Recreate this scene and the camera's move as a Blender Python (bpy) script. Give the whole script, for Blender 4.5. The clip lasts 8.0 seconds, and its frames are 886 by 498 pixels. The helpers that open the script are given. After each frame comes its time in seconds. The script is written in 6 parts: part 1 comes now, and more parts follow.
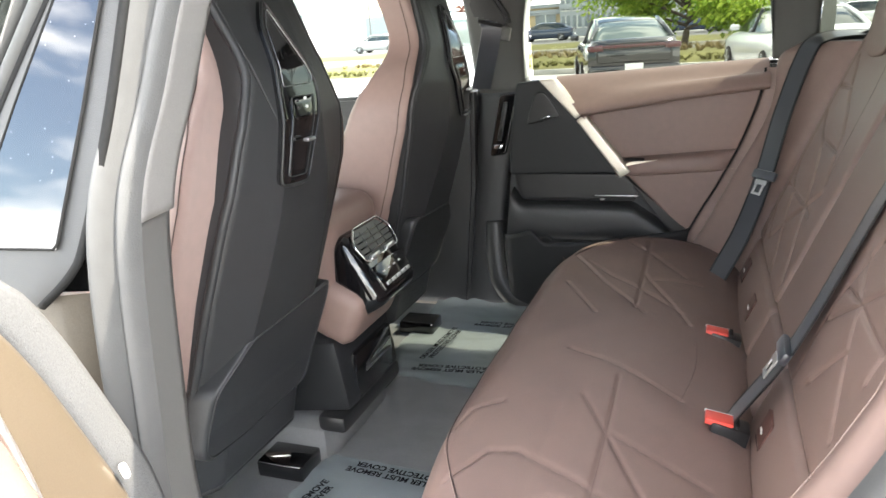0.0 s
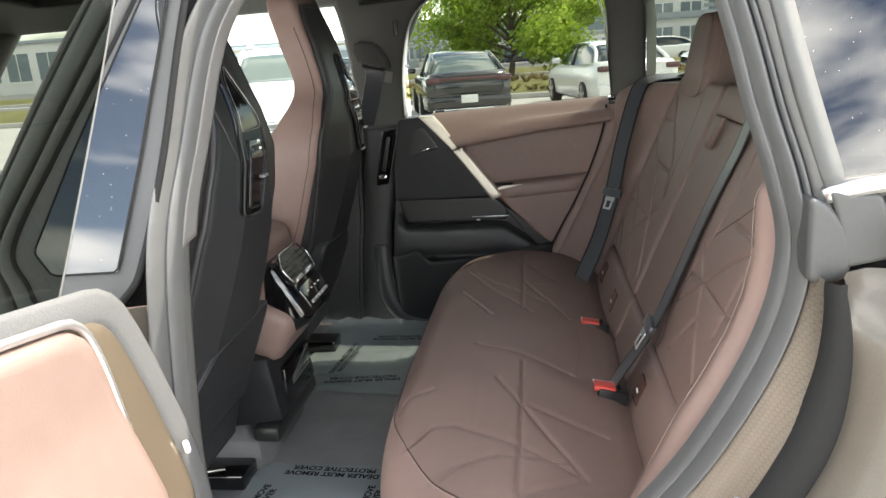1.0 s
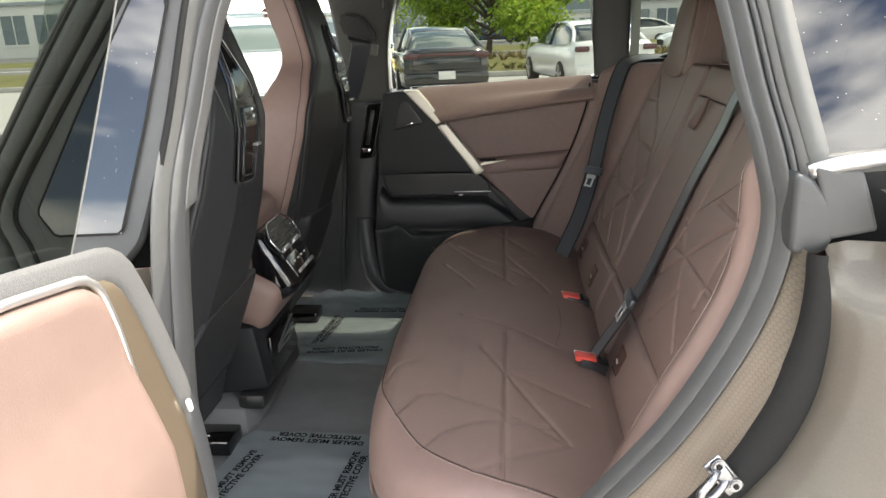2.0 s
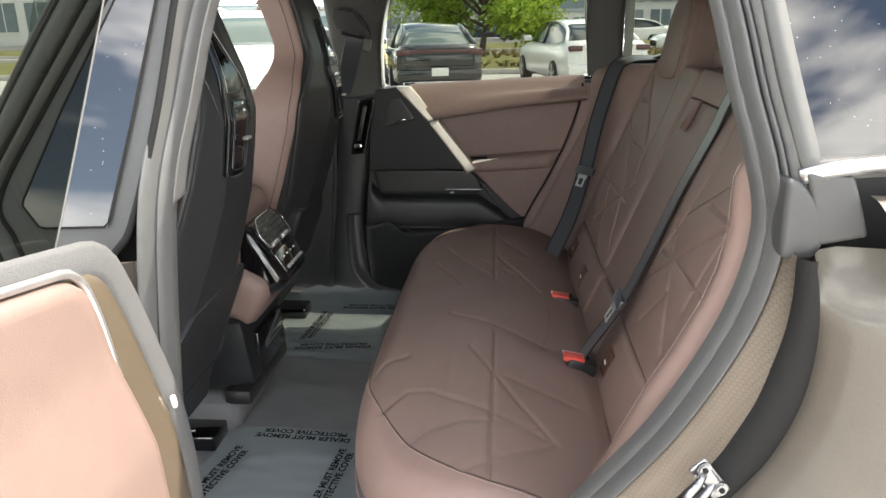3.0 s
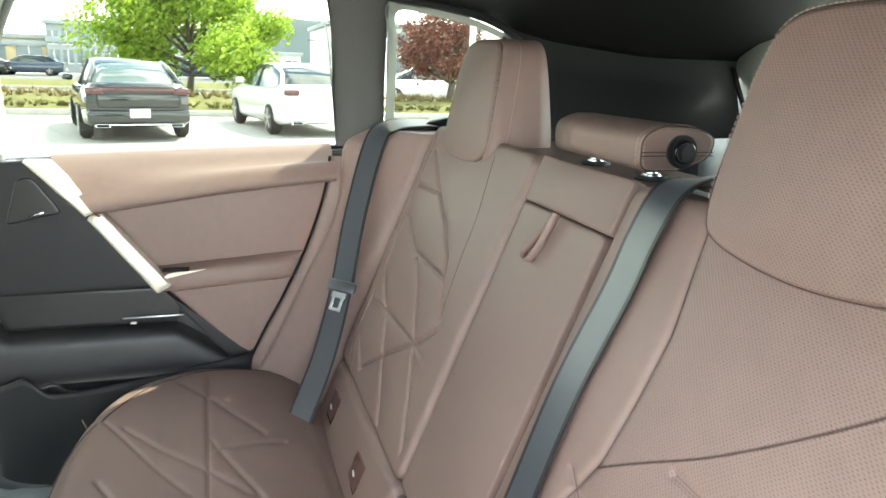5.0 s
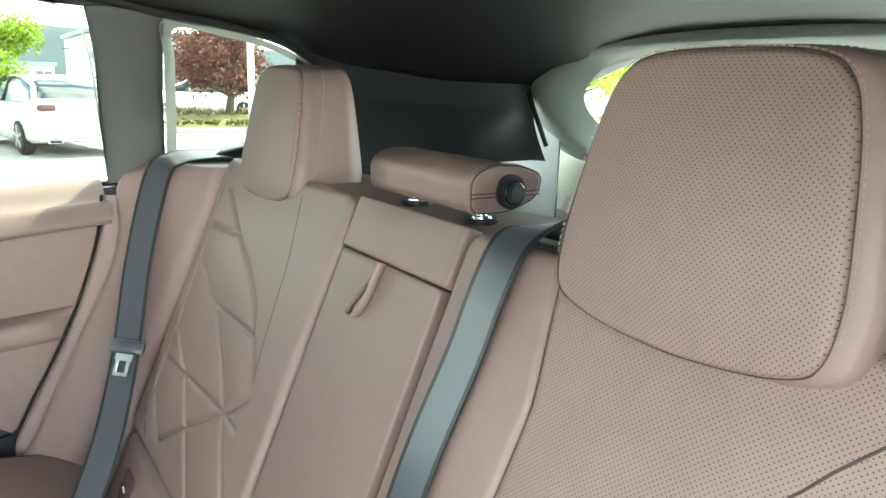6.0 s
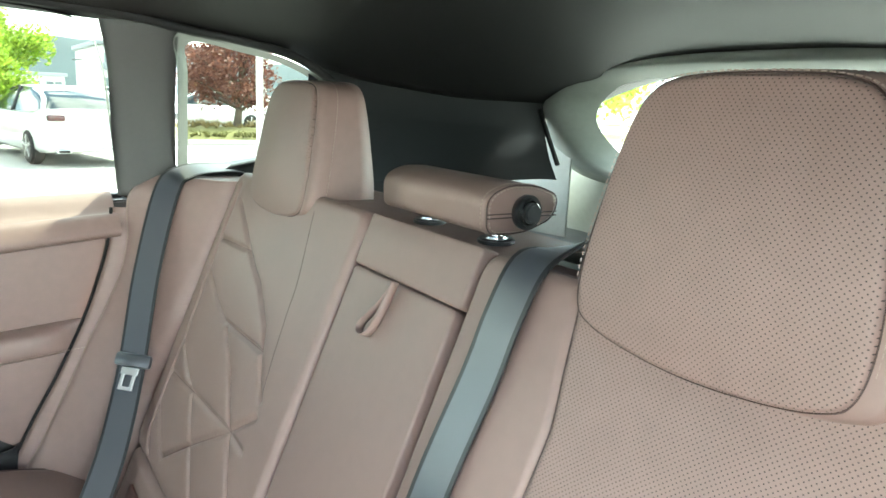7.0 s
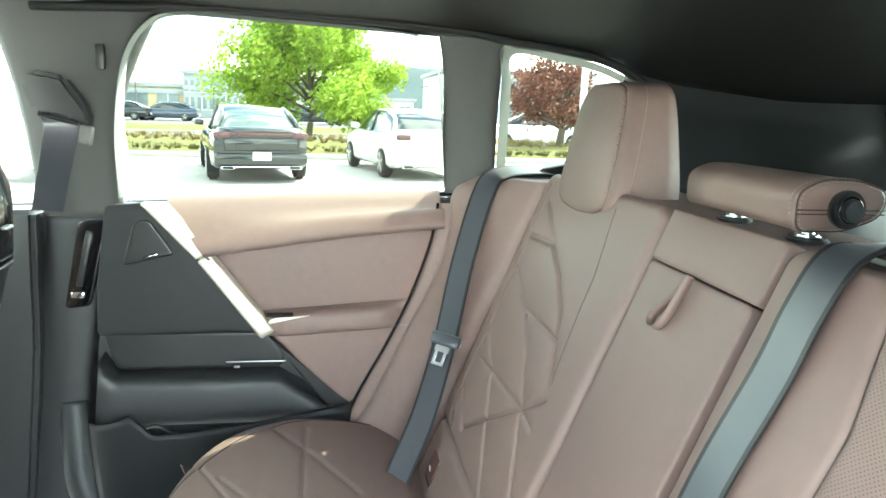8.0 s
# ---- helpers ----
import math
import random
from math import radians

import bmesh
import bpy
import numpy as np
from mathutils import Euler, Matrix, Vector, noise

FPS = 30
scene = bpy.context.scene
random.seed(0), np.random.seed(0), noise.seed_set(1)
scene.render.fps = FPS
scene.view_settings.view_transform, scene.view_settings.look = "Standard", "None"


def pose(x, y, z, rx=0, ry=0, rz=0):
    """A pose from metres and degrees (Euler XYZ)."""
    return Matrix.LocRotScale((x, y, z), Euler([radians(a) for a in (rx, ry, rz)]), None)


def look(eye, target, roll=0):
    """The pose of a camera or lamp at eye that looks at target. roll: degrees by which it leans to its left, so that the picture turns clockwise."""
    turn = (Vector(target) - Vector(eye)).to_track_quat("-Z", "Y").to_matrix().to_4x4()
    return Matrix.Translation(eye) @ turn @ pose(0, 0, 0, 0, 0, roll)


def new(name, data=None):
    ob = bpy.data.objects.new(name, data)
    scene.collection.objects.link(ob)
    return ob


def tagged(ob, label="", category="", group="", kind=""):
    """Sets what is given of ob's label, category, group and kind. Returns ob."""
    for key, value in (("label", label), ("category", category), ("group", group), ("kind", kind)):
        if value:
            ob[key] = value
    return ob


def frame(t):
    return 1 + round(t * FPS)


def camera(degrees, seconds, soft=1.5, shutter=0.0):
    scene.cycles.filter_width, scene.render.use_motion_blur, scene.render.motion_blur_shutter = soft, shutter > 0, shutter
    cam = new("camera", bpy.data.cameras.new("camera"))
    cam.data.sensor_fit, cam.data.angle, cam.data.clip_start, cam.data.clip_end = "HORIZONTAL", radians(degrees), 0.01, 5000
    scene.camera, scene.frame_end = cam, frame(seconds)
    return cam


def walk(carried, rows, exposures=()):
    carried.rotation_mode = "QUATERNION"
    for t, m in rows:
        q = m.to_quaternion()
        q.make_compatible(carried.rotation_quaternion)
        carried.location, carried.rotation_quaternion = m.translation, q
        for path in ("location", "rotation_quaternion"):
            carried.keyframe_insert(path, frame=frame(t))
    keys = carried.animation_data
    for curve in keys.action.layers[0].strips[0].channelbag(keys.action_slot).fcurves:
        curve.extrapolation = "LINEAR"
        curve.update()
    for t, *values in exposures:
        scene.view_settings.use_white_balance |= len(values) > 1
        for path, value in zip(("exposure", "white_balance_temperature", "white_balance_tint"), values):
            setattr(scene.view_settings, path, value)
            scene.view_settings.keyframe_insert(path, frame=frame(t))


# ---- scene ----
cam = camera(63.1, 8.0, soft=1.5, shutter=0.12)
METRES, EYE, TILT, LEAN, TURN = 1.4, 1.42, -17.5, 0.0, 19.0
PATH = [
    (0, (0.442, -0.051, 1.431), (-0.245, 1.736, 0.853), -4.0),
    (0.5, (0.421, -0.191, 1.467), (0.024, 1.703, 0.962), -4.1),
    (1, (0.362, -0.282, 1.474), (0.089, 1.628, 0.946), -3.9),
    (1.5, (0.337, -0.312, 1.471), (0.114, 1.591, 0.899), -3.1),
    (3, (0.337, -0.305, 1.472), (0.164, 1.595, 0.872), -1.1),
    (3.5, (0.344, -0.27, 1.463), (0.206, 1.635, 0.869), -0.2),
    (4, (0.383, -0.086, 1.442), (0.387, 1.839, 0.897), 0.9),
    (4.5, (0.391, 0.118, 1.451), (0.688, 2.024, 0.924), 1.9),
    (5, (0.349, 0.423, 1.474), (0.926, 2.275, 0.987), 1.8),
    (5.2, (0.345, 0.506, 1.495), (1.044, 2.316, 1.011), 1.1),
    (6.3, (0.362, 0.526, 1.497), (1.516, 2.104, 1.075), 2.3),
    (6.5, (0.358, 0.529, 1.497), (1.52, 2.102, 1.08), 2.4),
    (7, (0.356, 0.538, 1.499), (1.442, 2.169, 1.099), 2.6),
    (7.5, (0.357, 0.498, 1.483), (1.011, 2.349, 1.098), 2.0),
    (8, (0.36, 0.497, 1.473), (0.656, 2.439, 1.095), 1.7),
]
EXPOSURE = [(0, 2.88, 7000, 9), (0.5, 2.45, 7000, 9), (1, 2.20, 7050, 8), (1.5, 2.05, 7150, 9), (3.5, 2.05, 7150, 9), (4, 2.22, 7150, 9), (4.5, 2.62, 7300, 8), (5, 3.70, 6800, 1), (6.5, 3.92, 6500, -4), (8, 4.02, 6450, -6)]
walk(cam, [(t, look(eye, target, roll)) for t, eye, target, roll in PATH], EXPOSURE)

# ---- world and sun ----
SUN = Vector((0.50, 0.24, 0.83)).normalized()
world = bpy.data.worlds.new("sky")
scene.world = world
world.use_nodes = True
wn, wl = world.node_tree.nodes, world.node_tree.links
wn.clear()
w_out, w_bg = wn.new("ShaderNodeOutputWorld"), wn.new("ShaderNodeBackground")
w_sky = wn.new("ShaderNodeTexSky")
w_sky.sky_type, w_sky.sun_disc = "NISHITA", False
w_sky.sun_elevation = math.asin(SUN.z)
w_sky.sun_rotation = math.atan2(SUN.x, SUN.y)
w_co, w_map, w_noise = wn.new("ShaderNodeTexCoord"), wn.new("ShaderNodeMapping"), wn.new("ShaderNodeTexNoise")
w_map.inputs["Scale"].default_value = (1.0, 1.0, 3.2)
w_map.inputs["Location"].default_value = (0.3, 0.1, 0.0)
w_noise.inputs["Scale"].default_value, w_noise.inputs["Detail"].default_value = 2.4, 7.0
w_ramp = wn.new("ShaderNodeValToRGB")
w_ramp.color_ramp.elements[0].position, w_ramp.color_ramp.elements[1].position = 0.455, 0.565
w_mix = wn.new("ShaderNodeMixRGB")
w_mix.inputs[2].default_value = (13.5, 13.8, 14.3, 1.0)
wl.new(w_co.outputs["Generated"], w_map.inputs[0]), wl.new(w_map.outputs[0], w_noise.inputs["Vector"])
wl.new(w_noise.outputs[0], w_ramp.inputs[0]), wl.new(w_ramp.outputs[0], w_mix.inputs[0])
wl.new(w_sky.outputs[0], w_mix.inputs[1]), wl.new(w_mix.outputs[0], w_bg.inputs[0])
wl.new(w_bg.outputs[0], w_out.inputs[0])
w_bg.inputs[1].default_value = 0.15
sun = new("sun", bpy.data.lights.new("sun", "SUN"))
sun.data.energy, sun.data.angle, sun.data.color = 3.5, radians(0.53), (1.0, 0.96, 0.9)
sun.matrix_world = look(SUN * 30, (0, 0, 0))


# ---- materials ----
def material(name, color, rough=0.5, metal=0.0, var=0.12, scale=40.0, bump=0.0, bump_scale=400.0, coat=0.0, big=3.0, spec=0.5):
    """A surface with two scales of colour variation, uneven gloss and fine relief, in metres."""
    m = bpy.data.materials.new(name)
    m.use_nodes = True
    n, l = m.node_tree.nodes, m.node_tree.links
    b = n["Principled BSDF"]
    b.inputs["Roughness"].default_value, b.inputs["Metallic"].default_value = rough, metal
    b.inputs["Coat Weight"].default_value, b.inputs["Specular IOR Level"].default_value = coat, spec
    co = n.new("ShaderNodeTexCoord")
    fine, wide = n.new("ShaderNodeTexNoise"), n.new("ShaderNodeTexNoise")
    fine.inputs["Scale"].default_value, fine.inputs["Detail"].default_value = scale, 5.0
    wide.inputs["Scale"].default_value, wide.inputs["Detail"].default_value = big, 3.0
    add, ramp = n.new("ShaderNodeMath"), n.new("ShaderNodeMapRange")
    l.new(co.outputs["Object"], fine.inputs["Vector"]), l.new(co.outputs["Object"], wide.inputs["Vector"])
    l.new(fine.outputs[0], add.inputs[0]), l.new(wide.outputs[0], add.inputs[1])
    l.new(add.outputs[0], ramp.inputs[0])
    ramp.inputs[1].default_value, ramp.inputs[2].default_value = 0.6, 1.4
    ramp.inputs[3].default_value, ramp.inputs[4].default_value = 1 - var, 1 + var
    mix = n.new("ShaderNodeVectorMath")
    mix.operation = "SCALE"
    mix.inputs[0].default_value = color
    l.new(ramp.outputs[0], mix.inputs["Scale"]), l.new(mix.outputs[0], b.inputs["Base Color"])
    rr = n.new("ShaderNodeMapRange")
    rr.inputs[3].default_value, rr.inputs[4].default_value = rough * 0.85, min(1.0, rough * 1.15)
    l.new(fine.outputs[0], rr.inputs[0]), l.new(rr.outputs[0], b.inputs["Roughness"])
    if bump:
        tex, bp = n.new("ShaderNodeTexNoise"), n.new("ShaderNodeBump")
        tex.inputs["Scale"].default_value, tex.inputs["Detail"].default_value = bump_scale, 3.0
        bp.inputs["Strength"].default_value, bp.inputs["Distance"].default_value = bump, 0.002
        l.new(co.outputs["Object"], tex.inputs["Vector"]), l.new(tex.outputs[0], bp.inputs["Height"])
        l.new(bp.outputs[0], b.inputs["Normal"])
    return m


def glass(name, tint, rough=0.0, ior=1.5):
    """Thin tinted pane: clear body, mirror gloss that grows towards grazing view."""
    m = bpy.data.materials.new(name)
    m.use_nodes = True
    n, l = m.node_tree.nodes, m.node_tree.links
    n.clear()
    out, mix, tr, gl, lw, pw, fr = (n.new(f"ShaderNode{k}") for k in ("OutputMaterial", "MixShader", "BsdfTransparent", "BsdfGlossy", "LayerWeight", "Math", "MapRange"))
    tr.inputs[0].default_value = (*tint, 1)
    gl.inputs["Roughness"].default_value = rough
    lw.inputs[0].default_value = 0.5
    pw.operation, pw.inputs[1].default_value = "POWER", 5.0
    fr.inputs[3].default_value, fr.inputs[4].default_value = ((ior - 1) / (ior + 1)) ** 2, 1.0
    l.new(lw.outputs["Facing"], pw.inputs[0]), l.new(pw.outputs[0], fr.inputs[0])
    l.new(fr.outputs[0], mix.inputs[0]), l.new(tr.outputs[0], mix.inputs[1]), l.new(gl.outputs[0], mix.inputs[2])
    l.new(mix.outputs[0], out.inputs[0])
    return m


def perforated(name, color, rough):
    """Leather with a regular field of small punched holes."""
    m = material(name, color, rough, var=0.1, bump=0.2, bump_scale=900)
    n, l = m.node_tree.nodes, m.node_tree.links
    b = n["Principled BSDF"]
    uv, vec, sep = n.new("ShaderNodeUVMap"), n.new("ShaderNodeVectorMath"), n.new("ShaderNodeSeparateXYZ")
    vec.operation = "SCALE"
    vec.inputs["Scale"].default_value = 1 / 0.0041
    l.new(uv.outputs[0], vec.inputs[0])
    dist = None
    for shift in (0.0, 0.5):
        add, fra, sub, ln = (n.new("ShaderNodeVectorMath") for _ in range(4))
        add.inputs[1].default_value, fra.operation = (shift, shift, 0), "FRACTION"
        sub.operation, sub.inputs[1].default_value, ln.operation = "SUBTRACT", (0.5, 0.5, 0), "LENGTH"
        l.new(vec.outputs[0], add.inputs[0]), l.new(add.outputs[0], fra.inputs[0]), l.new(fra.outputs[0], sub.inputs[0]), l.new(sub.outputs[0], ln.inputs[0])
        if dist is None:
            dist = ln.outputs["Value"]
        else:
            mn = n.new("ShaderNodeMath")
            mn.operation = "MINIMUM"
            l.new(dist, mn.inputs[0]), l.new(ln.outputs["Value"], mn.inputs[1])
            dist = mn.outputs[0]
    hole = n.new("ShaderNodeMapRange")
    hole.inputs[1].default_value, hole.inputs[2].default_value, hole.inputs[3].default_value, hole.inputs[4].default_value = 0.085, 0.145, 0.18, 1.0
    l.new(dist, hole.inputs[0])
    old = b.inputs["Base Color"].links[0].from_socket
    dark = n.new("ShaderNodeVectorMath")
    dark.operation = "SCALE"
    l.new(old, dark.inputs[0]), l.new(hole.outputs[0], dark.inputs["Scale"]), l.new(dark.outputs[0], b.inputs["Base Color"])
    return m


LEATHER = (0.232, 0.156, 0.135)
m_leather = material("brown_leather", LEATHER, 0.50, var=0.08, scale=60, bump=0.12, bump_scale=1100, spec=0.5)
m_perf = perforated("perforated_leather", LEATHER, 0.48)
m_piping = material("dark_seam_thread", (0.05, 0.028, 0.024), 0.6, var=0.2, scale=300)
m_piping_soft = material("sunken_seam_thread", (0.15, 0.093, 0.080), 0.6, var=0.2, scale=300)
m_stitch = material("pale_stitching", (0.34, 0.26, 0.225), 0.7, var=0.2, scale=300)
m_flap = material("oxblood_leather_flap", (0.12, 0.055, 0.045), 0.4, var=0.1, bump=0.2, bump_scale=700)
# near-black colour that stands in for the shade inside gaps and slots
m_gap = material("gap_shade_black", (0.012, 0.01, 0.01), 0.9)
m_shell = material("charcoal_soft_plastic", (0.030, 0.031, 0.033), 0.42, var=0.12, scale=90, bump=0.2, bump_scale=1200)
m_trim = material("dark_grey_grained_plastic", (0.017, 0.018, 0.020), 0.45, var=0.12, scale=90, bump=0.35, bump_scale=900, spec=0.35)
m_pillar = material("grey_pillar_trim", (0.085, 0.085, 0.081), 0.62, var=0.08, scale=120, bump=0.25, bump_scale=1300)
m_pillar_dark = material("dark_grey_moulded_plastic", (0.05, 0.05, 0.05), 0.5, var=0.1, scale=120, bump=0.2, bump_scale=900)
m_fabric = material("woven_grey_fabric", (0.20, 0.192, 0.186), 0.9, var=0.25, scale=900, bump=0.8, bump_scale=1600)
m_headliner = material("dark_headliner_fabric", (0.005, 0.005, 0.0048), 0.62, var=0.15, scale=400, bump=0.4, bump_scale=1500)
m_pillar_light = material("pale_grey_pillar_trim", (0.115, 0.113, 0.108), 0.6, var=0.08, scale=120, bump=0.25, bump_scale=1300)
# one reveal trim in three tones: brighter or dimmer light put into the colour
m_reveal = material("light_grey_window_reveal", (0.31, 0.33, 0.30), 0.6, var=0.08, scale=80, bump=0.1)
m_reveal_dim = material("shaded_green_grey_reveal", (0.085, 0.094, 0.082), 0.55, var=0.08, scale=80, bump=0.1)
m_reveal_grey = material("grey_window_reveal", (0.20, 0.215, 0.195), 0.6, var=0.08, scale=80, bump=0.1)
m_gloss = material("gloss_black_plastic", (0.006, 0.006, 0.007), 0.06, var=0.1, coat=0.6)
m_gloss_grey = material("dark_polished_trim", (0.026, 0.028, 0.029), 0.32, var=0.05, scale=700)
m_piano = material("mirror_black_pillar_panel", (0.02, 0.02, 0.022), 0.03, var=0.1)
m_piano.node_tree.nodes["Principled BSDF"].inputs["IOR"].default_value = 1.8
m_satin = material("satin_black_plastic", (0.02, 0.02, 0.021), 0.35, var=0.15)
m_gold = material("brushed_champagne_metal", (0.80, 0.75, 0.64), 0.38, 0.55, var=0.08, scale=200)
m_chrome = material("chrome", (0.75, 0.76, 0.78), 0.08, 1.0, var=0.04)
m_bright = material("bright_brushed_steel", (0.86, 0.86, 0.85), 0.32, 0.9, var=0.05)
m_steel = material("satin_steel", (0.55, 0.55, 0.56), 0.3, 1.0, var=0.1)
m_carpet = material("charcoal_carpet", (0.21, 0.212, 0.218), 0.95, var=0.3, scale=700, bump=1.0, bump_scale=1500, big=6)
m_rubber = material("grey_door_seal_rubber", (0.086, 0.086, 0.085), 0.5, var=0.12, scale=60, bump=0.15, bump_scale=500)
m_black_rubber = material("black_rubber", (0.012, 0.012, 0.012), 0.7, var=0.25, scale=120, bump=0.3, bump_scale=300, spec=0.2)
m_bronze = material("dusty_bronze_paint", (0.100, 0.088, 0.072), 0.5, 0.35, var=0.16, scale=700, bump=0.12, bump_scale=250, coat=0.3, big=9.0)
# the body's bronze made lighter: the door edge's reflected gleam is in the colour
m_bronze_edge = material("bronze_paint_with_gleam", (0.17, 0.135, 0.095), 0.36, 0.5, var=0.1, scale=900, coat=0.6)
m_dusty = material("dusty_grey_rubber", (0.08, 0.08, 0.08), 0.75, var=0.35, scale=650, bump=0.5, bump_scale=700)
m_striker = material("worn_striker_steel", (0.33, 0.33, 0.34), 0.28, 1.0, var=0.15)
m_jamb = material("bronze_paint_with_honeycomb_film", (0.18, 0.152, 0.120), 0.42, 0.35, var=0.14, scale=700, coat=0.3, big=12.0)
jn, jl = m_jamb.node_tree.nodes, m_jamb.node_tree.links
j_tc, j_sep, j_mul = (jn.new(f"ShaderNode{k}") for k in ("TexCoord", "SeparateXYZ", "VectorMath"))
jl.new(j_tc.outputs["Object"], j_sep.inputs[0])


def jmath(op, a, b=None):
    k = jn.new("ShaderNodeMath")
    k.operation = op
    for i, q in enumerate((a, b)):
        if isinstance(q, (int, float)):
            k.inputs[i].default_value = q
        elif q is not None:
            jl.new(q, k.inputs[i])
    return k.outputs[0]


# six-sided cells: the nearer centre of two staggered lattices
cells = []
for shift in (0.0, 0.5):
    jx = jmath("MULTIPLY", jmath("ABSOLUTE", jmath("SUBTRACT", jmath("FRACT", jmath("ADD", jmath("MULTIPLY", j_sep.outputs[0], 210.0), shift)), 0.5)), 1.0)
    jy = jmath("MULTIPLY", jmath("ABSOLUTE", jmath("SUBTRACT", jmath("FRACT", jmath("ADD", jmath("MULTIPLY", j_sep.outputs[2], 210.0 / 1.732), shift)), 0.5)), 1.732)
    cells.append(jmath("MAXIMUM", jx, jmath("ADD", jmath("MULTIPLY", jx, 0.5), jmath("MULTIPLY", jy, 0.866))))
j_edge = jmath("GREATER_THAN", jmath("MINIMUM", cells[0], cells[1]), 0.435)
j_patch = jn.new("ShaderNodeTexNoise")
j_patch.inputs["Scale"].default_value = 22.0
jl.new(j_tc.outputs["Object"], j_patch.inputs["Vector"])
j_fac = jmath("SUBTRACT", 1.0, jmath("MULTIPLY", j_edge, jmath("MULTIPLY", j_patch.outputs[0], 0.5)))
j_mul.operation = "SCALE"
jl.new(j_fac, j_mul.inputs["Scale"])
j_bsdf = jn["Principled BSDF"]
jl.new(j_bsdf.inputs["Base Color"].links[0].from_socket, j_mul.inputs[0]), jl.new(j_mul.outputs[0], j_bsdf.inputs["Base Color"])
m_door_lining = material("sunlit_leather_lining", (0.165, 0.114, 0.097), 0.45, var=0.07, bump=0.2, bump_scale=700)
m_belt = material("grey_webbing", (0.042, 0.046, 0.056), 0.30, var=0.05, scale=900, bump=0.04, bump_scale=1500)
m_belt.node_tree.nodes["Principled BSDF"].inputs["IOR"].default_value = 1.9
m_belt.node_tree.nodes["Principled BSDF"].inputs["Sheen Weight"].default_value = 0.3
m_belt.node_tree.nodes["Principled BSDF"].inputs["Sheen Roughness"].default_value = 0.35
m_red = material("red_release_button", (0.78, 0.10, 0.075), 0.35, var=0.05)
m_ink = material("black_print", (0.006, 0.006, 0.008), 0.9, var=0.1, spec=0.1)
m_white = material("white_plastic", (0.75, 0.75, 0.73), 0.4, var=0.05)
m_car_glass = glass("tinted_side_glass", (0.208, 0.222, 0.196))
m_clear_glass = glass("clear_car_glass", (0.66, 0.70, 0.66))
m_dark_glass = glass("privacy_glass", (0.06, 0.065, 0.07), ior=1.85)


def spotted(m, shader_socket, scale=150.0, size=0.075, share=0.5):
    """Dried water spots on a glossy pane: small pale specks here and there."""
    n, l = m.node_tree.nodes, m.node_tree.links
    co, vo, th1, rnd, th2, mul, dif, mix = (n.new(f"ShaderNode{k}") for k in ("TexCoord", "TexVoronoi", "Math", "SeparateXYZ", "Math", "Math", "BsdfDiffuse", "MixShader"))
    vo.inputs["Scale"].default_value = scale
    th1.operation, th1.inputs[1].default_value = "LESS_THAN", size
    th2.operation, th2.inputs[1].default_value = "LESS_THAN", share
    mul.operation = "MULTIPLY"
    dif.inputs[0].default_value = (0.30, 0.30, 0.31, 1)
    out = [k for k in n if k.bl_idname == "ShaderNodeOutputMaterial"][0]
    l.new(co.outputs["Object"], vo.inputs["Vector"]), l.new(vo.outputs["Distance"], th1.inputs[0])
    l.new(vo.outputs["Color"], rnd.inputs[0]), l.new(rnd.outputs[0], th2.inputs[0])
    l.new(th1.outputs[0], mul.inputs[0]), l.new(th2.outputs[0], mul.inputs[1])
    l.new(mul.outputs[0], mix.inputs[0]), l.new(shader_socket, mix.inputs[1]), l.new(dif.outputs[0], mix.inputs[2])
    l.new(mix.outputs[0], out.inputs[0])


spotted(m_piano, m_piano.node_tree.nodes["Principled BSDF"].outputs[0])
spotted(m_dark_glass, m_dark_glass.node_tree.nodes["Mix Shader"].outputs[0])
m_film = glass("clear_plastic_film", (0.80, 0.84, 0.86), 0.12)
fn, fl_ = m_film.node_tree.nodes, m_film.node_tree.links
f_dif, f_mix = fn.new("ShaderNodeBsdfDiffuse"), fn.new("ShaderNodeMixShader")
f_dif.inputs[0].default_value, f_mix.inputs[0].default_value = (0.42, 0.47, 0.48, 1), 0.42
f_out = [k for k in fn if k.bl_idname == "ShaderNodeOutputMaterial"][0]
f_old = f_out.inputs[0].links[0].from_socket
fl_.new(f_old, f_mix.inputs[1]), fl_.new(f_dif.outputs[0], f_mix.inputs[2]), fl_.new(f_mix.outputs[0], f_out.inputs[0])

YC = 1.17  # the car's middle line; its front is towards -x


# ---- mesh tools ----
def mesh_of(name, verts, faces, smooth=True, uv=None):
    me = bpy.data.meshes.new(name)
    me.from_pydata([tuple(v) for v in verts], [], faces)
    if uv is not None:
        lay = me.uv_layers.new(name="UVMap")
        idx = np.empty(len(me.loops), dtype=np.int32)
        me.loops.foreach_get("vertex_index", idx)
        lay.data.foreach_set("uv", np.asarray(uv, dtype=np.float32)[idx].ravel())
    if smooth:
        me.polygons.foreach_set("use_smooth", [True] * len(me.polygons))
    return me


def part(name, data, mat, parent=None, label="", sharp=None):
    """Links a bmesh or mesh as one object under a thing or a part."""
    if isinstance(data, bmesh.types.BMesh):
        me = bpy.data.meshes.new(name)
        bmesh.ops.recalc_face_normals(data, faces=data.faces)
        data.to_mesh(me)
        data.free()
        me.polygons.foreach_set("use_smooth", [True] * len(me.polygons))
        data = me
        sharp = 40 if sharp is None else sharp
    if sharp:
        data.set_sharp_from_angle(angle=radians(sharp))
    ob = new(name, data)
    if mat:
        data.materials.clear()
        data.materials.append(mat)
    if parent is not None:
        ob.parent = parent
    if label:
        ob["label"] = label
    return ob


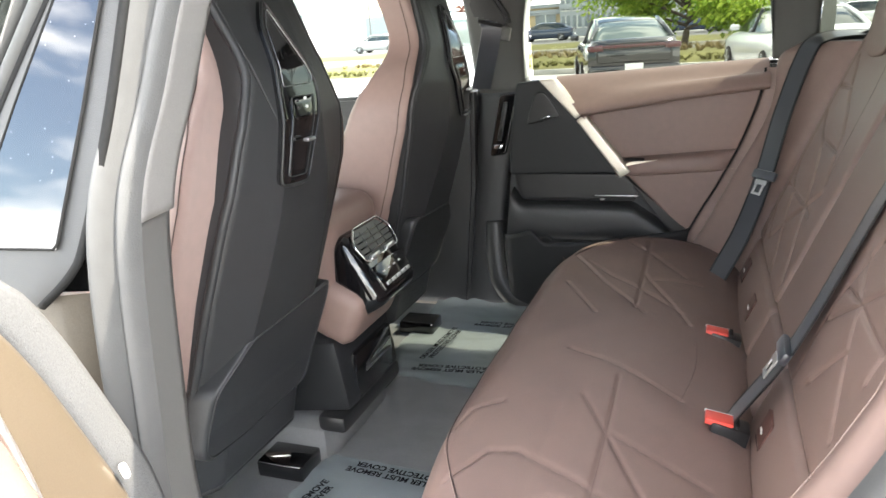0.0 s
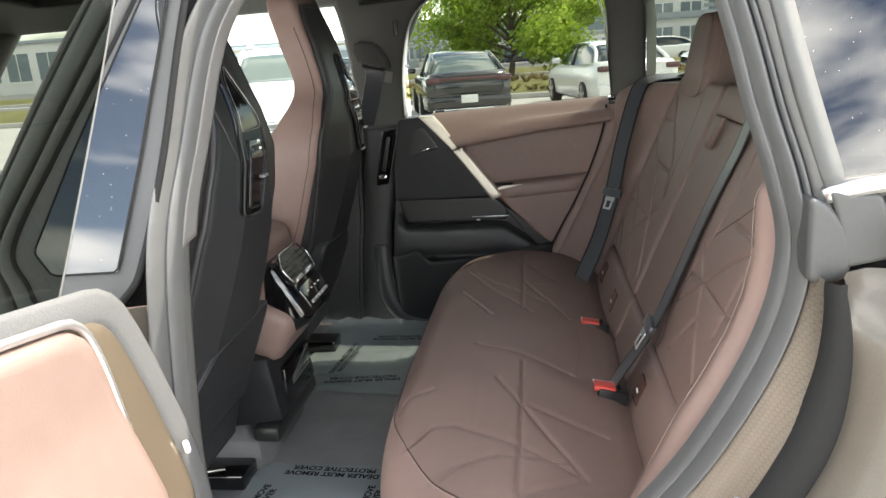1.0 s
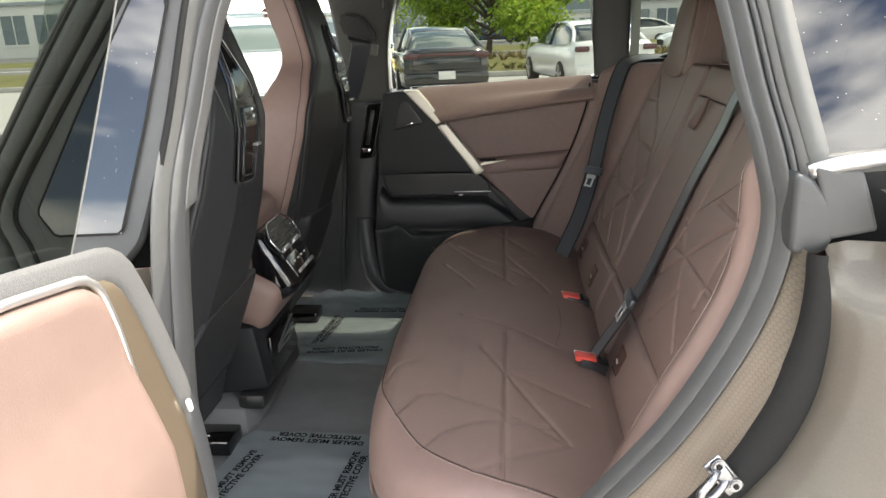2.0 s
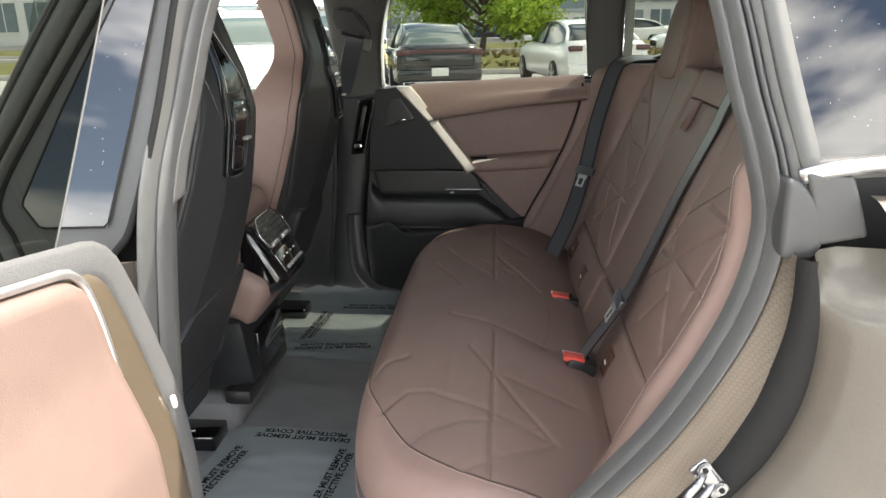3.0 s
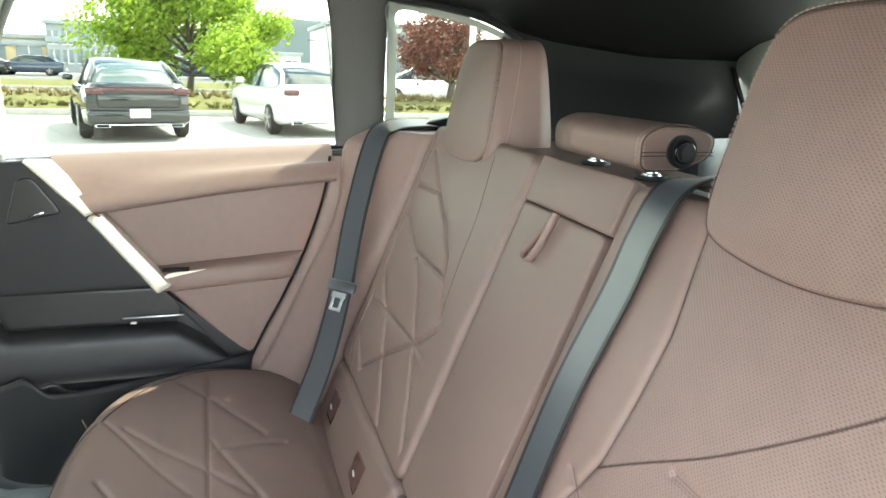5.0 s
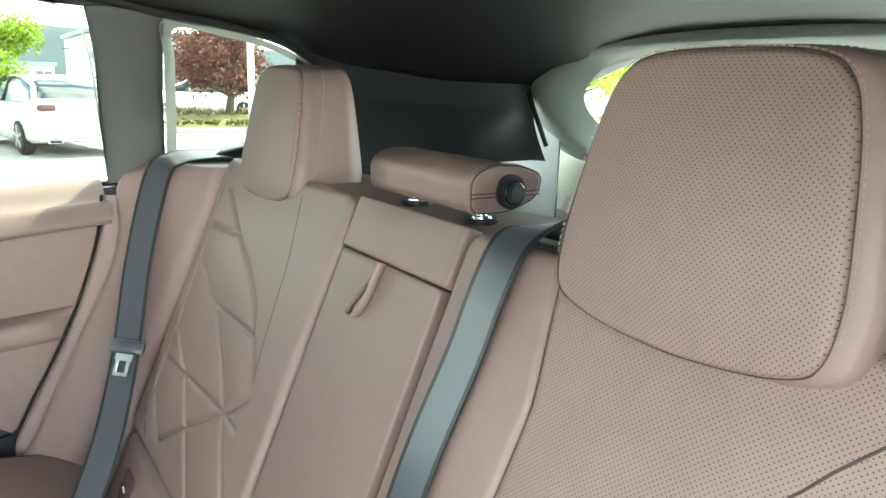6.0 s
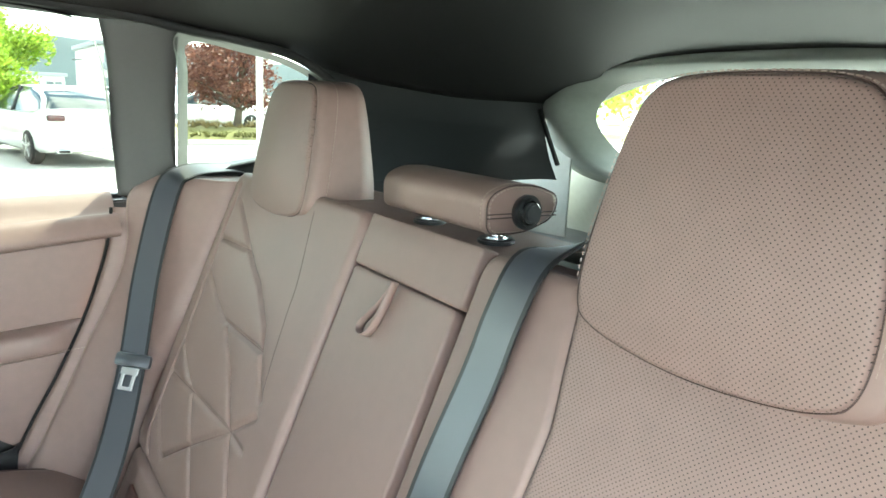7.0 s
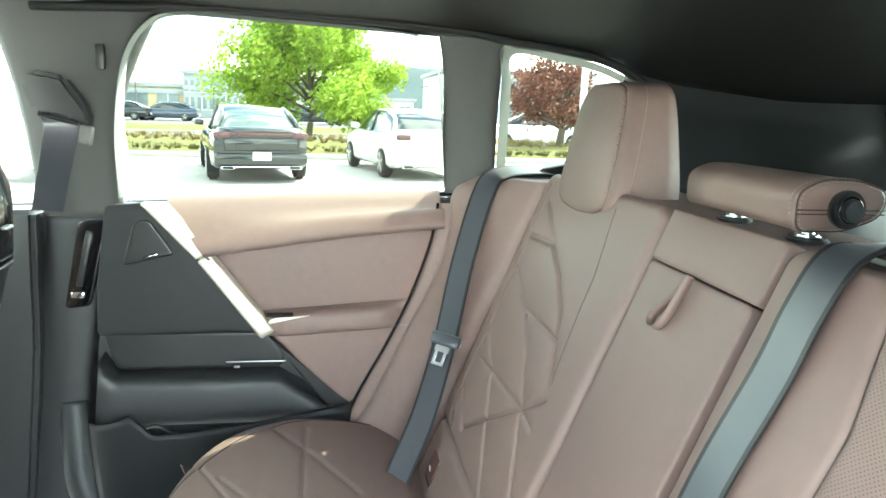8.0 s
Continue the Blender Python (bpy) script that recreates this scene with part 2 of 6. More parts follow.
def thing(name, label, category, group="", at=(0, 0, 0), kind=""):
    ob = new(name)
    ob.location = at
    ob.empty_display_size = 0.05
    tagged(ob, label, category, group, kind)
    return ob


def grid(f, nu, nv, wrap=False):
    """A sheet of quads from f(u, v), u and v from 0 to 1."""
    verts = [f(i / (nu - (0 if wrap else 1)), j / (nv - 1)) for i in range(nu) for j in range(nv)]
    faces = []
    for i in range(nu if wrap else nu - 1):
        k = (i + 1) % nu
        for j in range(nv - 1):
            faces.append((i * nv + j, k * nv + j, k * nv + j + 1, i * nv + j + 1))
    return verts, faces


def spline(points, n, closed=False):
    """n points on a smooth curve through the given ones, evenly spaced."""
    p = np.asarray(points, dtype=float)
    k = len(p)
    out = []
    segs = k if closed else k - 1
    for i in range(segs):
        a, b, c, d = (p[(i + o) % k] if closed else p[min(max(i + o, 0), k - 1)] for o in (-1, 0, 1, 2))
        for t in np.linspace(0, 1, 14, endpoint=False):
            out.append(0.5 * (2 * b + (c - a) * t + (2 * a - 5 * b + 4 * c - d) * t * t + (3 * b - a - 3 * c + d) * t ** 3))
    out.append(p[0] if closed else p[-1])
    return even(np.asarray(out), n, closed)


def even(q, n, closed=False):
    s = np.concatenate([[0], np.cumsum(np.linalg.norm(np.diff(q, axis=0), axis=1))])
    at = np.linspace(0, s[-1], n, endpoint=not closed)
    return np.stack([np.interp(at, s, q[:, i]) for i in range(q.shape[1])], axis=1)


def rounded(points, r, n):
    """A closed outline whose corners are rounded by r, as n even points."""
    p = [np.asarray(q, dtype=float) for q in points]
    out = []
    for i, b in enumerate(p):
        a, c = p[i - 1], p[(i + 1) % len(p)]
        u, v = a - b, c - b
        lu, lv = np.linalg.norm(u), np.linalg.norm(v)
        d = min(r, lu * 0.48, lv * 0.48)
        s, e = b + u / lu * d, b + v / lv * d
        for t in np.linspace(0, 1, 8):
            out.append((1 - t) ** 2 * s + 2 * t * (1 - t) * b + t * t * e)
    out.append(out[0])
    return even(np.asarray(out), n, closed=True)


def groove(u, v, lines, width, depth):
    """Depth of sewn lines (pairs of ends) at the points u, v."""
    near = np.full(np.shape(u), 9.0)
    for a, b, c, d in lines:
        ex, ey = c - a, d - b
        t = np.clip(((u - a) * ex + (v - b) * ey) / (ex * ex + ey * ey), 0, 1)
        near = np.minimum(near, np.hypot(u - a - t * ex, v - b - t * ey))
    return -depth * np.exp(-(near / width) ** 2) + depth * 0.55 * (1 - np.exp(-near / (width * 6)))


def pad(outline, centre, thick, r, to3d, height=None, rings=24, back=True, inset=0.0, uv=False):
    """An upholstered or moulded body: a closed outline in (u, v) filled as a dome with edge radius r, w = 0 at its face, walls down to -thick."""
    o = np.asarray(outline, dtype=float)
    c = np.asarray(centre, dtype=float)
    tang = np.roll(o, -1, 0) - np.roll(o, 1, 0)
    nrm = np.stack([tang[:, 1], -tang[:, 0]], 1)
    nrm /= np.linalg.norm(nrm, axis=1)[:, None] + 1e-9
    if ((o - c) * nrm).sum() < 0:
        nrm = -nrm
    n = len(o)
    fr = 1 - (1 - np.linspace(0, 1, rings)) ** 1.0
    fr = np.concatenate([fr[:-1], 1 - np.array([0.03, 0.012, 0.004, 0.0])]) if rings > 3 else fr
    fr = np.unique(fr)[1:]
    P, W = [c[None, :]], [np.zeros(1)]
    for f in fr:
        q = c + f * (o - c)
        dist = ((o - q) * nrm).sum(1).clip(0)
        w = np.where(dist < r, -r + np.sqrt(np.maximum(r * r - (r - dist) ** 2, 0)), 0.0)
        P.append(q), W.append(w)
    m = len(fr)
    for k, f in enumerate(np.linspace(0.25, 1, 4)):
        P.append(o - nrm * inset * f), W.append(np.full(n, -r - (thick - r) * f))
    P, W = np.concatenate(P), np.concatenate(W)
    if height is not None:
        fade = np.where(W < -r - 1e-6, 0.0, 1.0)
        W = W + height(P[:, 0], P[:, 1]) * fade
    faces = [(0, 1 + i, 1 + (i + 1) % n) for i in range(n)]
    for k in range(m + 3):
        a, b = 1 + k * n, 1 + (k + 1) * n
        for i in range(n):
            j = (i + 1) % n
            faces.append((a + i, b + i, b + j, a + j))
    if back:
        faces.append(tuple(1 + (m + 3) * n + i for i in range(n))[::-1])
    verts = to3d(P[:, 0], P[:, 1], W)
    me = mesh_of("pad", verts, faces, uv=P if uv else None)
    bm = bmesh.new()
    bm.from_mesh(me)
    bmesh.ops.recalc_face_normals(bm, faces=bm.faces)
    bm.to_mesh(me)
    bm.free()
    return me


def sweep(path, profile, up=(0, 1, 0), closed=False, cap=True, taper=None):
    """A closed profile of (side, up) offsets carried along a path."""
    p = np.asarray(path, dtype=float)
    k, n = len(p), len(profile)
    verts = []
    for i in range(k):
        a, b = (p[i - 1], p[(i + 1) % k]) if closed else (p[max(i - 1, 0)], p[min(i + 1, k - 1)])
        t = Vector(b - a).normalized()
        s = t.cross(Vector(up(i / (k - 1)) if callable(up) else up)).normalized()
        u = s.cross(t).normalized()
        f = 1.0 if taper is None else taper(i / (k - 1))
        for x, y in profile:
            verts.append(Vector(p[i]) + s * x * f + u * y * f)
    faces = []
    for i in range(k if closed else k - 1):
        j = (i + 1) % k
        for q in range(n):
            r = (q + 1) % n
            faces.append((i * n + q, j * n + q, j * n + r, i * n + r))
    if cap and not closed:
        faces += [tuple(range(n))[::-1], tuple((k - 1) * n + q for q in range(n))]
    me = mesh_of("sweep", verts, faces)
    bm = bmesh.new()
    bm.from_mesh(me)
    bmesh.ops.recalc_face_normals(bm, faces=bm.faces)
    bm.to_mesh(me)
    bm.free()
    return me


def ring(r, n=8, sx=1.0, sy=1.0):
    return [(r * sx * math.cos(2 * math.pi * i / n), r * sy * math.sin(2 * math.pi * i / n)) for i in range(n)]


def box(size, at=(0, 0, 0), bevel=0.003, turn=(0, 0, 0), seg=2):
    bm = bmesh.new()
    bmesh.ops.create_cube(bm, size=1.0, matrix=Matrix.Diagonal((*size, 1)))
    if bevel:
        bmesh.ops.bevel(bm, geom=bm.edges[:], offset=bevel, segments=seg, affect="EDGES", profile=0.5)
    bmesh.ops.transform(bm, matrix=pose(*at, *turn), verts=bm.verts)
    return bm


def disc(r, depth, at, axis="z", n=24, bevel=0.0, r2=None):
    bm = bmesh.new()
    bmesh.ops.create_cone(bm, cap_ends=True, segments=n, radius1=r, radius2=r if r2 is None else r2, depth=depth)
    if bevel:
        bmesh.ops.bevel(bm, geom=[e for e in bm.edges if len(e.link_faces) == 2 and e.calc_face_angle() > 0.8], offset=bevel, segments=2, affect="EDGES")
    turn = {"z": (0, 0, 0), "y": (90, 0, 0), "x": (0, 90, 0)}[axis]
    bmesh.ops.transform(bm, matrix=pose(*at, *turn), verts=bm.verts)
    return bm


def plate(points, axis, at, thick, bevel=0.002):
    """A flat polygon in the plane across an axis, given as (first, second) other coordinates, made thick towards minus that axis."""
    bm = bmesh.new()
    order = {"x": lambda a, b, c: (c, a, b), "y": lambda a, b, c: (a, c, b), "z": lambda a, b, c: (a, b, c)}[axis]
    front = [bm.verts.new(order(a, b, at)) for a, b in points]
    rear = [bm.verts.new(order(a, b, at - thick)) for a, b in points]
    bm.faces.new(front), bm.faces.new(rear[::-1])
    k = len(points)
    for i in range(k):
        bm.faces.new((front[i], front[(i + 1) % k], rear[(i + 1) % k], rear[i]))
    bmesh.ops.recalc_face_normals(bm, faces=bm.faces)
    if bevel:
        bmesh.ops.bevel(bm, geom=bm.edges[:], offset=bevel, segments=2, affect="EDGES")
    return bm


def loft(lines, thick=0.0, up=None):
    """A smooth sheet through lines of equal point count."""
    k, n = len(lines), len(lines[0])
    faces = [(i * n + j, (i + 1) * n + j, (i + 1) * n + j + 1, i * n + j + 1) for i in range(k - 1) for j in range(n - 1)]
    return mesh_of("loft", [v for l in lines for v in l], faces)


def thicken(ob, thick, offset=-1.0):
    mod = ob.modifiers.new("thickness", "SOLIDIFY")
    mod.thickness, mod.offset = thick, offset
    return ob


# ---- the car's shell ----
shell = thing("car_body", "bronze sport utility car body with dark interior trim", "car")


def carpet(u, v):
    x, y = -1.2 + 1.75 * u, 0.46 + 1.42 * v
    rise = 0.05 * max(0.0, (x - 0.02) / 0.3) if x > 0.02 else 0.0
    return (x, y, 0.628 + rise + 0.002 * noise.noise((x * 9, y * 9, 0)))


v_, f_ = grid(carpet, 60, 50)
part("carpet", mesh_of("carpet", v_, f_), m_carpet, shell, "charcoal grey carpet")


def headliner(u, v):
    # u along the car, v across
    x = -1.3 + 2.72 * u
    half = float(np.interp(x, [-1.3, -0.3, 0.6, 1.0, 1.42], [0.62, 0.645, 0.64, 0.635, 0.50]))
    d = (2 * v - 1)
    edge = float(np.interp(x, [-1.3, -0.2, 0.1, 0.6, 0.85, 1.0, 1.42], [1.60, 1.615, 1.618, 1.598, 1.565, 1.53, 1.475]))
    top = float(np.interp(x, [-1.3, -0.2, 0.5, 1.0, 1.42], [1.66, 1.70, 1.69, 1.64, 1.575]))
    return (x, YC + d * half, edge + (top - edge) * (1 - abs(d) ** 2.6))


def without_hatch(verts, faces):
    """Leaves the opening of the glass roof free."""
    def inside(q):
        return -0.95 < q[0] < 0.36 and abs(q[1] - YC) < 0.40
    return [f for f in faces if not all(inside(verts[i]) for i in f)]


v_, f_ = grid(headliner, 90, 60)
f_ = without_hatch(v_, f_)
thicken(part("headliner", mesh_of("headliner", v_, f_), m_headliner, shell, "dark fabric roof lining"), 0.03, 1.0)
# unseen roof pane; its milky diffusion is added to soften daylight in the cabin
m_roof_glass = bpy.data.materials.new("added_diffusing_roof")
m_roof_glass.use_nodes = True
rn, rl = m_roof_glass.node_tree.nodes, m_roof_glass.node_tree.links
rn.clear()
r_out, r_mix, r_tr, r_gl = (rn.new(f"ShaderNode{k}") for k in ("OutputMaterial", "MixShader", "BsdfTranslucent", "BsdfGlossy"))
r_tr.inputs[0].default_value = (0.02, 0.0205, 0.02, 1)
r_mix.inputs[0].default_value = 0.06
rl.new(r_tr.outputs[0], r_mix.inputs[1]), rl.new(r_gl.outputs[0], r_mix.inputs[2]), rl.new(r_mix.outputs[0], r_out.inputs[0])
part("glass_roof", mesh_of("glass_roof", *grid(lambda u, v: (-1.0 + 1.42 * u, YC - 0.44 + 0.88 * v, 1.725), 8, 8)), m_roof_glass, shell, "unseen glass roof, made diffusing to light the cabin")

# ---- rear bench ----
BASE, UPW, FACE = Vector((0.52, 0, 0.83)), Vector((0.379, 0, 0.925)), Vector((-0.925, 0, 0.379))


def on_back(y, s, w):
    """Places on the reclined backrest: across, up the slope, out of the face."""
    return np.stack([BASE.x + s * UPW.x + w * FACE.x, y, BASE.z + s * UPW.z + w * FACE.z], 1)


def slope(z):
    return (z - BASE.z) / UPW.z


bench = thing("rear_bench_seat", "three-seat rear bench in quilted chestnut brown leather", "car seat")
th = np.linspace(0, math.pi, 600)
front_edge = np.stack([0.528 - 0.443 * np.abs(np.sin(th)) ** (2 / 5.0), YC + 0.70 * np.sign(np.cos(th)) * np.abs(np.cos(th)) ** (2 / 5.0)], 1)
outline_c = even(np.concatenate([front_edge, front_edge[:1]]), 700, closed=True)
quilt_near = [(0.271, 0.956, 0.416, 0.662), (0.317, 1.02, 0.319, 0.535), (0.141, 0.682, 0.173, 0.768), (0.173, 0.768, 0.21, 0.783),
              (0.21, 0.783, 0.307, 0.731), (0.307, 0.731, 0.416, 0.662), (0.197, 0.603, 0.222, 0.654), (0.222, 0.654, 0.272, 0.687),
              (0.272, 0.687, 0.40, 0.70), (0.109, 0.807, 0.121, 0.861), (0.121, 0.861, 0.158, 0.90),
              (0.225, 1.103, 0.412, 1.004), (0.416, 0.662, 0.278, 0.546), (0.317, 0.865, 0.458, 0.809)]
quilt_far = [(0.093, 1.719, 0.332, 1.307), (0.306, 1.78, 0.312, 1.33), (0.31, 1.52, 0.431, 1.56), (0.31, 1.56, 0.416, 1.30),
             (0.178, 1.60, 0.31, 1.45), (0.231, 1.797, 0.40, 1.58), (0.31, 1.45, 0.40, 1.35), (0.158, 1.44, 0.24, 1.28)]


seam_half = [(0.60, 0.490), (0.45, 0.500), (0.359, 0.519), (0.28, 0.542), (0.203, 0.599), (0.143, 0.698), (0.106, 0.793), (0.097, 0.891), (0.092, 1.02)]
SEAM = spline(seam_half + [(x, 2 * YC - y) for x, y in seam_half[::-1]], 150)


def beyond_seam(x, y):
    """How far points lie outside the sewn edge of the seating surface (0 within it)."""
    x, y = np.asarray(x, dtype=float), np.asarray(y, dtype=float)
    far = np.full(x.shape, 9.0)
    inside = np.zeros(x.shape, dtype=bool)
    for (ax, ay), (bx, by) in zip(SEAM, np.roll(SEAM, -1, 0)):
        ex, ey = bx - ax, by - ay
        t = np.clip(((x - ax) * ex + (y - ay) * ey) / (ex * ex + ey * ey), 0, 1)
        far = np.minimum(far, np.hypot(x - ax - t * ex, y - ay - t * ey))
        if ay != by:
            inside ^= ((ay > y) != (by > y)) & (x < ex * (y - ay) / (by - ay) + ax)
    return np.where(inside, 0.0, far)


def cushion_height(x, y):
    d = np.abs(y - YC)
    dish = -0.012 * np.exp(-((d - 0.36) / 0.17) ** 2) * np.clip((x - 0.12) / 0.12, 0, 1)
    back = -0.05 * np.clip((x - 0.28) / 0.22, 0, 1) ** 1.5
    edge = np.clip((0.69 - d) / 0.06, 0, 1)
    soft = 0.003 * np.sin(x * 31 + 2 * np.sin(y * 13)) * np.sin(y * 17)
    out = beyond_seam(x, y)
    return dish + back + edge * groove(x, y, quilt_near + quilt_far, 0.0038, 0.0031) + soft * edge * 0.6 - 0.22 * out - 1.0 * out * out


cushion = part("seat_cushion", pad(outline_c, (0.31, YC), 0.25, 0.05, lambda u, v, w: np.stack([u, v, 0.887 + w], 1), cushion_height, rings=115, inset=0.06, uv=True),
               m_leather, bench)
# the sewn seating surface inside the seam is perforated
cushion.data.materials.append(m_perf)
mid_f = np.array([f.center[:2] for f in cushion.data.polygons])
upward = np.array([f.normal.z for f in cushion.data.polygons]) > 0.2
cushion.data.polygons.foreach_set("material_index", ((beyond_seam(mid_f[:, 0], mid_f[:, 1]) == 0) & upward).astype(np.int32))


def on_cushion(points, lift=0.0):
    """Points on the cushion's upper surface over the given (x, y)."""
    p = np.asarray(points, dtype=float)
    off = np.array([np.hypot(outline_c[:, 0] - x, outline_c[:, 1] - y).min() for x, y in p])
    w = np.where(off < 0.05, -0.05 + np.sqrt(np.maximum(0.0, 0.05 ** 2 - (0.05 - off) ** 2)), 0.0)
    return np.column_stack([p, 0.887 + w + cushion_height(p[:, 0], p[:, 1]) + lift])


def tubes(name, paths, r, mat, parent, label, up=(0, 0, 1)):
    """Several thin round cords as one mesh."""
    verts, faces = [], []
    for p in paths:
        me = sweep(np.asarray(p, dtype=float), ring(r, 5), up=up)
        k = len(verts)
        verts += [tuple(v.co) for v in me.vertices]
        faces += [tuple(k + i for i in f.vertices) for f in me.polygons]
        bpy.data.meshes.remove(me)
    return tagged(part(name, mesh_of(name, verts, faces), mat, parent), label, kind="stuff")


def edge_line(r=0.05, lift=0.0):
    o = outline_c
    keep = o[:, 0] < 0.50
    start = int(np.argmax(~keep))
    idx = [i for i in (np.arange(len(o)) + start) % len(o) if keep[i]]
    return np.concatenate([o[idx], np.full((len(idx), 1), 0.887 - r + lift)], 1)


seam_c = on_cushion([q for q in SEAM if q[0] < 0.50], 0.0004)
part("seam", sweep(seam_c, ring(0.0013, 5), up=(0, 0, 1)), m_piping, cushion, "dark sewn seam")
part("piping", sweep(edge_line(lift=-0.045), ring(0.0022, 6), up=(0, 0, 1)), m_leather, cushion, "raised leather piping")
quilt_paths = [on_cushion([(a + (c - a) * k / 16, b + (d - b) * k / 16) for k in range(17)], 0.0001) for a, b, c, d in quilt_near + quilt_far]
tubes("quilting_seam", quilt_paths, 0.0007, m_piping_soft, cushion, "sewn quilting lines")


def stitches(name, path, step, length, r, mat, parent, up=(0, 0, 1), lift=Vector((0, 0, 0))):
    """A dashed line of sewn stitches along a path, as one mesh."""
    total = np.linalg.norm(np.diff(np.asarray(path), axis=0), axis=1).sum()
    n = max(2, int(total / step))
    p = even(np.asarray(path, dtype=float), n * 2)
    verts, faces = [], []
    for i in range(n - 1):
        a = Vector(p[2 * i])
        b = a + (Vector(p[2 * i + 1]) - a).normalized() * length
        t = (b - a).normalized()
        s = t.cross(Vector(up)).normalized() * r
        u = s.cross(t).normalized() * r
        k = len(verts)
        for q in (a, b):
            verts += [q + s + lift, q + u + lift, q - s + lift, q - u + lift]
        faces += [(k + j, k + (j + 1) % 4, k + 4 + (j + 1) % 4, k + 4 + j) for j in range(4)] + [(k + 3, k + 2, k + 1, k), (k + 4, k + 5, k + 6, k + 7)]
    return part(name, mesh_of(name, verts, faces, smooth=False), mat, parent, "pale contrast stitching")


stitches("stitching", on_cushion([(x - 0.004 * (x < 0.12), y - 0.004 * (1 if y < YC else -1) * (x >= 0.12)) for x, y in SEAM if x < 0.50], 0.0006), 0.006, 0.0038, 0.0008, m_stitch, cushion)
# sewn tab of the middle seat between the buckles
tab_line = on_cushion(spline([(0.429, 1.225), (0.432, 1.17), (0.431, 1.118), (0.423, 1.055), (0.412, 1.005)], 30), 0.0004)
tubes("seam", [tab_line], 0.0008, m_piping_soft, cushion, "dark sewn seam")
stitches("stitching", [(x - 0.005, y, z) for x, y, z in tab_line], 0.006, 0.0036, 0.0005, m_stitch, cushion)

def chain(*runs):
    """Pairs of ends from runs of points."""
    return [(*a, *b) for run in runs for a, b in zip(run[:-1], run[1:])]


side_bf = [(1.712, 1.350), (1.706, 1.267), (1.692, 1.18), (1.682, 1.103), (1.692, 1.02), (1.690, 0.955), (1.66, 0.932)]
inner_bf = [(1.680, 1.325), (1.574, 1.281), (1.466, 1.238), (1.405, 1.199), (1.386, 1.170), (1.362, 1.142), (1.345, 1.128)]
quilt_bf = chain([(1.701, 1.264), (1.559, 1.270)], [(1.684, 1.210), (1.530, 1.173), (1.390, 1.173)], [(1.516, 1.167), (1.452, 1.125), (1.394, 1.071), (1.340, 1.006), (1.30, 0.955)],
                 [(1.680, 1.103), (1.556, 1.065), (1.502, 1.011), (1.446, 0.963), (1.42, 0.935)], [(1.691, 1.053), (1.556, 1.065), (1.394, 1.071), (1.345, 1.066)],
                 [(1.599, 0.954), (1.502, 1.011), (1.394, 1.071), (1.341, 1.109)], [(1.682, 0.999), (1.599, 0.954)])
quilt_bn = chain([(0.945, 1.077), (0.854, 1.086), (0.707, 1.185), (0.649, 1.244)], [(0.937, 1.130), (0.854, 1.086), (0.750, 1.084), (0.66, 1.083)], [(0.954, 1.026), (0.854, 1.086), (0.809, 1.046), (0.73, 0.975)],
                 [(0.821, 1.187), (0.707, 1.185), (0.719, 1.116), (0.725, 1.05)], [(0.702, 1.284), (0.653, 1.287)], [(0.89, 0.965), (0.809, 1.046)])
seam_bn = [(0.905, 1.146), (0.850, 1.180), (0.798, 1.212), (0.746, 1.251), (0.705, 1.287), (0.684, 1.313), (0.655, 1.345)]
belt_bn = [(0.920, 1.362), (0.906, 1.31), (0.895, 1.267), (0.896, 1.21), (0.903, 1.153), (0.930, 1.10), (0.957, 1.05), (0.965, 0.99), (0.965, 0.935)]


def to_slope(lines):
    return [(a, slope(b), c, slope(d)) for a, b, c, d in lines]


PANEL = {}


def back_panel(name, y0, y1, z0, z1, lines, mat, r=0.012, thick=0.11, corner=0.025, depth=0.0036, drop=0.0, bulge=0.0, label="", n=300, rings=70, cut=0.0):
    s0, s1 = slope(z0), slope(z1)
    notch = [(y0, slope(1.245)), (y0 + cut, slope(1.175))] if cut else []
    o = rounded([(y0 + cut, s0), (y1, s0), (y1, s1), (y0, s1)] + notch, corner, n)
    q = to_slope(lines)

    def h(y, s):
        mid = np.clip(1 - ((y - (y0 + y1) / 2) / ((y1 - y0) / 2)) ** 2, 0, 1) * np.clip(1 - ((s - (s0 + s1) / 2) / ((s1 - s0) / 2)) ** 2, 0, 1)
        g = groove(y, s, q, 0.0036, depth) if q else 0.0
        return g + bulge * mid + 0.0012 * np.sin(y * 23 + s * 9) * mid
    PANEL[name, y0] = lambda y, s: float(h(np.array([y]), np.array([s]))[0]) + drop
    return part(name, pad(o, ((y0 + y1) / 2, (s0 + s1) / 2), thick, r, lambda y, s, w: on_back(y, s, w + drop), h, rings=rings, uv=True), mat, bench, label)


far_back = back_panel("backrest", 1.273, 1.740, 0.922, 1.372, quilt_bf + chain(side_bf, side_bf, inner_bf), m_leather, bulge=0.014, depth=0.0046, n=500, rings=100)
near_back = back_panel("backrest", 0.605, 1.045, 0.922, 1.372, quilt_bn + chain(belt_bn), m_leather, bulge=0.014, depth=0.0032, n=500, rings=100, cut=0.048)
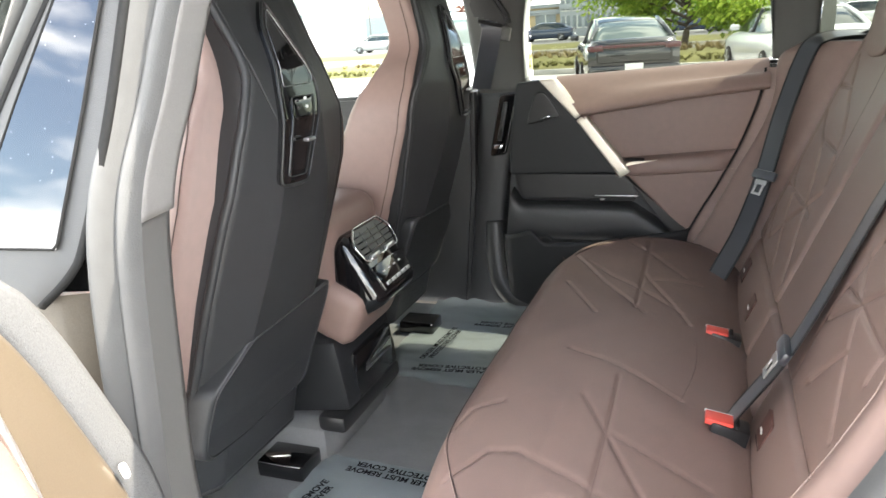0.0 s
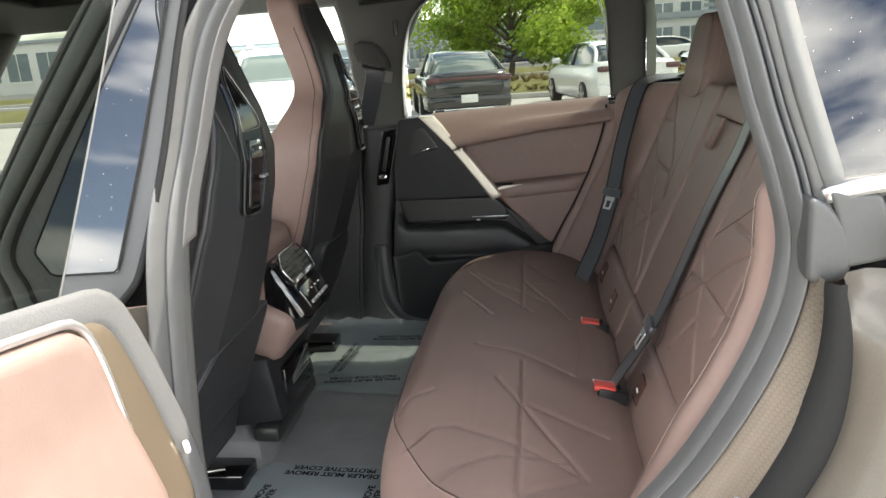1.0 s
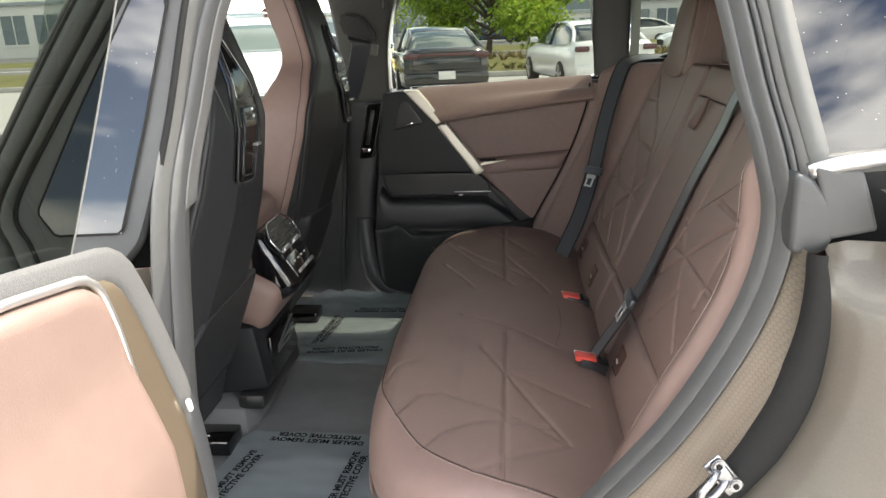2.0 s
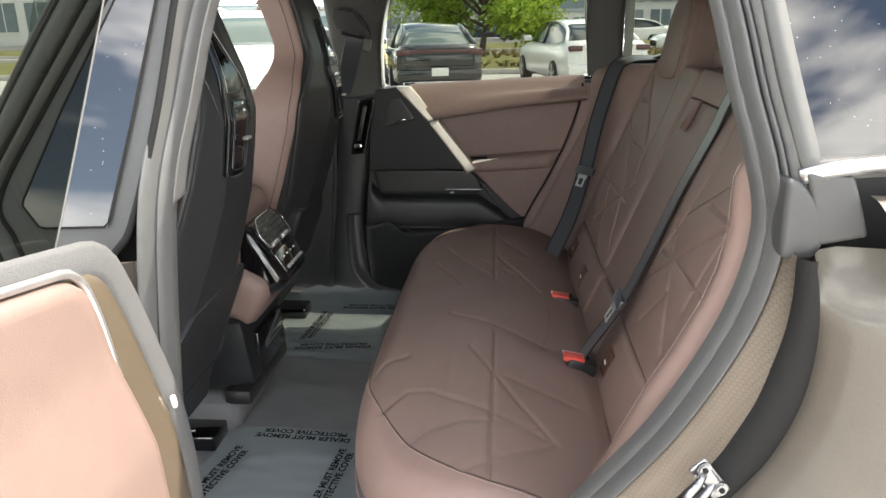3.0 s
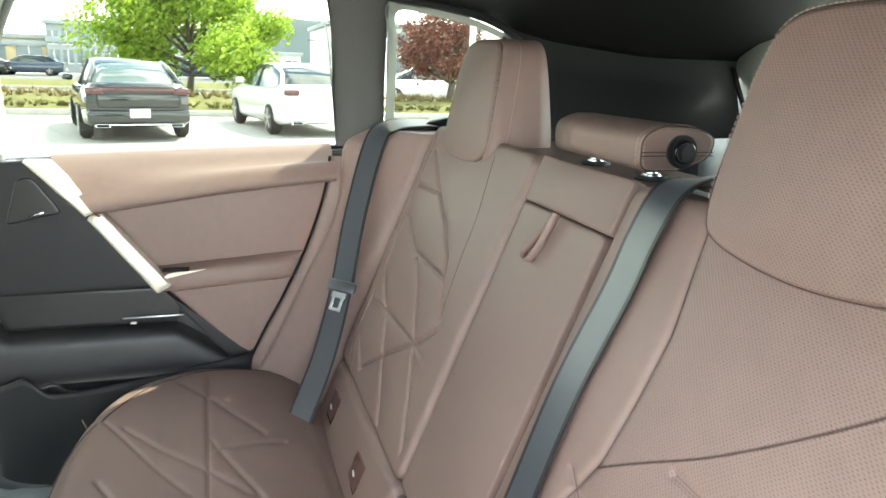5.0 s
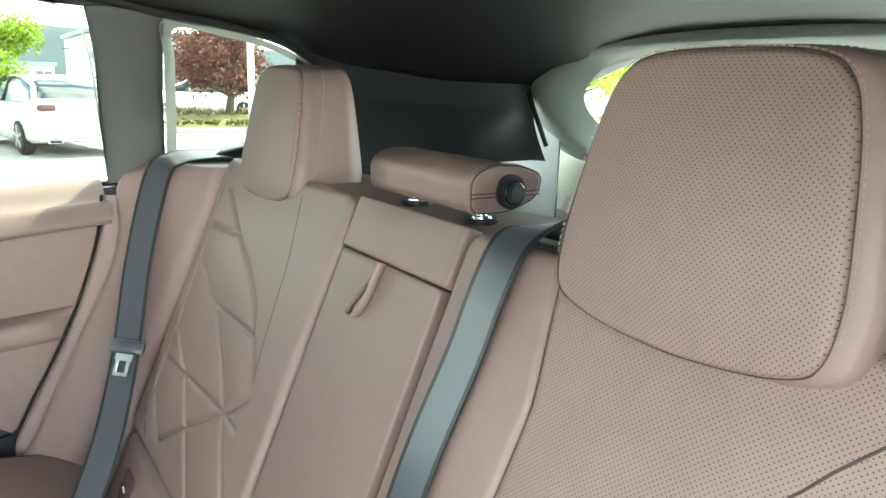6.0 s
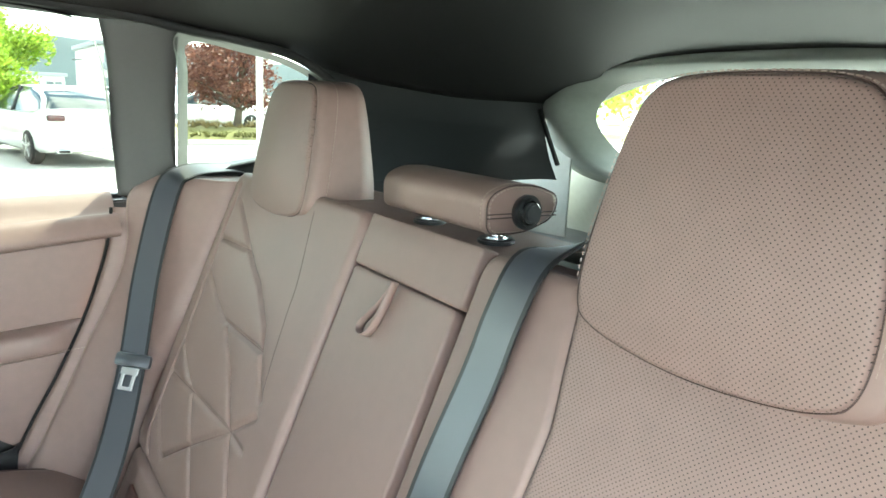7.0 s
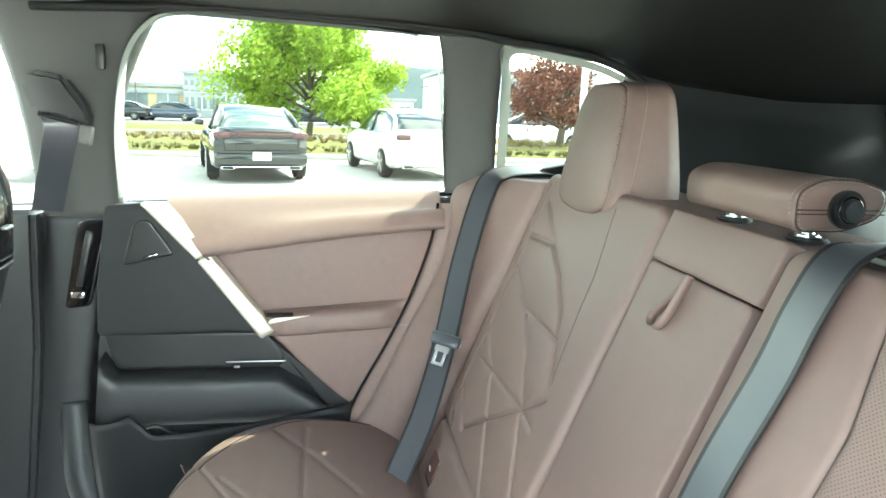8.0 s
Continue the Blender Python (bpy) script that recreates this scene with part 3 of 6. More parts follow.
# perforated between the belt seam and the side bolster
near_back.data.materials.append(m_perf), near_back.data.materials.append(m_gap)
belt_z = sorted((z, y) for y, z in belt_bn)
# index 2: leather side faces coloured near-black as the shade of the slit
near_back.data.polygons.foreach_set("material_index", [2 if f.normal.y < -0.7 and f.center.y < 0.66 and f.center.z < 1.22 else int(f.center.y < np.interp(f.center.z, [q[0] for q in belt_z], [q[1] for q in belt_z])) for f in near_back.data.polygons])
for y0_, y1_ in ((1.273, 1.740), (0.605, 1.045)):
    back_panel("backrest_foot", y0_, y1_, 0.79, 0.919, [], m_leather, corner=0.014, r=0.016, bulge=0.006, n=160, rings=24)


def surface_seam(parent, key, pts, r):
    """A dark sewn seam lying on a backrest panel."""
    q = spline([(y, slope(z)) for y, z in pts], 60)
    line = np.array([on_back(np.array([y]), np.array([s]), np.array([PANEL[key](y, s) + r * 0.2]))[0] for y, s in q])
    part("seam", sweep(line, ring(r, 6), up=(1, 0, 0)), m_piping, parent, "dark sewn seam")


for owner, key, rows in ((far_back, ("backrest", 1.273), quilt_bf), (near_back, ("backrest", 0.605), quilt_bn)):
    cords = []
    for a, b, c, d in rows:
        q = [(a + (c - a) * k / 14, slope(b + (d - b) * k / 14)) for k in range(15)]
        cords.append(np.array([on_back(np.array([y]), np.array([t_]), np.array([PANEL[key](y, t_)]))[0] for y, t_ in q]))
    tubes("quilting_seam", cords, 0.0008, m_piping_soft, owner, "sewn quilting lines", up=(1, 0, 0.2))
surface_seam(near_back, ("backrest", 0.605), seam_bn, 0.0009)
surface_seam(near_back, ("backrest", 0.605), belt_bn, 0.0008)
surface_seam(far_back, ("backrest", 1.273), inner_bf, 0.0007)
surface_seam(far_back, ("backrest", 1.273), side_bf, 0.0007)
surface_seam(far_back, ("backrest", 1.273), [(1.403, 1.350), (1.368, 1.273), (1.359, 1.225), (1.347, 1.152), (1.345, 1.130)], 0.0004)
mid_flap = back_panel("armrest_flap", 1.058, 1.264, 0.928, 1.3135, [], m_leather, corner=0.004, r=0.003, drop=-0.0015, bulge=0.003, n=160, rings=30, label="folded-up centre armrest in smooth brown leather")
mid_cap = back_panel("backrest_cap", 1.052, 1.267, 1.3148, 1.372, [], m_leather, corner=0.005, r=0.0035, drop=-0.001, bulge=0.004, n=160, rings=24)
mid_low = back_panel("backrest_foot", 1.050, 1.268, 0.79, 0.919, [], m_leather, corner=0.012, r=0.015, n=160, rings=24)
part("backrest_core", box((0.10, 1.34, 0.50), (0.72, YC, 1.10), 0.02, (0, 22.3, 0)), m_gap, bench, "near-black core painted as shade behind the pads")


def bolster(sign):
    zz = np.array([0.76, 0.80, 0.857, 0.896, 0.99, 1.068, 1.108, 1.163, 1.204, 1.249, 1.289, 1.309, 1.325, 1.337, 1.350])
    xe = np.array([0.345, 0.372, 0.405, 0.428, 0.474, 0.510, 0.532, 0.558, 0.572, 0.580, 0.580, 0.581, 0.588, 0.600, 0.63])

    def f(u, v):
        z = float(0.76 + (1.352 - 0.76) * v)
        e = float(np.interp(z, zz, xe))
        b = max(0.52 + 0.41 * (z - 0.83) + 0.004, e + 0.06)
        g = 0.034 * min(1.0, max(0.0, (1.12 - z) / 0.12))
        if sign < 0:  # the padding stands off the backrest and leaves a narrow open slit
            g = float(np.interp(z, [1.08, 1.185, 1.21, 1.27], [-0.027, -0.043, -0.045, 0.0]))
        rim = 0.030 if sign > 0 else 0.010
        sec = spline([(e + 0.10, 0.722), (e + 0.045, 0.724), (e + 0.012, 0.716), (e, 0.698), (e + 0.004, 0.684), (e + 0.022, 0.668), (b - rim, 0.571 + 0.3 * rim + g), (b + 0.0, 0.568 + g), (b + 0.06, 0.565 + g)], 30)
        k = u * 29
        i = min(int(k), 28)
        q = sec[i] * (1 - (k - i)) + sec[i + 1] * (k - i)
        return (q[0], YC + sign * q[1], z)
    v, fc = grid(f, 30, 60)
    ob = part("side_bolster", mesh_of("side_bolster", v, fc), m_leather, bench)
    line = [(float(np.interp(z, zz, xe)) + 0.001, YC + sign * 0.690, z) for z in np.linspace(0.80, 1.325, 60)]
    stitches("stitching", line, 0.0048, 0.0038, 0.00040, m_stitch, ob, up=(1, 0, 0), lift=Vector((-0.0015, -sign * 0.001, 0)))
    top = [(q[0], q[1], q[2]) for q in (f(u, 1.0) for u in np.linspace(0, 1, 24))]
    bm = bmesh.new()
    bm.faces.new([bm.verts.new(q) for q in top])
    part("bolster_top", bm, m_leather, ob)
    return ob


bolster(1), bolster(-1)
part("label_tag", box((0.002, 0.011, 0.020), on_back(np.array([0.662]), np.array([slope(0.997)]), np.array([0.016]))[0], 0.0008, (18, 22, 0)), m_white, near_back, "small white fabric tag")
part("tag_clip", box((0.006, 0.010, 0.012), on_back(np.array([0.656]), np.array([slope(1.017)]), np.array([0.014]))[0], 0.002, (18, 22, 0)), m_satin, near_back, "small black clip")


def headrest(yc, z0=1.338):
    """An outer headrest: perforated front pad in a plain leather wrap."""
    hd = new("headrest")
    hd.parent = bench
    hd["label"] = "tall brown leather headrest with perforated front"
    half = [(0.0, 0.0), (0.05, 0.003), (0.090, 0.010), (0.109, 0.022), (0.1135, 0.055), (0.107, 0.105), (0.098, 0.150), (0.086, 0.177), (0.060, 0.190), (0.0, 0.193)]
    shape = half + [(-a, b) for a, b in half[-2:0:-1]]
    o = spline(shape, 200, closed=True)

    o_face = o * [0.915, 0.968] + [0.0072, 0.0032]

    def place(depth_bottom, depth_top):
        def to3d(u, v, w):
            h = np.clip(v / 0.192, 0, 1)
            k = np.where(w < -0.02, depth_bottom + (depth_top - depth_bottom) * h, 1.0)
            return np.stack([0.716 + 0.20 * v - w * k, yc + u, z0 + v], 1)
        return to3d

    def dome(u, v):
        return 0.012 * np.clip(1 - (u / 0.11) ** 2, 0, 1) * np.clip(1 - ((v - 0.1) / 0.1) ** 2, 0, 1)
    face = part("front_pad", pad(o_face, (0.006, 0.1), 0.02, 0.004, place(1, 1), dome, rings=40, uv=True), m_perf, hd, "perforated leather pad")
    wrap = part("wrap", pad(o, (0, 0.1), 0.105, 0.012, lambda u, v, w: place(1.0, 0.55)(u, v, w - 0.0015), None, rings=24), m_leather, hd)
    line = np.array([(0.716 + 0.20 * v + 0.0022, yc + u, z0 + v) for u, v in o_face * [1.004, 1.002]])
    part("seam", sweep(line, ring(0.0009, 6), up=(1, 0, 0), closed=True), m_piping, wrap, "dark sewn seam")
    for off, shift, dx in (((0.945, 0.985), (0.0072, 0.0020), 0.0035), ((1.0005, 1.0005), (0.0, 0.0), 0.026)):
        st = np.array([(0.716 + 0.20 * v + dx, yc + u, z0 + v) for u, v in o * off + shift])
        keep = st[st[:, 2] > z0 + 0.037]
        stitches("stitching", np.concatenate([keep[np.argsort(np.arctan2(keep[:, 1] - yc, keep[:, 2] - z0 - 0.062))]]), 0.0050, 0.0032, 0.0006, m_stitch, wrap, up=(1, 0, 0), lift=Vector((-0.0015, 0, 0)))
    for k in (-0.045, 0.045):
        part("post", disc(0.006, 0.09, (0.775, yc + k, 1.335), "z", 12), m_chrome, hd, "chrome post")
    return hd


headrest(YC + 0.356, 1.327), headrest(YC - 0.370, 1.334)

mid_rest = new("middle_headrest")
mid_rest.parent = bench
mid_rest["label"] = "low padded middle headrest with black end buttons"
sec = rounded([(-0.046, -0.021), (0.002, -0.021), (0.040, -0.008), (0.047, 0.016), (0.016, 0.027), (-0.022, 0.028), (-0.047, 0.016)], 0.012, 90)
MX, MZ = 0.812, 1.3955
pad_mid = part("pad", pad(sec, (0, 0), 0.202, 0.0045, lambda u, v, w: np.stack([MX + u + 0.0 * w, 1.083 - w, MZ + v], 1), None, rings=10), m_leather, mid_rest)
for k, off in ((1.004, 0.0075), (0.90, -0.0005)):
    stitches("stitching", np.array([(MX + u, 1.083 + off, MZ + v) for u, v in np.concatenate([sec * k, sec[:1] * k])]), 0.0042, 0.0026, 0.0007, m_stitch, pad_mid, up=(0, 1, 0))
part("seam", sweep(np.array([(MX + u * 0.965, 1.0828, MZ + v * 0.965) for u, v in sec]), ring(0.0008, 5), up=(0, 1, 0), closed=True), m_piping, pad_mid, "dark sewn seam")
for dz in (0.0012, -0.0026):
    part("seam", box((0.088, 0.0016, 0.0012), (MX - 0.001, 1.0828, MZ - 0.002 + dz), 0.0003), m_piping, pad_mid, "dark sewn seam")
part("button_ring", disc(0.0175, 0.012, (MX + 0.003, 1.081, MZ), "y", 36, 0.004), m_satin, mid_rest, "black plastic ring")
part("button", disc(0.0105, 0.012, (MX + 0.003, 1.076, MZ), "y", 28, 0.0025), m_shell, mid_rest, "round black release button")
part("button_lip", sweep(np.array([(MX + 0.003 + 0.0115 * math.cos(a), 1.0748, MZ + 0.0115 * math.sin(a)) for a in np.linspace(0, 2 * math.pi, 30, endpoint=False)]), ring(0.0009, 5), up=(0, 1, 0), closed=True), m_gloss, mid_rest, "thin gloss lip")
for y in (1.098, 1.222):
    part("post", disc(0.006, 0.05, (0.792, y, 1.36), "z", 14), m_chrome, mid_rest, "chrome post")
    part("guide", disc(0.019, 0.007, (0.792, y, 1.3655), "z", 26, 0.002), m_satin, mid_rest, "black guide collar")
    part("guide_ring", disc(0.0115, 0.009, (0.792, y, 1.367), "z", 22, 0.002), m_chrome, mid_rest, "chrome guide ring")
part("shelf_top", box((0.13, 1.16, 0.03), (0.815, YC, 1.348), 0.012), m_leather, bench, "leather-wrapped top of the backrest")

# pull strap of the armrest: a folded leather loop
strap = new("pull_strap")
strap.parent = bench
strap["label"] = "small folded leather pull loop"
loop = spline([(1.1570, 1.3145), (1.163, 1.300), (1.171, 1.287), (1.185, 1.272), (1.192, 1.262), (1.186, 1.2545), (1.174, 1.257), (1.165, 1.270), (1.161, 1.287), (1.1578, 1.3135)], 70)
rows_l = [[tuple(on_back(np.array([a]), np.array([slope(b)]), np.array([w]))[0]) for a, b in loop] for w in (0.0015, 0.006, 0.012)]
thicken(part("loop", loft(rows_l), m_leather, strap), 0.0013, 0.0)

for y in (1.646, 1.413, 0.937):
    fl = new("child_seat_anchor_flap")
    fl.parent = bench
    fl["label"] = "small dark anchor cover flap"
    o = rounded([(-0.028, 0), (0.028, 0), (0.028, 0.045), (-0.028, 0.045)], 0.006, 40)
    part("flap", pad(o, (0, 0.022), 0.004, 0.0015, lambda u, v, w, y=y: on_back(y + u, v + 0.012, w + 0.007), rings=6), m_flap, fl)
    part("badge", disc(0.0055, 0.002, tuple(on_back(np.array([y]), np.array([0.030]), np.array([0.0085]))[0]), "x", 16), m_white, fl, "white round badge")
    part("slot", box((0.004, 0.05, 0.014), tuple(on_back(np.array([y]), np.array([0.006]), np.array([0.002]))[0]), 0.002), m_gap, fl, "dark slot")

# ---- belts and buckles ----
def belt(name, points, face, label):
    th_ = thing(name, label, "seat belt", "rear seat belts")
    p = spline(points, 90)
    part("webbing", sweep(p, [(-0.0235, -0.0009), (0.0235, -0.0009), (0.0235, 0.0009), (-0.0235, 0.0009)], up=face), m_belt, th_, sharp=30)
    for k in (-0.0215, 0.0215):
        part("selvage", sweep(p, [(k - 0.0022, -0.0011), (k + 0.0022, -0.0011), (k + 0.0022, 0.0011), (k - 0.0022, 0.0011)], up=face), m_satin, th_, "woven belt edge", sharp=30)
    return th_, p


def tongue(parent, at, along, face=(-0.925, 0, 0.379)):
    t = Vector(along).normalized()
    f = Vector(face)
    s = t.cross(f).normalized()
    f = s.cross(t).normalized()
    m = Matrix((s, t, f)).transposed().to_4x4()
    m.translation = Vector(at)
    hold = new("tongue")
    hold.parent = parent
    hold["label"] = "chrome buckle tongue with grey plastic grip"
    bm = box((0.062, 0.022, 0.012), (0, 0.006, 0.004), 0.005)
    bmesh.ops.transform(bm, matrix=m, verts=bm.verts)
    part("grip", bm, m_belt, hold, "dark grey plastic grip")
    bm = bmesh.new()
    for size, at_ in (((0.030, 0.012, 0.003), (0, -0.012, 0.006)), ((0.006, 0.028, 0.003), (-0.0095, -0.026, 0.006)), ((0.006, 0.028, 0.003), (0.0095, -0.026, 0.006)), ((0.025, 0.006, 0.003), (0, -0.040, 0.006))):
        b2 = box(size, at_, 0.001, seg=1)
        me = bpy.data.meshes.new("t")
        b2.to_mesh(me)
        b2.free()
        bm.from_mesh(me)
    bmesh.ops.transform(bm, matrix=m, verts=bm.verts)
    part("blade", bm, m_bright, hold, "bright steel blade")


def twist(a, b, start, end):
    """A facing that turns from a to b along a belt."""
    a, b = Vector(a), Vector(b)

    def f(t):
        k = min(1.0, max(0.0, (t - start) / (end - start)))
        return tuple(a.lerp(b, k * k * (3 - 2 * k)))
    return f


def lower_turn(f):
    """Turns the lap part of a belt, below its tongue, away towards the door."""
    def g(t):
        k = min(1.0, max(0.0, (t - 0.60) / 0.12))
        return tuple(Vector(f(t)).lerp(Vector((-0.55, -0.75, -0.30)), k))
    return g


far_belt, fp = belt("seat_belt", [(0.82, 1.842, 1.335), (0.77, 1.838, 1.362), (0.715, 1.830, 1.366), (0.668, 1.820, 1.360), (0.636, 1.808, 1.332), (0.592, 1.776, 1.20), (0.556, 1.742, 1.05), (0.515, 1.695, 0.935), (0.470, 1.655, 0.848), (0.45, 1.64, 0.80)], lower_turn(twist((0.0, -0.25, 1.0), (-0.62, -0.72, 0.3), 0.10, 0.42)), "grey outer rear seat belt with chrome tongue")
tongue(far_belt, (0.560, 1.742, 1.055), (0.05, 0.045, 0.12), (-0.62, -0.72, 0.3))
mid_belt, mp = belt("seat_belt", [(0.885, 0.985, 1.352), (0.850, 0.984, 1.372), (0.80, 0.980, 1.380), (0.760, 0.975, 1.384), (0.730, 0.974, 1.372), (0.708, 0.976, 1.330), (0.690, 0.979, 1.280), (0.645, 0.982, 1.18), (0.585, 0.970, 1.04), (0.548, 0.962, 0.965), (0.505, 0.972, 0.89), (0.480, 0.985, 0.84), (0.465, 0.99, 0.80)], (-0.92, 0.0, 0.38), "grey middle seat belt over the backrest shoulder")
tongue(mid_belt, (0.548, 0.962, 0.970), (0.04, -0.008, 0.08))
part("belt_outlet", box((0.10, 0.082, 0.014), (0.835, 0.982, 1.362), 0.005), m_satin, mid_belt, "black belt outlet")
for x, y, z in ((0.466, 1.300, 0.854), (0.468, 0.962, 0.859)):
    bk = thing("belt_buckle", "black belt buckle with red release button in the seat", "belt buckle", "rear belt buckles")
    part("housing", box((0.056, 0.040, 0.060), (x + 0.010, y + 0.002, z - 0.034), 0.005, (0, 14, 0)), m_satin, bk)
    part("release_button", box((0.040, 0.029, 0.010), (x, y, z - 0.002), 0.0025, (0, 10, 0)), m_red, bk, "red release button")
    part("button_slot", box((0.006, 0.030, 0.006), (x + 0.025, y, z - 0.004), 0.001, (0, 14, 0)), m_gap, bk, "dark tongue slot")
    part("button_edge", box((0.042, 0.003, 0.005), (x, y + 0.017, z - 0.001), 0.001, (0, 10, 0)), m_white, bk, "pale button edge")

# ---- closed far rear door ----
far_door = thing("rear_door", "closed rear door with brown leather panel and dark lower trim", "car door")


def door_pad(name, pts, y, mat, r=0.006, thick=0.02, corner=0.012, label="", bulge=0.0, parent=None, n=160, rings=14, lean=None):
    o = rounded(pts, corner, n)
    c = o.mean(0)
    ext = np.abs(o - c).max(0)

    def h(u, v):
        return bulge * np.clip(1 - ((u - c[0]) / ext[0]) ** 2, 0, 1) * np.clip(1 - ((v - c[1]) / ext[1]) ** 2, 0, 1)

    def to3d(u, v, w):
        yy = y - w
        if lean:
            yy = yy + lean(u, v)
        return np.stack([u, yy, v], 1)
    return part(name, pad(o, c, thick, r, to3d, h if bulge else None, rings=rings), mat, parent or far_door, label)


part("door_core", plate([(-0.14, 0.60), (0.30, 0.60), (0.36, 0.80), (0.50, 1.00), (0.56, 1.15), (0.60, 1.30), (-0.05, 1.28), (-0.10, 1.0)], "y", 2.02, 0.085, 0.004), m_shell, far_door)


# upper leather roll: slopes in from the sill to a crease, then under-cut
def sill_z(x):
    return 1.289 + (x - 0.01) * 0.043


def crease_z(x):
    return float(np.interp(x, [0.02, 0.105, 0.2, 0.35, 0.46, 0.567, 0.60], [1.186, 1.191, 1.205, 1.227, 1.239, 1.249, 1.25]))


def upper(u, v):
    x0 = 0.035
    x = x0 + (0.568 - x0) * u
    zc, zs = crease_z(x), sill_z(x)
    zc += 0.006
    pts = [(1.985, zs - 0.012), (1.965, zs), (1.948, zs), (1.928, zs - 0.008), (1.900, zs - 0.030), (1.870, zc + 0.032), (1.852, zc + 0.012), (1.848, zc), (1.862, zc - 0.008), (1.905, zc - 0.010)]
    q = spline(pts, 40)
    k = v * 39
    i = min(int(k), 38)
    y, z = q[i] * (1 - (k - i)) + q[i + 1] * (k - i)
    # the front end is cut along the metal strip
    xs = 0.04 + (1.289 - z) * 0.86
    return (max(x, xs), y, z)


v_, f_ = grid(upper, 240, 60)
part("upper_panel", mesh_of("upper_panel", v_, f_), m_leather, far_door)
door_pad("middle_panel", [(0.10, 1.20), (0.23, 1.045), (0.50, 1.075), (0.535, 1.15), (0.572, 1.262)], 1.905, m_leather, corner=0.01, bulge=0.004)


def rest(u, v):
    x = 0.205 + (0.505 - 0.205) * u
    top, low = 1.071 + 0.075 * max(0, x - 0.23), 1.034 + 0.07 * max(0, x - 0.23)
    fade = (0.35 + 0.65 * min(1.0, (x - 0.20) / 0.06)) * (1 - 0.6 * max(0.0, (x - 0.44) / 0.065) ** 2)
    pts = [(1.905, top + 0.006), (1.905 - 0.028 * fade, top + 0.003), (1.905 - 0.040 * fade, top - 0.008), (1.905 - 0.040 * fade, low), (1.905 - 0.022 * fade, low - 0.006)]
    q = spline(pts, 16)
    y, z = q[round(v * 15)]
    return (x, y, z)


v_, f_ = grid(rest, 40, 16)
arm = part("armrest", mesh_of("armrest", v_, f_), m_leather, far_door)
stitches("stitching", [(0.24 + 0.27 * k / 20, 1.868, 1.036 + 0.07 * 0.27 * k / 20) for k in range(21)], 0.005, 0.003, 0.0006, m_stitch, arm, up=(0, 1, 0), lift=Vector((0, -0.003, 0)))
door_pad("lower_leather", [(0.232, 1.034), (0.512, 1.055), (0.50, 1.02), (0.43, 0.90), (0.40, 0.862)], 1.888, m_leather, corner=0.006, bulge=0.004)
pull = new("door_pull")
pull.parent = far_door
part("recess", box((0.05, 0.016, 0.006), (0.255, 1.866, 1.077), 0.002), m_gap, pull, "dark grip recess")
part("pull_trim", plate([(0.232, 1.060), (0.312, 1.076), (0.25, 1.072), (0.236, 1.068)], "y", 1.866, 0.006, 0.001), m_gold, pull, "champagne metal pull trim")

# metal strip in two lengths
door_pad("metal_strip", [(0.006, 1.290), (0.049, 1.290), (0.127, 1.198), (0.103, 1.184)], 1.868, m_gold, r=0.004, thick=0.03, corner=0.003, label="brushed champagne metal strip", n=80, rings=8)
door_pad("metal_strip", [(0.104, 1.182), (0.128, 1.196), (0.246, 1.044), (0.219, 1.028)], 1.866, m_gold, r=0.005, thick=0.03, corner=0.003, label="brushed champagne metal strip", n=80, rings=8)
# dark front field with the tweeter
door_pad("dark_panel", [(-0.062, 1.282), (0.012, 1.288), (0.104, 1.184), (0.220, 1.032), (-0.088, 1.030), (-0.085, 1.12)], 1.896, m_trim, corner=0.01, bulge=0.004)
tw = door_pad("speaker_grille", [(-0.036, 1.168), (0.060, 1.190), (0.052, 1.205), (0.016, 1.258), (-0.010, 1.254)], 1.890, m_satin, r=0.003, thick=0.008, corner=0.012, label="dark speaker grille", n=100)
part("speaker_badge", box((0.026, 0.002, 0.003), (0.018, 1.886, 1.189), 0.0005, (0, -14, 0)), m_chrome, tw, "small metal badge")
# glossy slot, ledge and pocket below
door_pad("grip_recess", [(-0.085, 1.034), (0.226, 1.030), (0.262, 0.985), (0.255, 0.955), (-0.062, 0.955), (-0.072, 0.985)], 1.912, m_satin, corner=0.012, label="dark grip recess")
lb = new("light_bar")
lb.parent = far_door
part("bar", box((0.115, 0.003, 0.0025), (0.205, 1.900, 0.972), 0.0008), m_steel, lb, "thin light bar")
part("badge", box((0.012, 0.003, 0.005), (0.168, 1.898, 0.962), 0.001), m_white, lb, "small pale badge")


def ledge(u, v):
    x = -0.085 + 0.43 * u
    zt = float(np.interp(x, [-0.085, -0.06, 0.25, 0.345], [0.985, 0.945, 0.945, 0.880]))
    pts = [(1.93, zt + 0.004), (1.905, zt + 0.002), (1.885, zt - 0.004), (1.878, zt - 0.02), (1.876, zt - 0.06), (1.880, 0.86), (1.89, 0.848)]
    q = spline(pts, 20)
    y, z = q[round(v * 19)]
    return (x, y, z)


v_, f_ = grid(ledge, 40, 20)
part("ledge", mesh_of("ledge", v_, f_), m_shell, far_door)
door_pad("dark_rear_edge", [(0.228, 1.030), (0.262, 0.985), (0.34, 0.885), (0.40, 0.856), (0.41, 0.87)], 1.886, m_satin, r=0.004, corner=0.006, n=90)


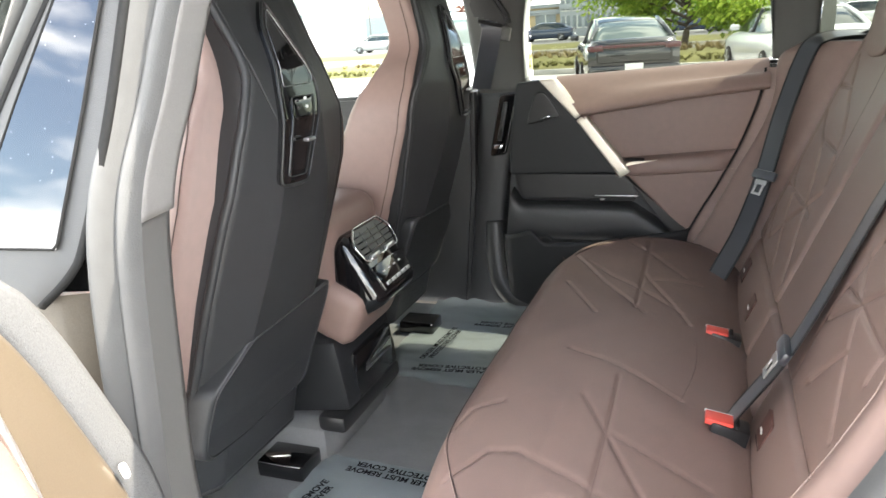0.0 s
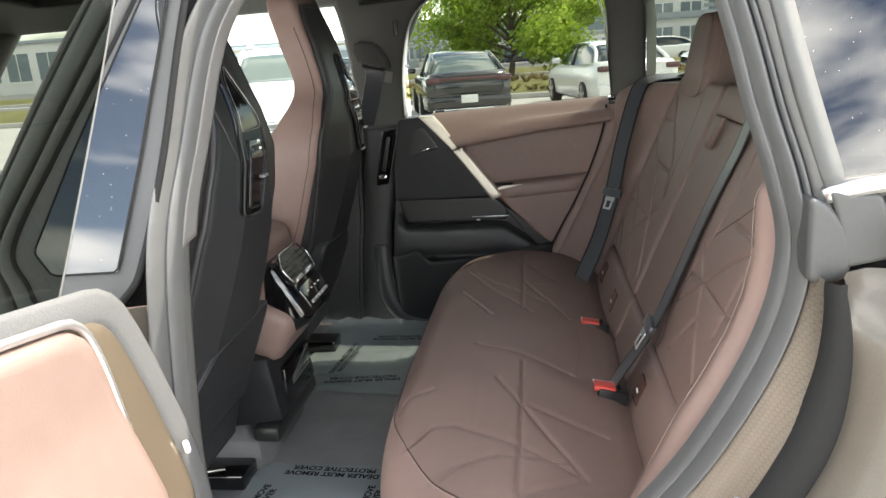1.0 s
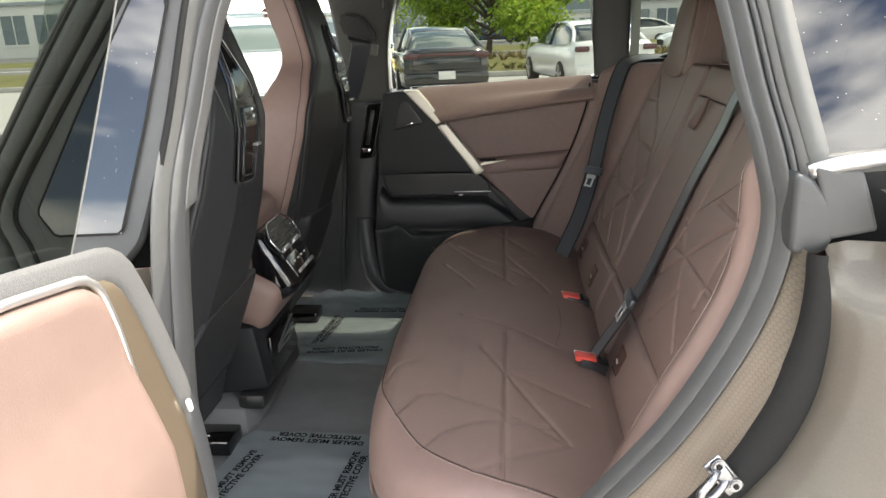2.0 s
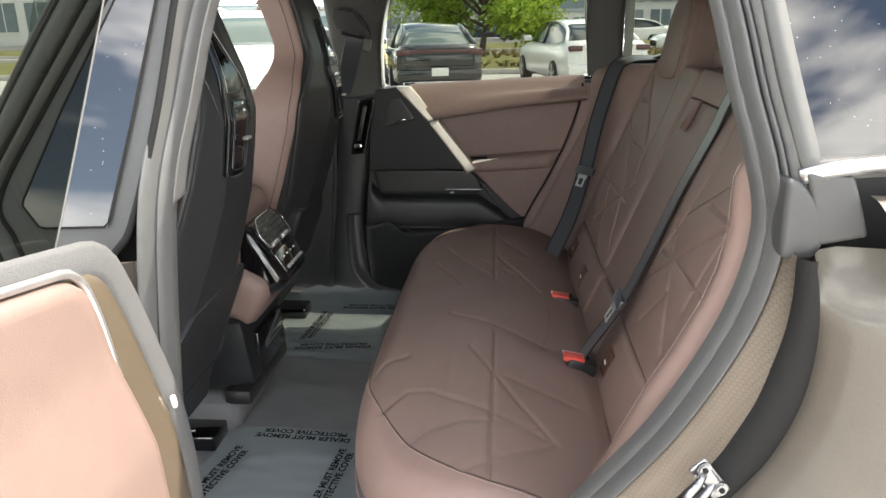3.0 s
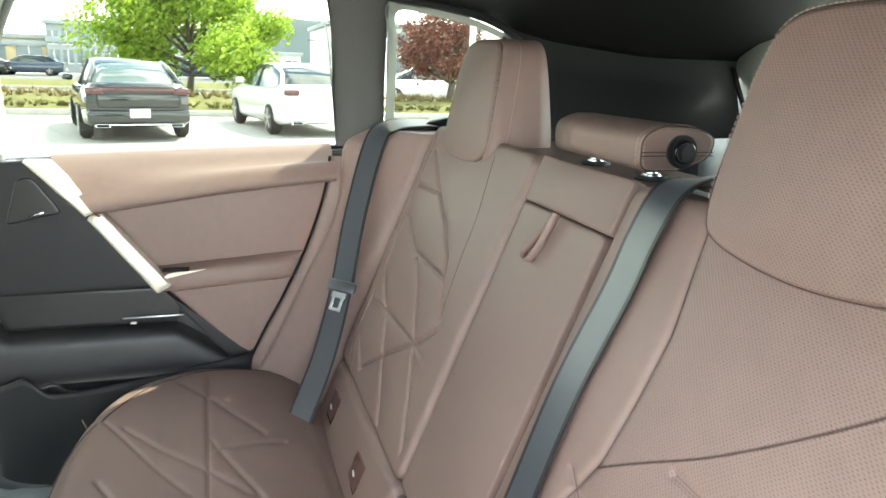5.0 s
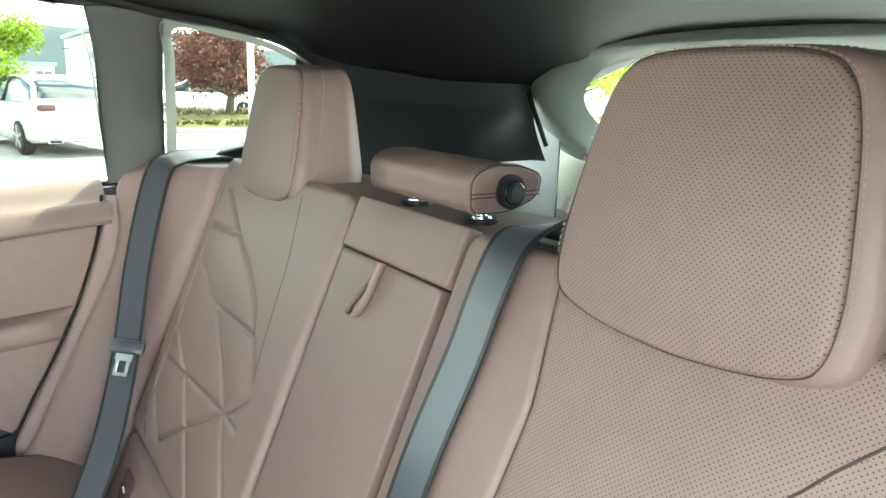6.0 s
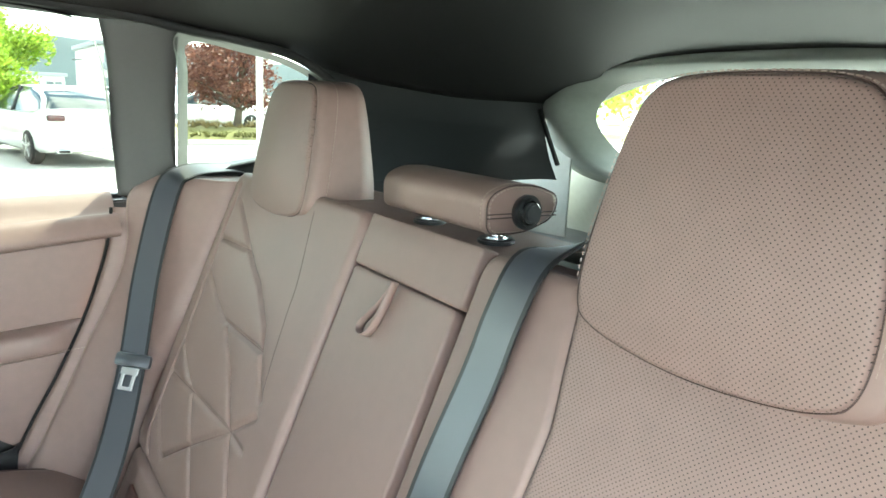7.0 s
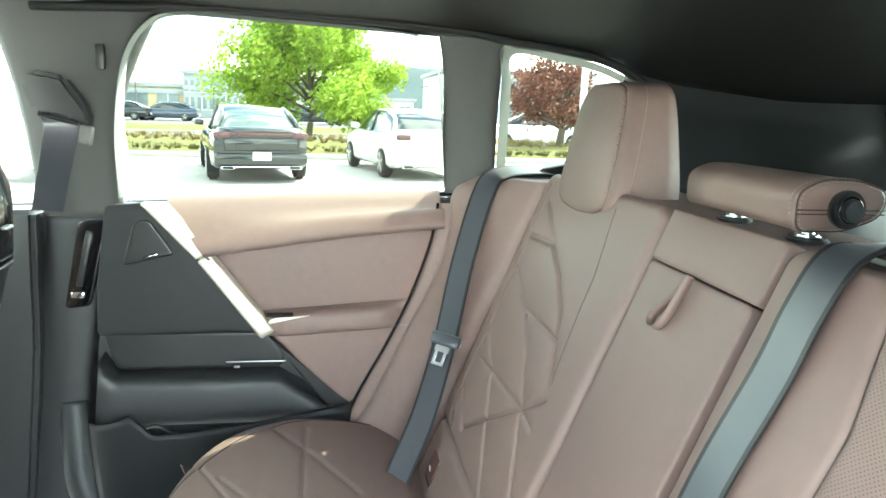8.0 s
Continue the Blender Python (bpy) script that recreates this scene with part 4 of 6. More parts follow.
def pocket(u, v):
    x = -0.105 + 0.50 * u
    top = float(np.interp(x, [-0.105, -0.06, -0.025, 0.015, 0.09, 0.17, 0.30, 0.40], [0.858, 0.868, 0.884, 0.846, 0.852, 0.862, 0.880, 0.892]))
    side = math.sin(math.pi * min(1.0, max(0.0, u))) ** 0.35
    z = top + (0.615 - top) * v
    return (x + (0.02 * v * v if u < 0.5 else 0), 1.888 - 0.042 * side * (1 - 0.55 * v * v), z)


v_, f_ = grid(pocket, 60, 20)
thicken(part("door_pocket", mesh_of("door_pocket", v_, f_), m_trim, far_door), 0.006)
part("pocket_lip", sweep(spline([(-0.10, 1.884, 0.842), (-0.03, 1.862, 0.846), (0.02, 1.858, 0.862), (0.045, 1.868, 0.842), (0.10, 1.855, 0.842), (0.25, 1.862, 0.864), (0.38, 1.882, 0.88)], 60), ring(0.0035, 6), up=(0, 0, 1)), m_shell, far_door)
part("sill_ledge", box((0.66, 0.05, 0.02), (0.26, 1.987, 1.284), 0.004, (0, -2.4, 0)), m_black_rubber, far_door, "black window seal")
# dark gap strip behind the door
gap = spline([(0.557, 1.872, 1.296), (0.552, 1.872, 1.253), (0.538, 1.872, 1.197), (0.505, 1.872, 1.106), (0.461, 1.872, 1.013), (0.423, 1.872, 0.944), (0.399, 1.872, 0.897), (0.374, 1.872, 0.845)], 60)
part("side_trim", loft([[tuple(q + np.array(o)) for q in gap] for o in ((0.003, 0.012, 0), (0.004, 0.002, 0), (0.010, -0.003, 0), (0.03, -0.004, 0), (0.09, -0.006, 0))]), m_leather, shell, "brown leather side trim behind the door")
part("door_gap_seal", sweep(gap, ring(0.0028, 8), up=(0, 1, 0)), m_black_rubber, far_door, "black door seal")
part("outer_skin", plate([(-1.35, 0.30), (1.60, 0.30), (1.60, 1.26), (0.6, 1.28), (-1.35, 1.24)], "y", 2.09, 0.03, 0.006), m_bronze, shell, "bronze far flank")
# window pane
part("window_pane", loft([[(-0.03 + 0.64 * k / 10, 1.972, 1.285 + 0.03 * k / 10) for k in range(11)], [(-0.02 + 0.63 * k / 10, 1.90, 1.45) for k in range(11)], [(0.03 + 0.58 * k / 10, 1.80, 1.66) for k in range(11)]]), m_car_glass, far_door, "clear tinted side window")


# ---- pillars on both sides ----
def pillar(name, rows, mat, label="", both=True, smooth_n=30, only=0):
    """A trim strip lofted through rows of (x0, x1, d0, d1, z): front and rear edge and how far out each lies."""
    for sign in ((1, -1) if both else (only or 1,)):
        lines = []
        for x0, x1, d0, d1, z in rows:
            mid = [(x0, d0 + 0.012), (x0 + (x1 - x0) * 0.12, d0 + 0.002), (x0 + (x1 - x0) * 0.5, (d0 + d1) / 2 - 0.006), (x1 - (x1 - x0) * 0.12, d1 + 0.002), (x1, d1 + 0.012), (x1 + 0.004, d1 + 0.05)]
            lines.append([(x, YC + sign * d, z) for x, d in spline(mid, 18)])
        lines = np.array(lines)
        dense = np.stack([spline(lines[:, k], smooth_n) for k in range(18)], 1)
        ob = part(name, loft([list(map(tuple, q)) for q in dense]), mat, shell, label)
        thicken(ob, 0.004, 1.0 if sign > 0 else -1.0)


# far centre pillar: upper cover, lower cover
pillar("centre_pillar_upper", [(-0.185, -0.045, 0.765, 0.765, 1.255), (-0.19, -0.045, 0.745, 0.75, 1.34), (-0.19, -0.03, 0.70, 0.715, 1.47), (-0.195, 0.03, 0.64, 0.655, 1.585), (-0.20, 0.07, 0.60, 0.615, 1.63)], m_pillar, "dark grey upper pillar cover", both=False)
pillar("centre_pillar_lower", [(-0.36, -0.06, 0.76, 0.74, 0.60), (-0.30, -0.135, 0.765, 0.755, 0.68), (-0.262, -0.135, 0.772, 0.765, 0.80), (-0.225, -0.112, 0.775, 0.77, 1.0), (-0.195, -0.075, 0.775, 0.772, 1.18), (-0.19, -0.06, 0.775, 0.772, 1.262)], m_shell, "dark grey lower pillar cover", both=False)
part("pillar_base_sweep", sweep(spline([(-0.158, 1.950, 0.88), (-0.150, 1.930, 0.79), (-0.130, 1.905, 0.70), (-0.06, 1.885, 0.645), (0.06, 1.88, 0.632), (0.25, 1.88, 0.63)], 60), ring(0.030, 10, 1.0, 0.7), up=(0, 1, 0)), m_shell, shell, "door sill trim curving into the pillar")
vent = new("pillar_vent")
vent.parent = shell
vent["label"] = "tall air vent in the pillar cover"
door_pad("frame", [(-0.155, 1.075), (-0.108, 1.080), (-0.068, 1.250), (-0.120, 1.250)], 1.930, m_gloss, r=0.003, thick=0.02, corner=0.010, n=80, parent=vent)
part("louvre", box((0.012, 0.006, 0.11), (-0.112, 1.926, 1.175), 0.002, (0, 13, 0)), m_satin, vent)
part("wheel", box((0.026, 0.008, 0.014), (-0.127, 1.925, 1.105), 0.004), m_chrome, vent, "chrome adjuster wheel")
hook = new("coat_hook")
hook.parent = shell
part("hook", box((0.016, 0.012, 0.045), (-0.035, 1.835, 1.545), 0.005), m_satin, hook, "dark coat hook")
# front belt guide on the pillar
guide = new("front_belt_guide")
guide.parent = shell
guide["label"] = "black height adjuster with grey belt"
part("cover", plate([(-0.168, 1.500), (-0.150, 1.520), (-0.098, 1.512), (-0.060, 1.455), (-0.062, 1.430), (-0.095, 1.436), (-0.150, 1.452)], "y", 1.872, 0.040, 0.008), m_satin, guide)
part("webbing", sweep(spline([(-0.115, 1.838, 1.452), (-0.105, 1.834, 1.43), (-0.118, 1.845, 1.38), (-0.140, 1.868, 1.32), (-0.165, 1.91, 1.27)], 30), [(-0.026, -0.001), (0.026, -0.001), (0.026, 0.001), (-0.026, 0.001)], up=(0.4, -0.9, 0)), m_belt, guide, sharp=30)
part("anchor", box((0.022, 0.016, 0.034), (-0.068, 1.842, 1.412), 0.004, (0, 12, 0)), m_pillar_light, guide)
part("slot", box((0.066, 0.006, 0.008), (-0.108, 1.831, 1.440), 0.002, (0, 14, 0)), m_gap, guide, "dark belt slot")
# far rear pillar between the door window and the quarter window
pillar("rear_pillar", [(0.570, 0.668, 0.700, 0.690, 1.315), (0.563, 0.665, 0.690, 0.682, 1.42), (0.556, 0.662, 0.655, 0.650, 1.53), (0.540, 0.66, 0.615, 0.612, 1.60)], m_pillar, "dark grey rear pillar cover", both=False)
clip = door_pad("belt_clip", [(0.596, 1.535), (0.614, 1.530), (0.618, 1.566), (0.600, 1.572)], 1.822, m_trim, r=0.003, thick=0.02, corner=0.005, n=50, parent=shell)
# pale reveals round the windows
for pts in ([(0.572, 1.880, 1.318), (0.560, 1.862, 1.42), (0.545, 1.825, 1.53), (0.520, 1.80, 1.585), (0.46, 1.785, 1.605), (0.2, 1.785, 1.618), (0.10, 1.785, 1.618), (0.05, 1.79, 1.60), (0.0, 1.83, 1.54), (-0.035, 1.89, 1.42), (-0.045, 1.93, 1.29)],):
    path = spline(pts, 90)
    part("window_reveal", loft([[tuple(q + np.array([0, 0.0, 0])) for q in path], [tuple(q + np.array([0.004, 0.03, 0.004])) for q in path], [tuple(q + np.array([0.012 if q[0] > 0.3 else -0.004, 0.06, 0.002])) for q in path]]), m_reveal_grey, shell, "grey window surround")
quarter = [(0.668, 1.860, 1.345), (0.664, 1.845, 1.42), (0.658, 1.81, 1.53), (0.655, 1.785, 1.588), (0.75, 1.785, 1.578), (0.845, 1.785, 1.558), (0.92, 1.79, 1.52), (0.955, 1.81, 1.46), (0.93, 1.84, 1.40), (0.82, 1.85, 1.372), (0.70, 1.858, 1.352)]
path = spline(quarter, 100, closed=True)
qm = path.mean(0)
lines = [[tuple(qm + (q - qm) * (1 - 0.03 * k) + np.array([0.035 * k / 2, 0.05 * k, 0.0])) for q in np.concatenate([path, path[:1]])] for k in (0, 1, 2)]
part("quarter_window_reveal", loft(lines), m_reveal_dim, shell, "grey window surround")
bm = bmesh.new()
bm.faces.new([bm.verts.new(q) for q in lines[2][:-1]])
part("quarter_window", bm, m_car_glass, shell, "clear rear side window")
# dark roof lining edge along the window tops
part("lining_edge", sweep(spline([(0.975, 1.815, 1.475), (0.955, 1.80, 1.495), (0.92, 1.782, 1.530), (0.845, 1.776, 1.566), (0.75, 1.776, 1.585), (0.655, 1.776, 1.596), (0.60, 1.777, 1.606), (0.50, 1.778, 1.614), (0.2, 1.778, 1.627), (0.04, 1.779, 1.623), (-0.12, 1.78, 1.618)], 90), ring(0.008, 8), up=(0, 0, 1)), m_headliner, shell, "dark roof lining edge")
part("rear_pillar_outer", loft([[(x, y, z) for z, y in ((1.27, 1.985), (1.35, 1.965), (1.45, 1.93), (1.55, 1.88), (1.64, 1.82))] for x in (0.590, 0.61, 0.64, 0.672)]), m_gloss, shell, "black outer pillar panel")
# ledge trim under the far quarter window
part("parcel_trim", sweep(spline([(0.665, 1.865, 1.338), (0.74, 1.86, 1.352), (0.85, 1.855, 1.375), (0.97, 1.85, 1.405)], 30), [(-0.03, -0.03), (0.035, -0.03), (0.035, 0.012), (-0.02, 0.015)], up=(0, 0, 1)), m_satin, shell, "black trim ledge under the side window")
part("side_wall", loft([[(0.60, 1.87, z), (0.75, 1.86, z), (0.95, 1.84, z), (1.45, 1.78, z)] for z in (0.6, 1.0, 1.335)]), m_trim, shell)


# ---- front seats ----
def seat_x(z):
    return np.interp(z, [0.66, 0.80, 0.90, 1.0, 1.12, 1.245, 1.33, 1.40, 1.50, 1.66], [-0.33, -0.292, -0.262, -0.222, -0.178, -0.139, -0.126, -0.130, -0.155, -0.205])


def front_seat(yc, mirror):
    st = thing("front_seat", "brown leather sports front seat with charcoal back shell", "car seat", "front seats")
    s = -1 if mirror else 1

    def sh(pts):
        return [(yc + s * a, z) for a, z in pts]
    out = sh([(-0.185, 0.80), (-0.195, 0.95), (-0.198, 1.10), (-0.188, 1.24), (-0.160, 1.34), (-0.125, 1.395), (-0.112, 1.46), (-0.110, 1.56), (-0.085, 1.625), (0.085, 1.625), (0.110, 1.56), (0.114, 1.46), (0.130, 1.405), (0.172, 1.360), (0.205, 1.30), (0.212, 1.24), (0.204, 1.10), (0.19, 0.95), (0.18, 0.80)])
    o = spline(out, 260, closed=True)
    c = np.array([yc, 1.15])

    def rear(u, v, w, off=0.0):
        k = np.abs(u - yc - s * 0.012)
        flat_half = np.interp(v, [0.8, 1.0, 1.25, 1.45], [0.105, 0.090, 0.060, 0.045])
        slope_in = np.clip((0.185 - k) / np.maximum(0.185 - flat_half, 0.02), 0, 1)
        bulge = 0.046 * slope_in * np.interp(v, [0.8, 1.2, 1.5, 1.6], [1.0, 1.0, 0.35, 0.15])
        return np.stack([seat_x(v) + w + off + np.where(w > -0.03, bulge, 0), u, v], 1)
    half_l = [(-0.138, 0.77), (-0.148, 0.95), (-0.148, 1.10), (-0.136, 1.22), (-0.108, 1.325), (-0.076, 1.388), (-0.074, 1.43), (-0.092, 1.50), (-0.090, 1.56), (-0.070, 1.605)]
    half_r = [(0.070, 1.605), (0.094, 1.56), (0.100, 1.50), (0.116, 1.412), (0.150, 1.366), (0.186, 1.322), (0.194, 1.268), (0.182, 1.17), (0.166, 1.06), (0.160, 0.95), (0.150, 0.77)]
    o_sh = rounded(sh(half_l + half_r), 0.03, 300)
    part("back_shell", pad(o_sh, c, 0.06, 0.012, rear, None, rings=50), m_shell, st, "charcoal plastic back shell")
    part("shell_rim", sweep(np.array([rear(np.array([u]), np.array([v]), np.zeros(1), -0.006)[0] for u, v in c + (o_sh - c) * 0.985]), ring(0.0065, 8), up=(1, 0, 0), closed=True), m_shell, st, "raised rim of the back shell")

    def front(u, v, w):
        deep = np.interp(v, [0.8, 1.12, 1.22, 1.31, 1.37, 1.43, 1.50, 1.625], [0.155, 0.150, 0.140, 0.112, 0.078, 0.072, 0.080, 0.070])
        wing = 0.02 * np.clip((np.abs(u - yc) - 0.1) / 0.09, 0, 1) * np.where(w > -0.1, -1, 0)
        return np.stack([seat_x(v) - deep - w * deep / 0.155 + wing, u, v], 1)
    part("backrest", pad(o, c, 0.15, 0.03, front, None, rings=30), m_leather, st)
    for k in (-1, 1):
        ln = np.array([(seat_x(v) - 0.022, yc + k * (abs(u - yc) + 0.001), v) for u, v in o[(o[:, 0] - yc) * k > 0.06] if 0.85 < v < 1.55])
        if len(ln) > 5:
            ln = ln[np.argsort(ln[:, 2])]
            part("seam", sweep(ln, ring(0.0009, 5), up=(1, 0, 0)), m_piping, st, "dark sewn seam")
    # gloss insert with a slot
    ins = new("back_insert")
    ins.parent = st
    ins["label"] = "gloss black insert with hook and charging ports"
    a = sh([(0.000, 1.490), (0.056, 1.378), (0.055, 1.352), (0.002, 1.242), (-0.062, 1.246), (-0.040, 1.373), (-0.026, 1.455)])

    def lift(off):
        return lambda u, v, w: rear(u, v, np.zeros_like(u), 0.004 + off) + np.stack([w, 0 * w, 0 * w], 1)
    oo = rounded(a, 0.012, 120)
    part("panel", pad(oo, (yc - s * 0.008, 1.36), 0.02, 0.003, lift(0.004), None, rings=10), m_gloss, ins)
    rim = np.array([rear(np.array([u]), np.array([v]), np.zeros(1), 0.008)[0] for u, v in oo])
    part("rim", sweep(rim, ring(0.0022, 6), up=(1, 0, 0), closed=True), m_satin, ins)
    edge = rounded(sh([(-0.002, 1.476), (0.047, 1.382), (0.040, 1.374), (-0.032, 1.374), (-0.020, 1.452)]), 0.006, 60)
    part("slot_edge", sweep(np.array([rear(np.array([u]), np.array([v]), np.zeros(1), 0.010)[0] for u, v in edge]), ring(0.0006, 5), up=(1, 0, 0), closed=True), m_steel, ins, "thin metal slot edge")
    inner = rounded(sh([(-0.020, 1.360), (0.040, 1.358), (-0.006, 1.254), (-0.050, 1.257)]), 0.006, 60)
    part("cover_edge", sweep(np.array([rear(np.array([u]), np.array([v]), np.zeros(1), 0.0102)[0] for u, v in inner]), ring(0.0007, 5), up=(1, 0, 0), closed=True), m_gloss_grey, ins, "thin cover edge")
    part("cover", pad(inner, (yc - s * 0.012, 1.308), 0.01, 0.002, lift(0.0055), None, rings=6), m_gloss, ins)
    for dz in (0.0, 0.011):
        p = rear(np.array([yc + s * 0.004]), np.array([1.345 + dz]), np.zeros(1), 0.016)[0]
        part("port", box((0.003, 0.005, 0.0045), tuple(p), 0.001), m_white, ins, "small white port symbol")
    p = rear(np.array([yc - s * 0.008]), np.array([1.302]), np.zeros(1), 0.02)[0]
    part("hook", box((0.010, 0.020, 0.005), tuple(p), 0.002), m_steel, ins, "metal hook")
    # pocket
    pk = rounded(sh([(-0.150, 0.865), (-0.152, 0.968), (-0.078, 1.026), (0.150, 1.040), (0.156, 1.02), (0.150, 0.875), (0.136, 0.845), (-0.05, 0.838), (-0.135, 0.846)]), 0.014, 160)

    def plate_at(u, v, off):
        return np.stack([seat_x(v) + 0.047 + off, u, v], 1)
    part("pocket", pad(pk, (yc, 0.93), 0.05, 0.006, lambda u, v, w: plate_at(u, v, w), None, rings=14), m_shell, st, "hard pocket on the seat back")
    inner_pk = np.array([yc, 0.94]) + (pk - np.array([yc, 0.94])) * np.array([0.955, 0.94])
    part("pocket_rim", sweep(plate_at(inner_pk[:, 0], inner_pk[:, 1], np.zeros(len(inner_pk))), ring(0.0016, 6), up=(1, 0, 0), closed=True), m_shell, st, "raised pocket rim")
    # seat base and cushion
    part("seat_cushion", box((0.50, 0.42, 0.14), (-0.55, yc, 0.90), 0.05, (0, 6, 0), 4), m_leather, st)
    part("base", box((0.44, 0.38, 0.17), (-0.60, yc, 0.745), 0.03), m_satin, st, "dark seat base")
    for k in (-0.16, 0.16):
        rl = part("rail_cover", box((0.10, 0.075, 0.035), (-0.305, yc + k, 0.650), 0.006), m_gloss, st, "gloss black rail end cover")
    return st


front_seat(0.822, False), front_seat(2 * YC - 0.822, True)

# ---- centre console ----
console = thing("centre_console", "centre console end with air vents and climate controls", "car console")
part("arm_box", box((0.50, 0.24, 0.20), (-0.46, YC, 1.045), 0.04, (0, 4, 0), 4), m_leather, console, "brown leather armrest box")
part("lower_wrap", box((0.22, 0.22, 0.12), (-0.27, YC, 0.955), 0.03, (0, 28, 0), 3), m_leather, console)
CON = pose(-0.160, YC, 1.014, 0, -32, 0) @ Matrix.Diagonal((0.72, 0.76, 0.70, 1))


def con(bm):
    bmesh.ops.transform(bm, matrix=CON, verts=bm.verts)
    return bm


part("housing", con(box((0.12, 0.235, 0.225), (-0.05, 0, 0), 0.035, seg=4)), m_gloss, console, "gloss black housing")
vb = new("vent_block")
vb.parent = console
part("frame", con(plate([(-0.085, 0.012), (-0.100, 0.065), (-0.065, 0.100), (0.065, 0.100), (0.100, 0.065), (0.085, 0.012)], "x", 0.016, 0.012, 0.004)), m_satin, vb)
for k in range(4):
    part("slat", con(box((0.010, 0.17, 0.004), (0.017, 0, 0.030 + 0.017 * k), 0.001, (0, 12, 0))), m_gloss, vb)
for y in (-0.045, 0.0, 0.045):
    part("fin", con(box((0.008, 0.004, 0.07), (0.013, y, 0.056), 0.001)), m_gloss, vb)
ringp = [(-0.092, 0.008), (-0.106, 0.066), (-0.068, 0.106), (0.068, 0.106), (0.106, 0.066), (0.092, 0.008)]
rim = np.array([tuple(CON @ Vector((0.018, a, b))) for a, b in rounded(ringp, 0.012, 60)])
part("chrome_rim", sweep(rim, ring(0.002, 6), up=tuple(CON.to_3x3() @ Vector((1, 0, 0))), closed=True), m_chrome, vb, "thin chrome rim")
cp = new("control_panel")
cp.parent = console
part("screen", con(box((0.008, 0.175, 0.072), (0.012, 0, -0.045), 0.004)), m_gloss, cp)
for y in (-0.045, 0.045):
    part("vent_wheel", con(box((0.012, 0.05, 0.012), (0.018, y, 0.014), 0.003)), m_steel, cp, "silver adjuster")
for k in range(5):
    part("button", con(box((0.006, 0.022, 0.010), (0.017, -0.060 + 0.030 * k, -0.068), 0.002)), m_steel, cp, "silver button")
for k in range(4):
    part("symbol", con(box((0.002, 0.012, 0.005), (0.0165, -0.050 + 0.032 * k, -0.035), 0.0008)), m_white, cp, "pale display symbol")
part("lower_box", box((0.16, 0.24, 0.15), (-0.285, YC, 0.795), 0.015, (0, -8, 0)), m_trim, console, "dark lower storage box")
part("tray", box((0.05, 0.17, 0.10), (-0.222, YC + 0.01, 0.785), 0.008), m_gloss, console, "gloss black open tray")
for k in range(3):
    part("tray_rib", box((0.004, 0.12, 0.003), (-0.196, YC + 0.02, 0.785 + 0.014 * k), 0.001, (8 * k, 0, 0)), m_steel, console, "thin metal rib")
part("foot_duct", box((0.06, 0.27, 0.035), (-0.235, YC, 0.708), 0.008), m_satin, console)
part("tunnel_carpet", box((0.40, 0.30, 0.10), (-0.44, YC, 0.655), 0.03), m_carpet, console, "charcoal carpet over the floor tunnel")

# ---- protective film on the floor ----
def film(name, corners, lines):
    fm = thing(name, "clear protective floor film printed with black words", "floor cover", "protective films")
    a, b, c, d = (Vector((*q, 0)) for q in corners)
    rng = random.Random(len(lines) + int(100 * a.y))

    def f(u, v):
        p = a * (1 - u) * (1 - v) + b * u * (1 - v) + c * u * v + d * (1 - u) * v
        fold = 0.004 * abs(noise.noise((p.x * 16, p.y * 16, 3))) + 0.008 * max(0, noise.noise((p.x * 7, p.y * 22, 7)))
        rag = 0.006 * noise.noise((p.x * 30, p.y * 30, 1))
        curl = 0.018 * max(0.0, (v - 0.90) / 0.10) ** 2 * (0.5 + 1.2 * abs(noise.noise((p.x * 13, 2.0, 5)))) if a.y > 1.0 else 0.0
        return (p.x + rag * (u in (0, 1)), p.y + rag * (v in (0, 1)), 0.636 + fold + curl)
    v, fc = grid(f, 50, 60)
    part("sheet", mesh_of(name, v, fc), m_film, fm)
    for text, size, at, turn in lines:
        cu = bpy.data.curves.new("print", "FONT")
        cu.body, cu.size, cu.align_x, cu.offset = text, size, "CENTER", 0.0007
        tmp = new("tmp", cu)
        me = bpy.data.meshes.new_from_object(tmp)
        bpy.data.objects.remove(tmp)
        ob = part("print", me, m_ink, fm, "black printed words")
        ob.matrix_basis = pose(*at, 0.653, 0, 0, turn)
    return fm


WORDS = "DEALER MUST REMOVE\nPROTECTIVE COVER"
film("floor_film", [(-0.315, 1.40), (0.06, 1.345), (0.06, 1.87), (-0.325, 1.87)],
     [(WORDS, 0.0195, (-0.05, 1.70), 180), (WORDS, 0.0195, (-0.20, 1.56), 84), (WORDS, 0.0195, (-0.12, 1.42), 185)])
film("floor_film", [(-0.27, 0.50), (0.10, 0.48), (0.05, 1.03), (-0.255, 1.045)],
     [(WORDS, 0.0195, (-0.08, 0.985), 176), (WORDS, 0.0195, (-0.215, 0.84), 78), (WORDS, 0.0195, (0.01, 0.84), 84), (WORDS, 0.0195, (-0.12, 0.66), 176)])

